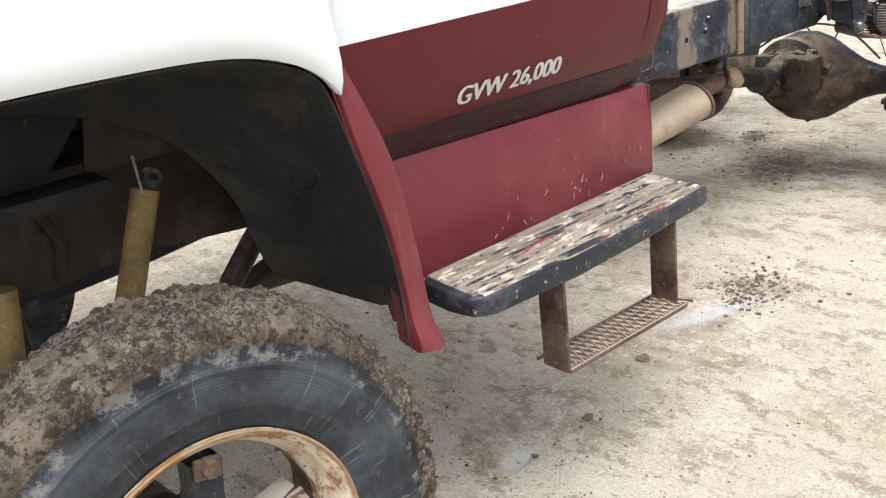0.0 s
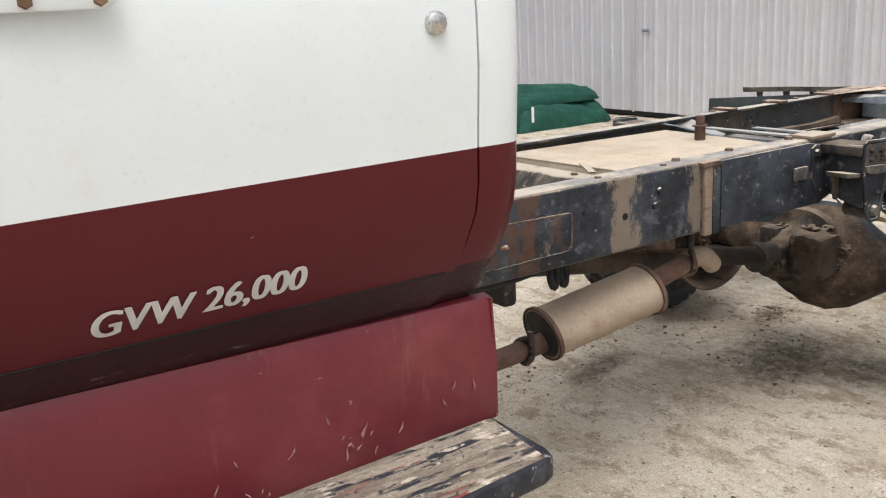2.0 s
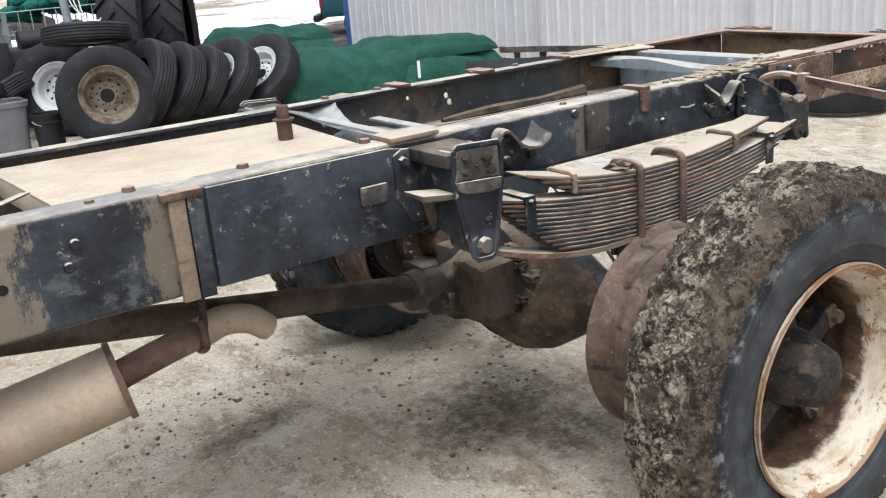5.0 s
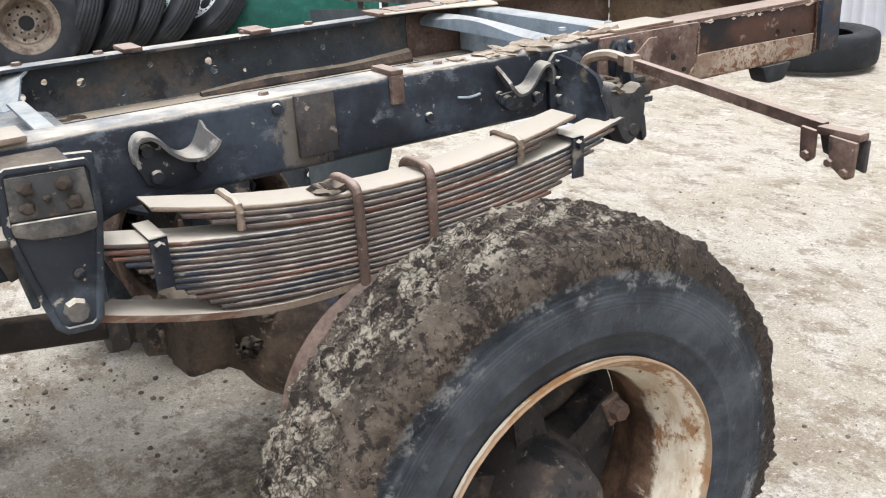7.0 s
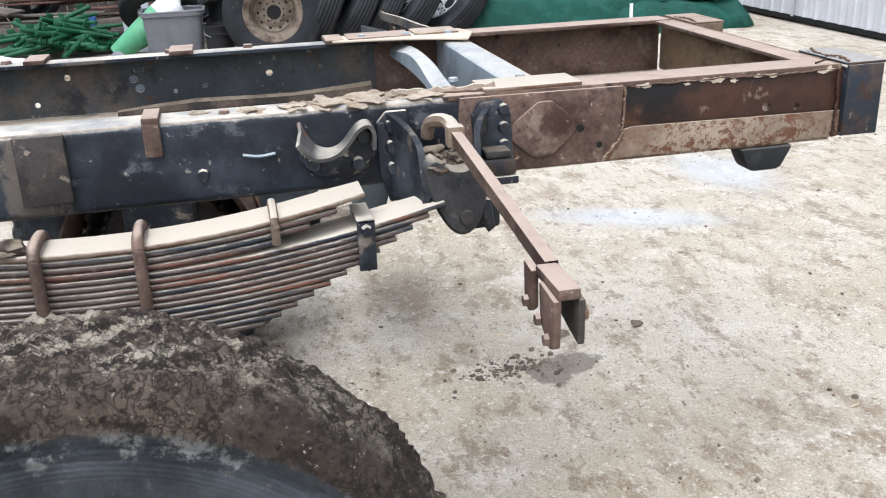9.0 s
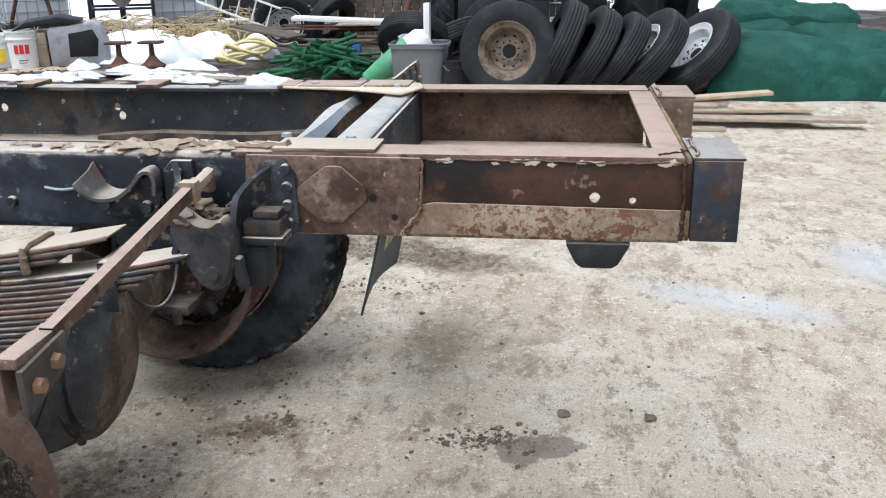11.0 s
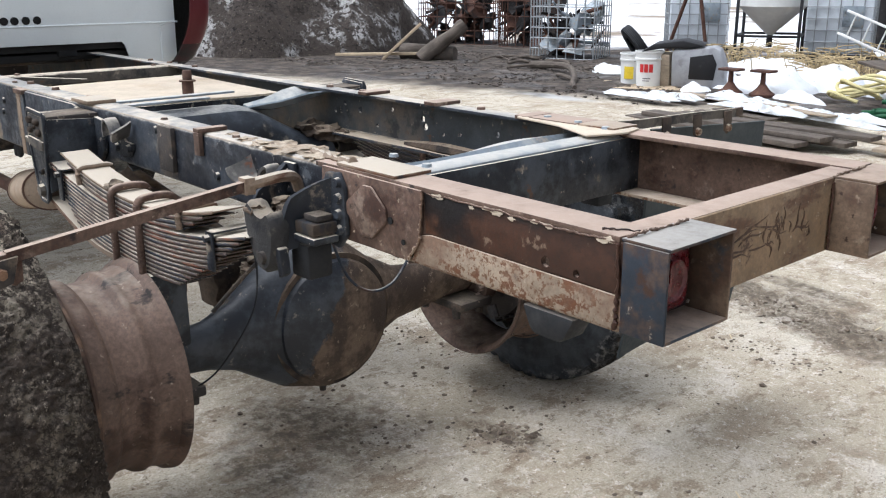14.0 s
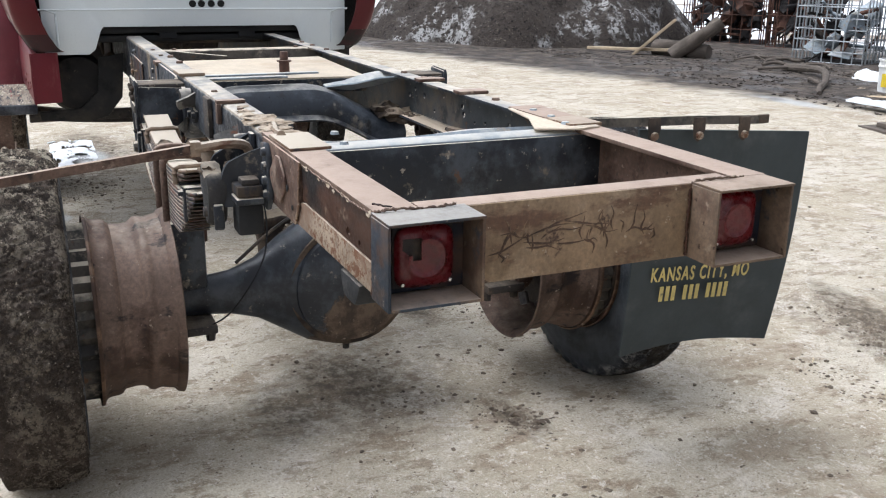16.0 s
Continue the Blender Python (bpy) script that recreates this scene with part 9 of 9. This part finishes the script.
def tote(x, y, turn, label):
    h = holder("tote_tank", label, "tank", "caged tanks")
    h.matrix_world = pose(x, y, -0.05, 0, 0, turn)
    part("tank_body", box(-0.55, 0.55, -0.47, 0.47, 0.16, 1.14, 0.07), tank_plastic, h)
    part("tank_pallet", box(-0.6, 0.6, -0.5, 0.5, 0.0, 0.13, 0.02), black_plastic, h)
    part("plate", box(0.05, 0.40, -0.52, -0.51, 0.62, 0.98, 0.004), galvanised, h, "grey data plate")
    cage(h, 1.14, 0.98, 0.16, 1.16, 6, 5, cage_steel)


tote(-3.9, 15.0, 40, "white caged liquid tote tank standing on snow")
tote(-0.95, 15.1, 22, "white caged liquid tote tank standing on snow")
tote(4.2, 15.0, 8, "white caged liquid tote tank behind old boards")


def hopper():
    h = holder("hopper", "white cone hopper on a black steel stand", "hopper")
    h.matrix_world = pose(-1.35, 13.4, -0.03, 0, 0, 24)
    part("cone", lathe([(0.50, 0.04), (0.52, 0.07), (0.98, 0.56), (1.7, 0.58), (1.8, 0.50), (1.82, 0.0)], 36, "z"), white_plastic, h)
    part("outlet", lathe([(0.30, 0.05), (0.52, 0.05)], 14, "z"), black_plastic, h)
    for x in (-0.5, 0.5):
        for y in (-0.45, 0.45):
            part("leg", box(x - 0.025, x + 0.025, y - 0.025, y + 0.025, 0.0, 1.15, 0.004), black_plastic, h)
        part("brace", box(x - 0.02, x + 0.02, -0.45, 0.45, 0.48, 0.52, 0.003), black_plastic, h)
    for y in (-0.45, 0.45):
        part("brace", box(-0.5, 0.5, y - 0.02, y + 0.02, 0.48, 0.52, 0.003), black_plastic, h)


hopper()


def scrap_fill(h, w, d, z0, z1, n, seed, mats):
    rnd = random.Random(seed)
    for i in range(n):
        x, y, z = rnd.uniform(-w / 2, w / 2), rnd.uniform(-d / 2, d / 2), rnd.uniform(z0, z1)
        a, b, c = (rnd.uniform(0.05, 0.32) for _ in range(3))
        m = pose(x * 0.8, y * 0.8, z, rnd.uniform(-60, 60), rnd.uniform(-60, 60), rnd.uniform(0, 180))
        if i % 3 == 0:
            bm = tube([(-a * 1.5, 0, 0), (0, 0.03, 0.02), (a * 1.5, 0, 0)], rnd.uniform(0.015, 0.04), 8, 3)
        elif i % 3 == 1:
            bm = slab([(-a, -b), (a, -b * 0.6), (a * 0.7, b), (-a * 0.8, b * 0.8)], "z", 0, 0.015, 0.003)
        else:
            bm = lump(None, (0, 0, 0), a * 0.8, i * 1.3, 0.7, 2, 0.5)
        bmesh.ops.transform(bm, matrix=m, verts=bm.verts)
        part("scrap_piece", bm, rnd.choice(mats), h)


def scrap_cage(x, y, turn, w, d, top, label, mat, nx, nz, n, seed, mats):
    h = holder("scrap_cage", label, "cage", "scrap cages")
    h.matrix_world = pose(x, y, -0.05, 0, 0, turn)
    cage(h, w, d, 0.05, top, nx, nz, mat, 0.012)
    part("base", box(-w / 2, w / 2, -d / 2, d / 2, 0.0, 0.06, 0.01), scrap_black, h)
    scrap_fill(h, w, d, 0.1, top * 0.75, n, seed, mats)


scrap_cage(-4.5, 11.9, 22, 1.2, 1.0, 1.15, "wire cage filled with black scrap", cage_steel, 7, 6, 34, 5, (scrap_black, scrap_black, scrap_rust, galvanised))
scrap_cage(-8.6, 13.0, 30, 1.7, 1.2, 1.5, "rusty wire basket crammed with scrap iron", scrap_rust, 8, 5, 60, 7, (scrap_black, scrap_rust, scrap_black))
scrap_cage(-6.9, 13.4, 25, 1.1, 1.0, 1.3, "rusty basket heaped with scrap iron", scrap_rust, 6, 4, 40, 9, (scrap_black, scrap_rust, scrap_black))


def iron_box():
    h = holder("iron_box", "rust-brown steel box lying by the earth heap", "box")
    h.matrix_world = pose(-9.6, 11.4, 0.25, 6, -10, 20)
    part("box_body", box(-0.5, 0.5, -0.4, 0.4, 0.0, 0.65, 0.02), scrap_rust, h)
    part("box_lid", box(-0.55, 0.6, -0.45, 0.45, 0.652, 0.69, 0.01), wheel_tan, h)


iron_box()

# ---------------------------------------------------------------- earth heap, logs, branches


def heap():
    bm = bmesh.new()
    bmesh.ops.create_grid(bm, x_segments=170, y_segments=130, size=1.0)
    for v in bm.verts:
        u, w = v.co.x, v.co.y
        r = math.hypot(u, w)
        p = Vector((u * 4.4, w * 3.9, 0))
        k = max(0.0, 1 - (r * (1.16 + 0.14 * noise.noise(p * 0.7))) ** 2.0)
        z = 2.3 * k ** 0.8
        if k > 0:
            z += (0.34 * noise.fractal(p * 0.9, 0.9, 2.0, 5) + 0.12 * abs(noise.fractal(p * 3.5, 0.7, 2.0, 4))) * min(1, k * 3)
        z = max(z, 0.5 * k)
        v.co = Vector((p.x, p.y, z - 0.06))
    bmesh.ops.delete(bm, geom=[f for f in bm.faces if all(v.co.z < -0.059 for v in f.verts)], context="FACES")
    ob = thing("earth_bank", bm, heap_mat, "big heap of black earth with patches of snow", "earth bank")
    ob.matrix_world = pose(-11.3, 9.5, 0, 0, 0, 42)


heap()


def log(x, y, z, ln, r, turn, tilt, label):
    bm = tube([(-ln / 2, 0, 0), (-ln / 6, 0.03, 0.01), (ln / 6, -0.02, 0), (ln / 2, 0.01, 0)], [r, r * 1.05, r * 0.95, r * 0.9], 14, 4)
    for v in bm.verts:
        v.co += Vector((0, 1, 1)) * 0.25 * r * noise.noise(v.co * 5)
    ob = thing("log", bm, wood_dark, label, "log", "logs")
    ob.matrix_world = pose(x, y, z, 0, tilt, turn)


log(-6.05, 9.75, 0.10, 1.1, 0.15, 20, 0, "short dark log lying on black mud")
log(-5.65, 9.75, 0.32, 1.0, 0.13, 50, -38, "dark log propped against another")
board(-6.7, 9.2, 0.06, 1.9, 0.10, 0.05, 28, wood_tan, "pale board lying on black mud", -2)
board(-6.3, 9.35, 0.30, 0.95, 0.16, 0.05, 48, wood_tan, "pale board propped on a log", -42)


def branch(pts, r, label):
    thing("branch", tube(pts, r, 8, 5), wood_dark, label, "branch", "branches")


branch([(-3.6, 9.9, 0.05), (-2.6, 9.6, 0.12), (-1.9, 9.0, 0.08), (-1.4, 8.4, 0.02)], [0.06, 0.05, 0.045, 0.03], "crooked brown branch lying on mud")
branch([(-1.8, 8.9, 0.05), (-1.5, 8.5, 0.06), (-1.2, 8.2, 0.02)], 0.03, "short stick lying on mud")
rnd = random.Random(41)
for i in range(14):
    x, y = rnd.uniform(-5.5, -0.8), rnd.uniform(8.9, 11.2)
    a, ln = rnd.uniform(0, 6.3), rnd.uniform(0.3, 0.9)
    branch([(x, y, 0.03), (x + 0.5 * ln * math.cos(a), y + 0.5 * ln * math.sin(a), 0.06), (x + ln * math.cos(a + 0.2), y + ln * math.sin(a + 0.2), 0.02)], rnd.uniform(0.012, 0.03), "thin brown stick on churned mud")


def mud_area(rnd):
    return rnd.uniform(-8, 0.5), rnd.uniform(7.6, 11.5)


churn_mat = weathered("wet_brown_mud", (0.055, 0.044, 0.036), [((0.11, 0.088, 0.07), 5, 0.5, 0.66), ((0.025, 0.021, 0.019), 9, 0.55, 0.68)], rough=0.8, grain=0.3, bumps=((20, 0.6, 0.015),))
scatter("churned_mud", 7000, mud_area, (0.006, 0.032), churn_mat, 51, "lumps of churned black mud", "mud", 0.4)

# ---------------------------------------------------------------- behind the junk


def old_fence():
    h = holder("fence_panel", "grey board fence panel with a green top rail", "fence", at=(3.15, 13.4, -0.1))
    h.rotation_euler.z = radians(8)
    for i in range(12):
        part("fence_board", box(-0.9 + 0.15 * i, -0.765 + 0.15 * i, -0.015, 0.015, 0.0, 0.92 + 0.02 * math.sin(i * 5), 0.003), wood_dark, h)
    part("top_rail", box(-0.95, 0.92, -0.04, 0.04, 0.93, 1.05, 0.005), green_pale, h, "faded green rail")
    for x in (-0.5, 0.45):
        part("prop", tube([(x - 0.15, -0.35, 0.3), (x + 0.05, -0.1, 0.9), (x + 0.18, 0.0, 1.5)], 0.05, 8, 3), scrap_rust, h, "rusty leaning prop")


old_fence()


def ladder():
    h = holder("ladder", "white ladder leaning among the junk", "ladder")
    h.matrix_world = Matrix(((0, 0.34, -0.94, 1.75), (-1, 0, 0, 12.1), (0, 0.94, 0.34, 0.36), (0, 0, 0, 1)))
    for y in (-0.17, 0.17):
        part("rail", box(-0.02, 0.02, y - 0.015, y + 0.015, 0.0, 1.3, 0.003), white_plastic, h)
    for k in range(5):
        part("rung", tube([(0, -0.17, 0.15 + 0.25 * k), (0, 0.17, 0.15 + 0.25 * k)], 0.013, 8, 1), white_plastic, h)


ladder()


def a_frame():
    h = holder("pole_frame", "rusty pole frame standing before the tanks", "frame", at=(-3.1, 13.7, 0))
    part("pole", tube([(-0.55, 0, 0), (0.0, 0, 1.5)], 0.035, 8, 1), scrap_rust, h)
    part("pole", tube([(0.35, 0, 0), (0.05, 0, 1.5)], 0.035, 8, 1), scrap_rust, h)


a_frame()


def pump():
    h = holder("farm_machine", "black farm machine with pipes behind the tyres", "machine", at=(5.35, 9.85, -0.1))
    part("frame", box(-0.45, 0.55, -0.3, 0.3, 0.25, 0.95, 0.04), black_plastic, h)
    part("panel", box(-0.55, -0.35, -0.36, -0.30, 0.2, 1.05, 0.02), black_plastic, h)
    part("motor", lathe([(-0.3, 0.0), (-0.3, 0.13), (0.3, 0.13), (0.3, 0.0)], 20, "x", (0.1, -0.15, 1.02)), black_plastic, h)
    part("stack", lathe([(0.9, 0.11), (1.3, 0.10), (1.31, 0.14), (1.40, 0.14), (1.41, 0.0)], 20, "z", (0.95, 0.0, 0)), black_plastic, h)
    part("post", tube([(0.42, -0.1, 0.8), (0.38, -0.1, 2.2)], 0.05, 10, 1), galvanised, h, "grey steel post")
    for k in range(3):
        part("cable", tube([(0.38 + 0.08 * k, -0.15, 1.95), (0.45 + 0.06 * k, -0.25, 1.40 - 0.08 * k), (0.68 + 0.05 * k, -0.3, 1.14 + 0.04 * k), (0.86 + 0.05 * k, -0.2, 1.30 + 0.1 * k), (0.66, -0.1, 1.75 + 0.1 * k), (0.55 - 0.1 * k, -0.1, 2.1)], 0.008, 6, 6), white_plastic, h, "pale loose cable")


pump()


def net_bundle():
    h = holder("net_bundle", "bundle of green netting on a wire rack", "netting", at=(5.95, 10.9, -0.1))
    cage(h, 1.5, 0.9, 0.80, 1.35, 10, 2, cage_steel, 0.008)
    for x in (-0.7, 0.7):
        for y in (-0.4, 0.4):
            part("leg", tube([(x, y, 0), (x, y, 0.82)], 0.02, 6, 1), cage_steel, h)
    rnd = random.Random(61)
    for i in range(26):
        x, y, z = rnd.uniform(-0.65, 0.65), rnd.uniform(-0.35, 0.35), rnd.uniform(1.25, 1.80)
        a = rnd.uniform(-0.6, 0.6)
        bm = tube([(x - 0.32 * math.cos(a), y - 0.2 * math.sin(a), z), (x, y + 0.05, z + 0.06), (x + 0.32 * math.cos(a), y + 0.2 * math.sin(a), z - 0.03)], [0.06, 0.11, 0.07], 10, 4)
        for v in bm.verts:
            v.co += Vector((1, 1, 1)) * 0.03 * noise.noise(v.co * 14)
        part("net_roll", bm, net_green, h)


net_bundle()
loose = ((4.55, 8.55, 0.95, "white plastic trough standing beside the bin", white_plastic, 0.07), (4.05, 9.2, 0.55, "pale plastic box in the junk", tank_plastic, 0.3), (3.45, 9.5, 0.4, "blue plastic drum lid in the junk", blue_trim, 0.25))
for x, y, hgt, lab, mt, w in loose:
    thing("plastic_box", box(x - w / 2, x + w / 2, y - 0.06, y + 0.06, -0.12, -0.12 + hgt, 0.012), mt, lab, "box")


def pickup():
    h = holder("pickup", "dark teal pickup parked behind the shed", "pickup", at=(14.3, 17.4, -0.20))
    h.scale = (0.9, 0.9, 0.9)
    h.rotation_euler.z = radians(-35)
    part("bed", box(-1.0, 1.6, -0.95, 0.95, 0.55, 1.25, 0.08), truck_teal, h)
    part("tailgate", box(-1.06, -1.0, -0.8, 0.8, 0.62, 1.22, 0.02), truck_teal, h)
    for y in (-0.88, 0.88):
        part("tail_light", box(-1.05, -0.99, y - 0.08, y + 0.08, 0.78, 1.18, 0.02), label_red, h, "red tail light")
    part("cab_body", slab([(1.6, 0.55), (4.4, 0.55), (4.4, 1.1), (3.2, 1.2), (2.8, 1.85), (1.7, 1.85), (1.6, 1.25)], "y", -0.95, 0.95, 0.05), truck_teal, h)
    part("bumper", box(-1.25, -1.08, -0.9, 0.9, 0.45, 0.62, 0.03), black_plastic, h)
    for x in (-0.1, 3.5):
        for y in (-0.85, 0.85):
            part("road_wheel", lathe([(-0.12, 0.0), (-0.12, 0.33), (-0.08, 0.38), (0.08, 0.38), (0.12, 0.33), (0.12, 0.0)], 28, "y", (x, y, 0.38)), old_tyre_mat, h)
    return h


pickup()
bm = bmesh.new()
rnd = random.Random(71)
for i in range(46):
    x, y = rnd.uniform(-2, 16), rnd.uniform(24, 60)
    lump(bm, (x, y, 0.05), rnd.uniform(0.3, 0.9), i * 1.1, 0.5, 2, 0.4)
thing("far_mounds", bm, heap_mat, "dark earth mounds in the snowy field", "mounds", kind="stuff")


def barn():
    h = holder("old_barn", "low dark weathered barn beyond the junk", "barn", at=(2.2, 17.6, -0.1))
    h.rotation_euler.z = radians(12)
    for i in range(40):
        part("barn_board", box(-4 + 0.2 * i, -3.81 + 0.2 * i, -0.02, 0.02, 0.0, 2.4, 0.004), scrap_black, h)
    part("barn_roof", slab([(-4.3, 2.38), (4.2, 2.38), (4.2, 2.46), (-4.3, 2.46)], "y", -0.4, 4.0, 0.01), scrap_rust, h)
    part("barn_back", box(-4, 4, 3.8, 3.9, 0.0, 2.37, 0), scrap_black, h)


barn()


def treeline():
    """A low far strip of bare trees and rising ground along the horizon."""
    rnd = random.Random(83)
    rows = []
    for k in range(420):
        a = radians(20 + 150 * k / 419)
        d = 330 + 25 * noise.noise(Vector((k * 0.05, 3, 0)))
        h = 1.6 + 1.2 * noise.noise(Vector((k * 0.045, 0, 0))) + max(0, noise.noise(Vector((k * 0.4, 7, 0)))) * 1.5 + rnd.uniform(0, 0.35)
        x, y = 3 + d * math.cos(a), d * math.sin(a)
        rows.append([(x, y, -1.0), (x, y, max(0.5, h)), (x * 1.03, y * 1.03, -1.0)])
    thing("treeline", loft(rows), far_brush, "low grey treeline along the snowy horizon", "trees", kind="structure", smooth=0)


far_brush = weathered("hazy_bare_trees", (0.20, 0.18, 0.185), [((0.13, 0.115, 0.115), 0.2, 0.45, 0.6)], rough=0.95, grain=0.15)
treeline()


def storage_tank():
    h = holder("storage_tank", "white dome-topped storage tank beyond the pickup", "tank", at=(19.3, 26.7, -0.2))
    h.scale = (1.25, 1.25, 1.4)
    part("tank_shell", lathe([(0.0, 0.0), (0.0, 0.95), (1.25, 0.95), (1.75, 0.86), (2.10, 0.60), (2.25, 0.25), (2.28, 0.0)], 40, "z"), white_plastic, h)
    part("tank_lid", lathe([(2.26, 0.0), (2.26, 0.22), (2.34, 0.22), (2.36, 0.0)], 20, "z"), white_plastic, h)


storage_tank()
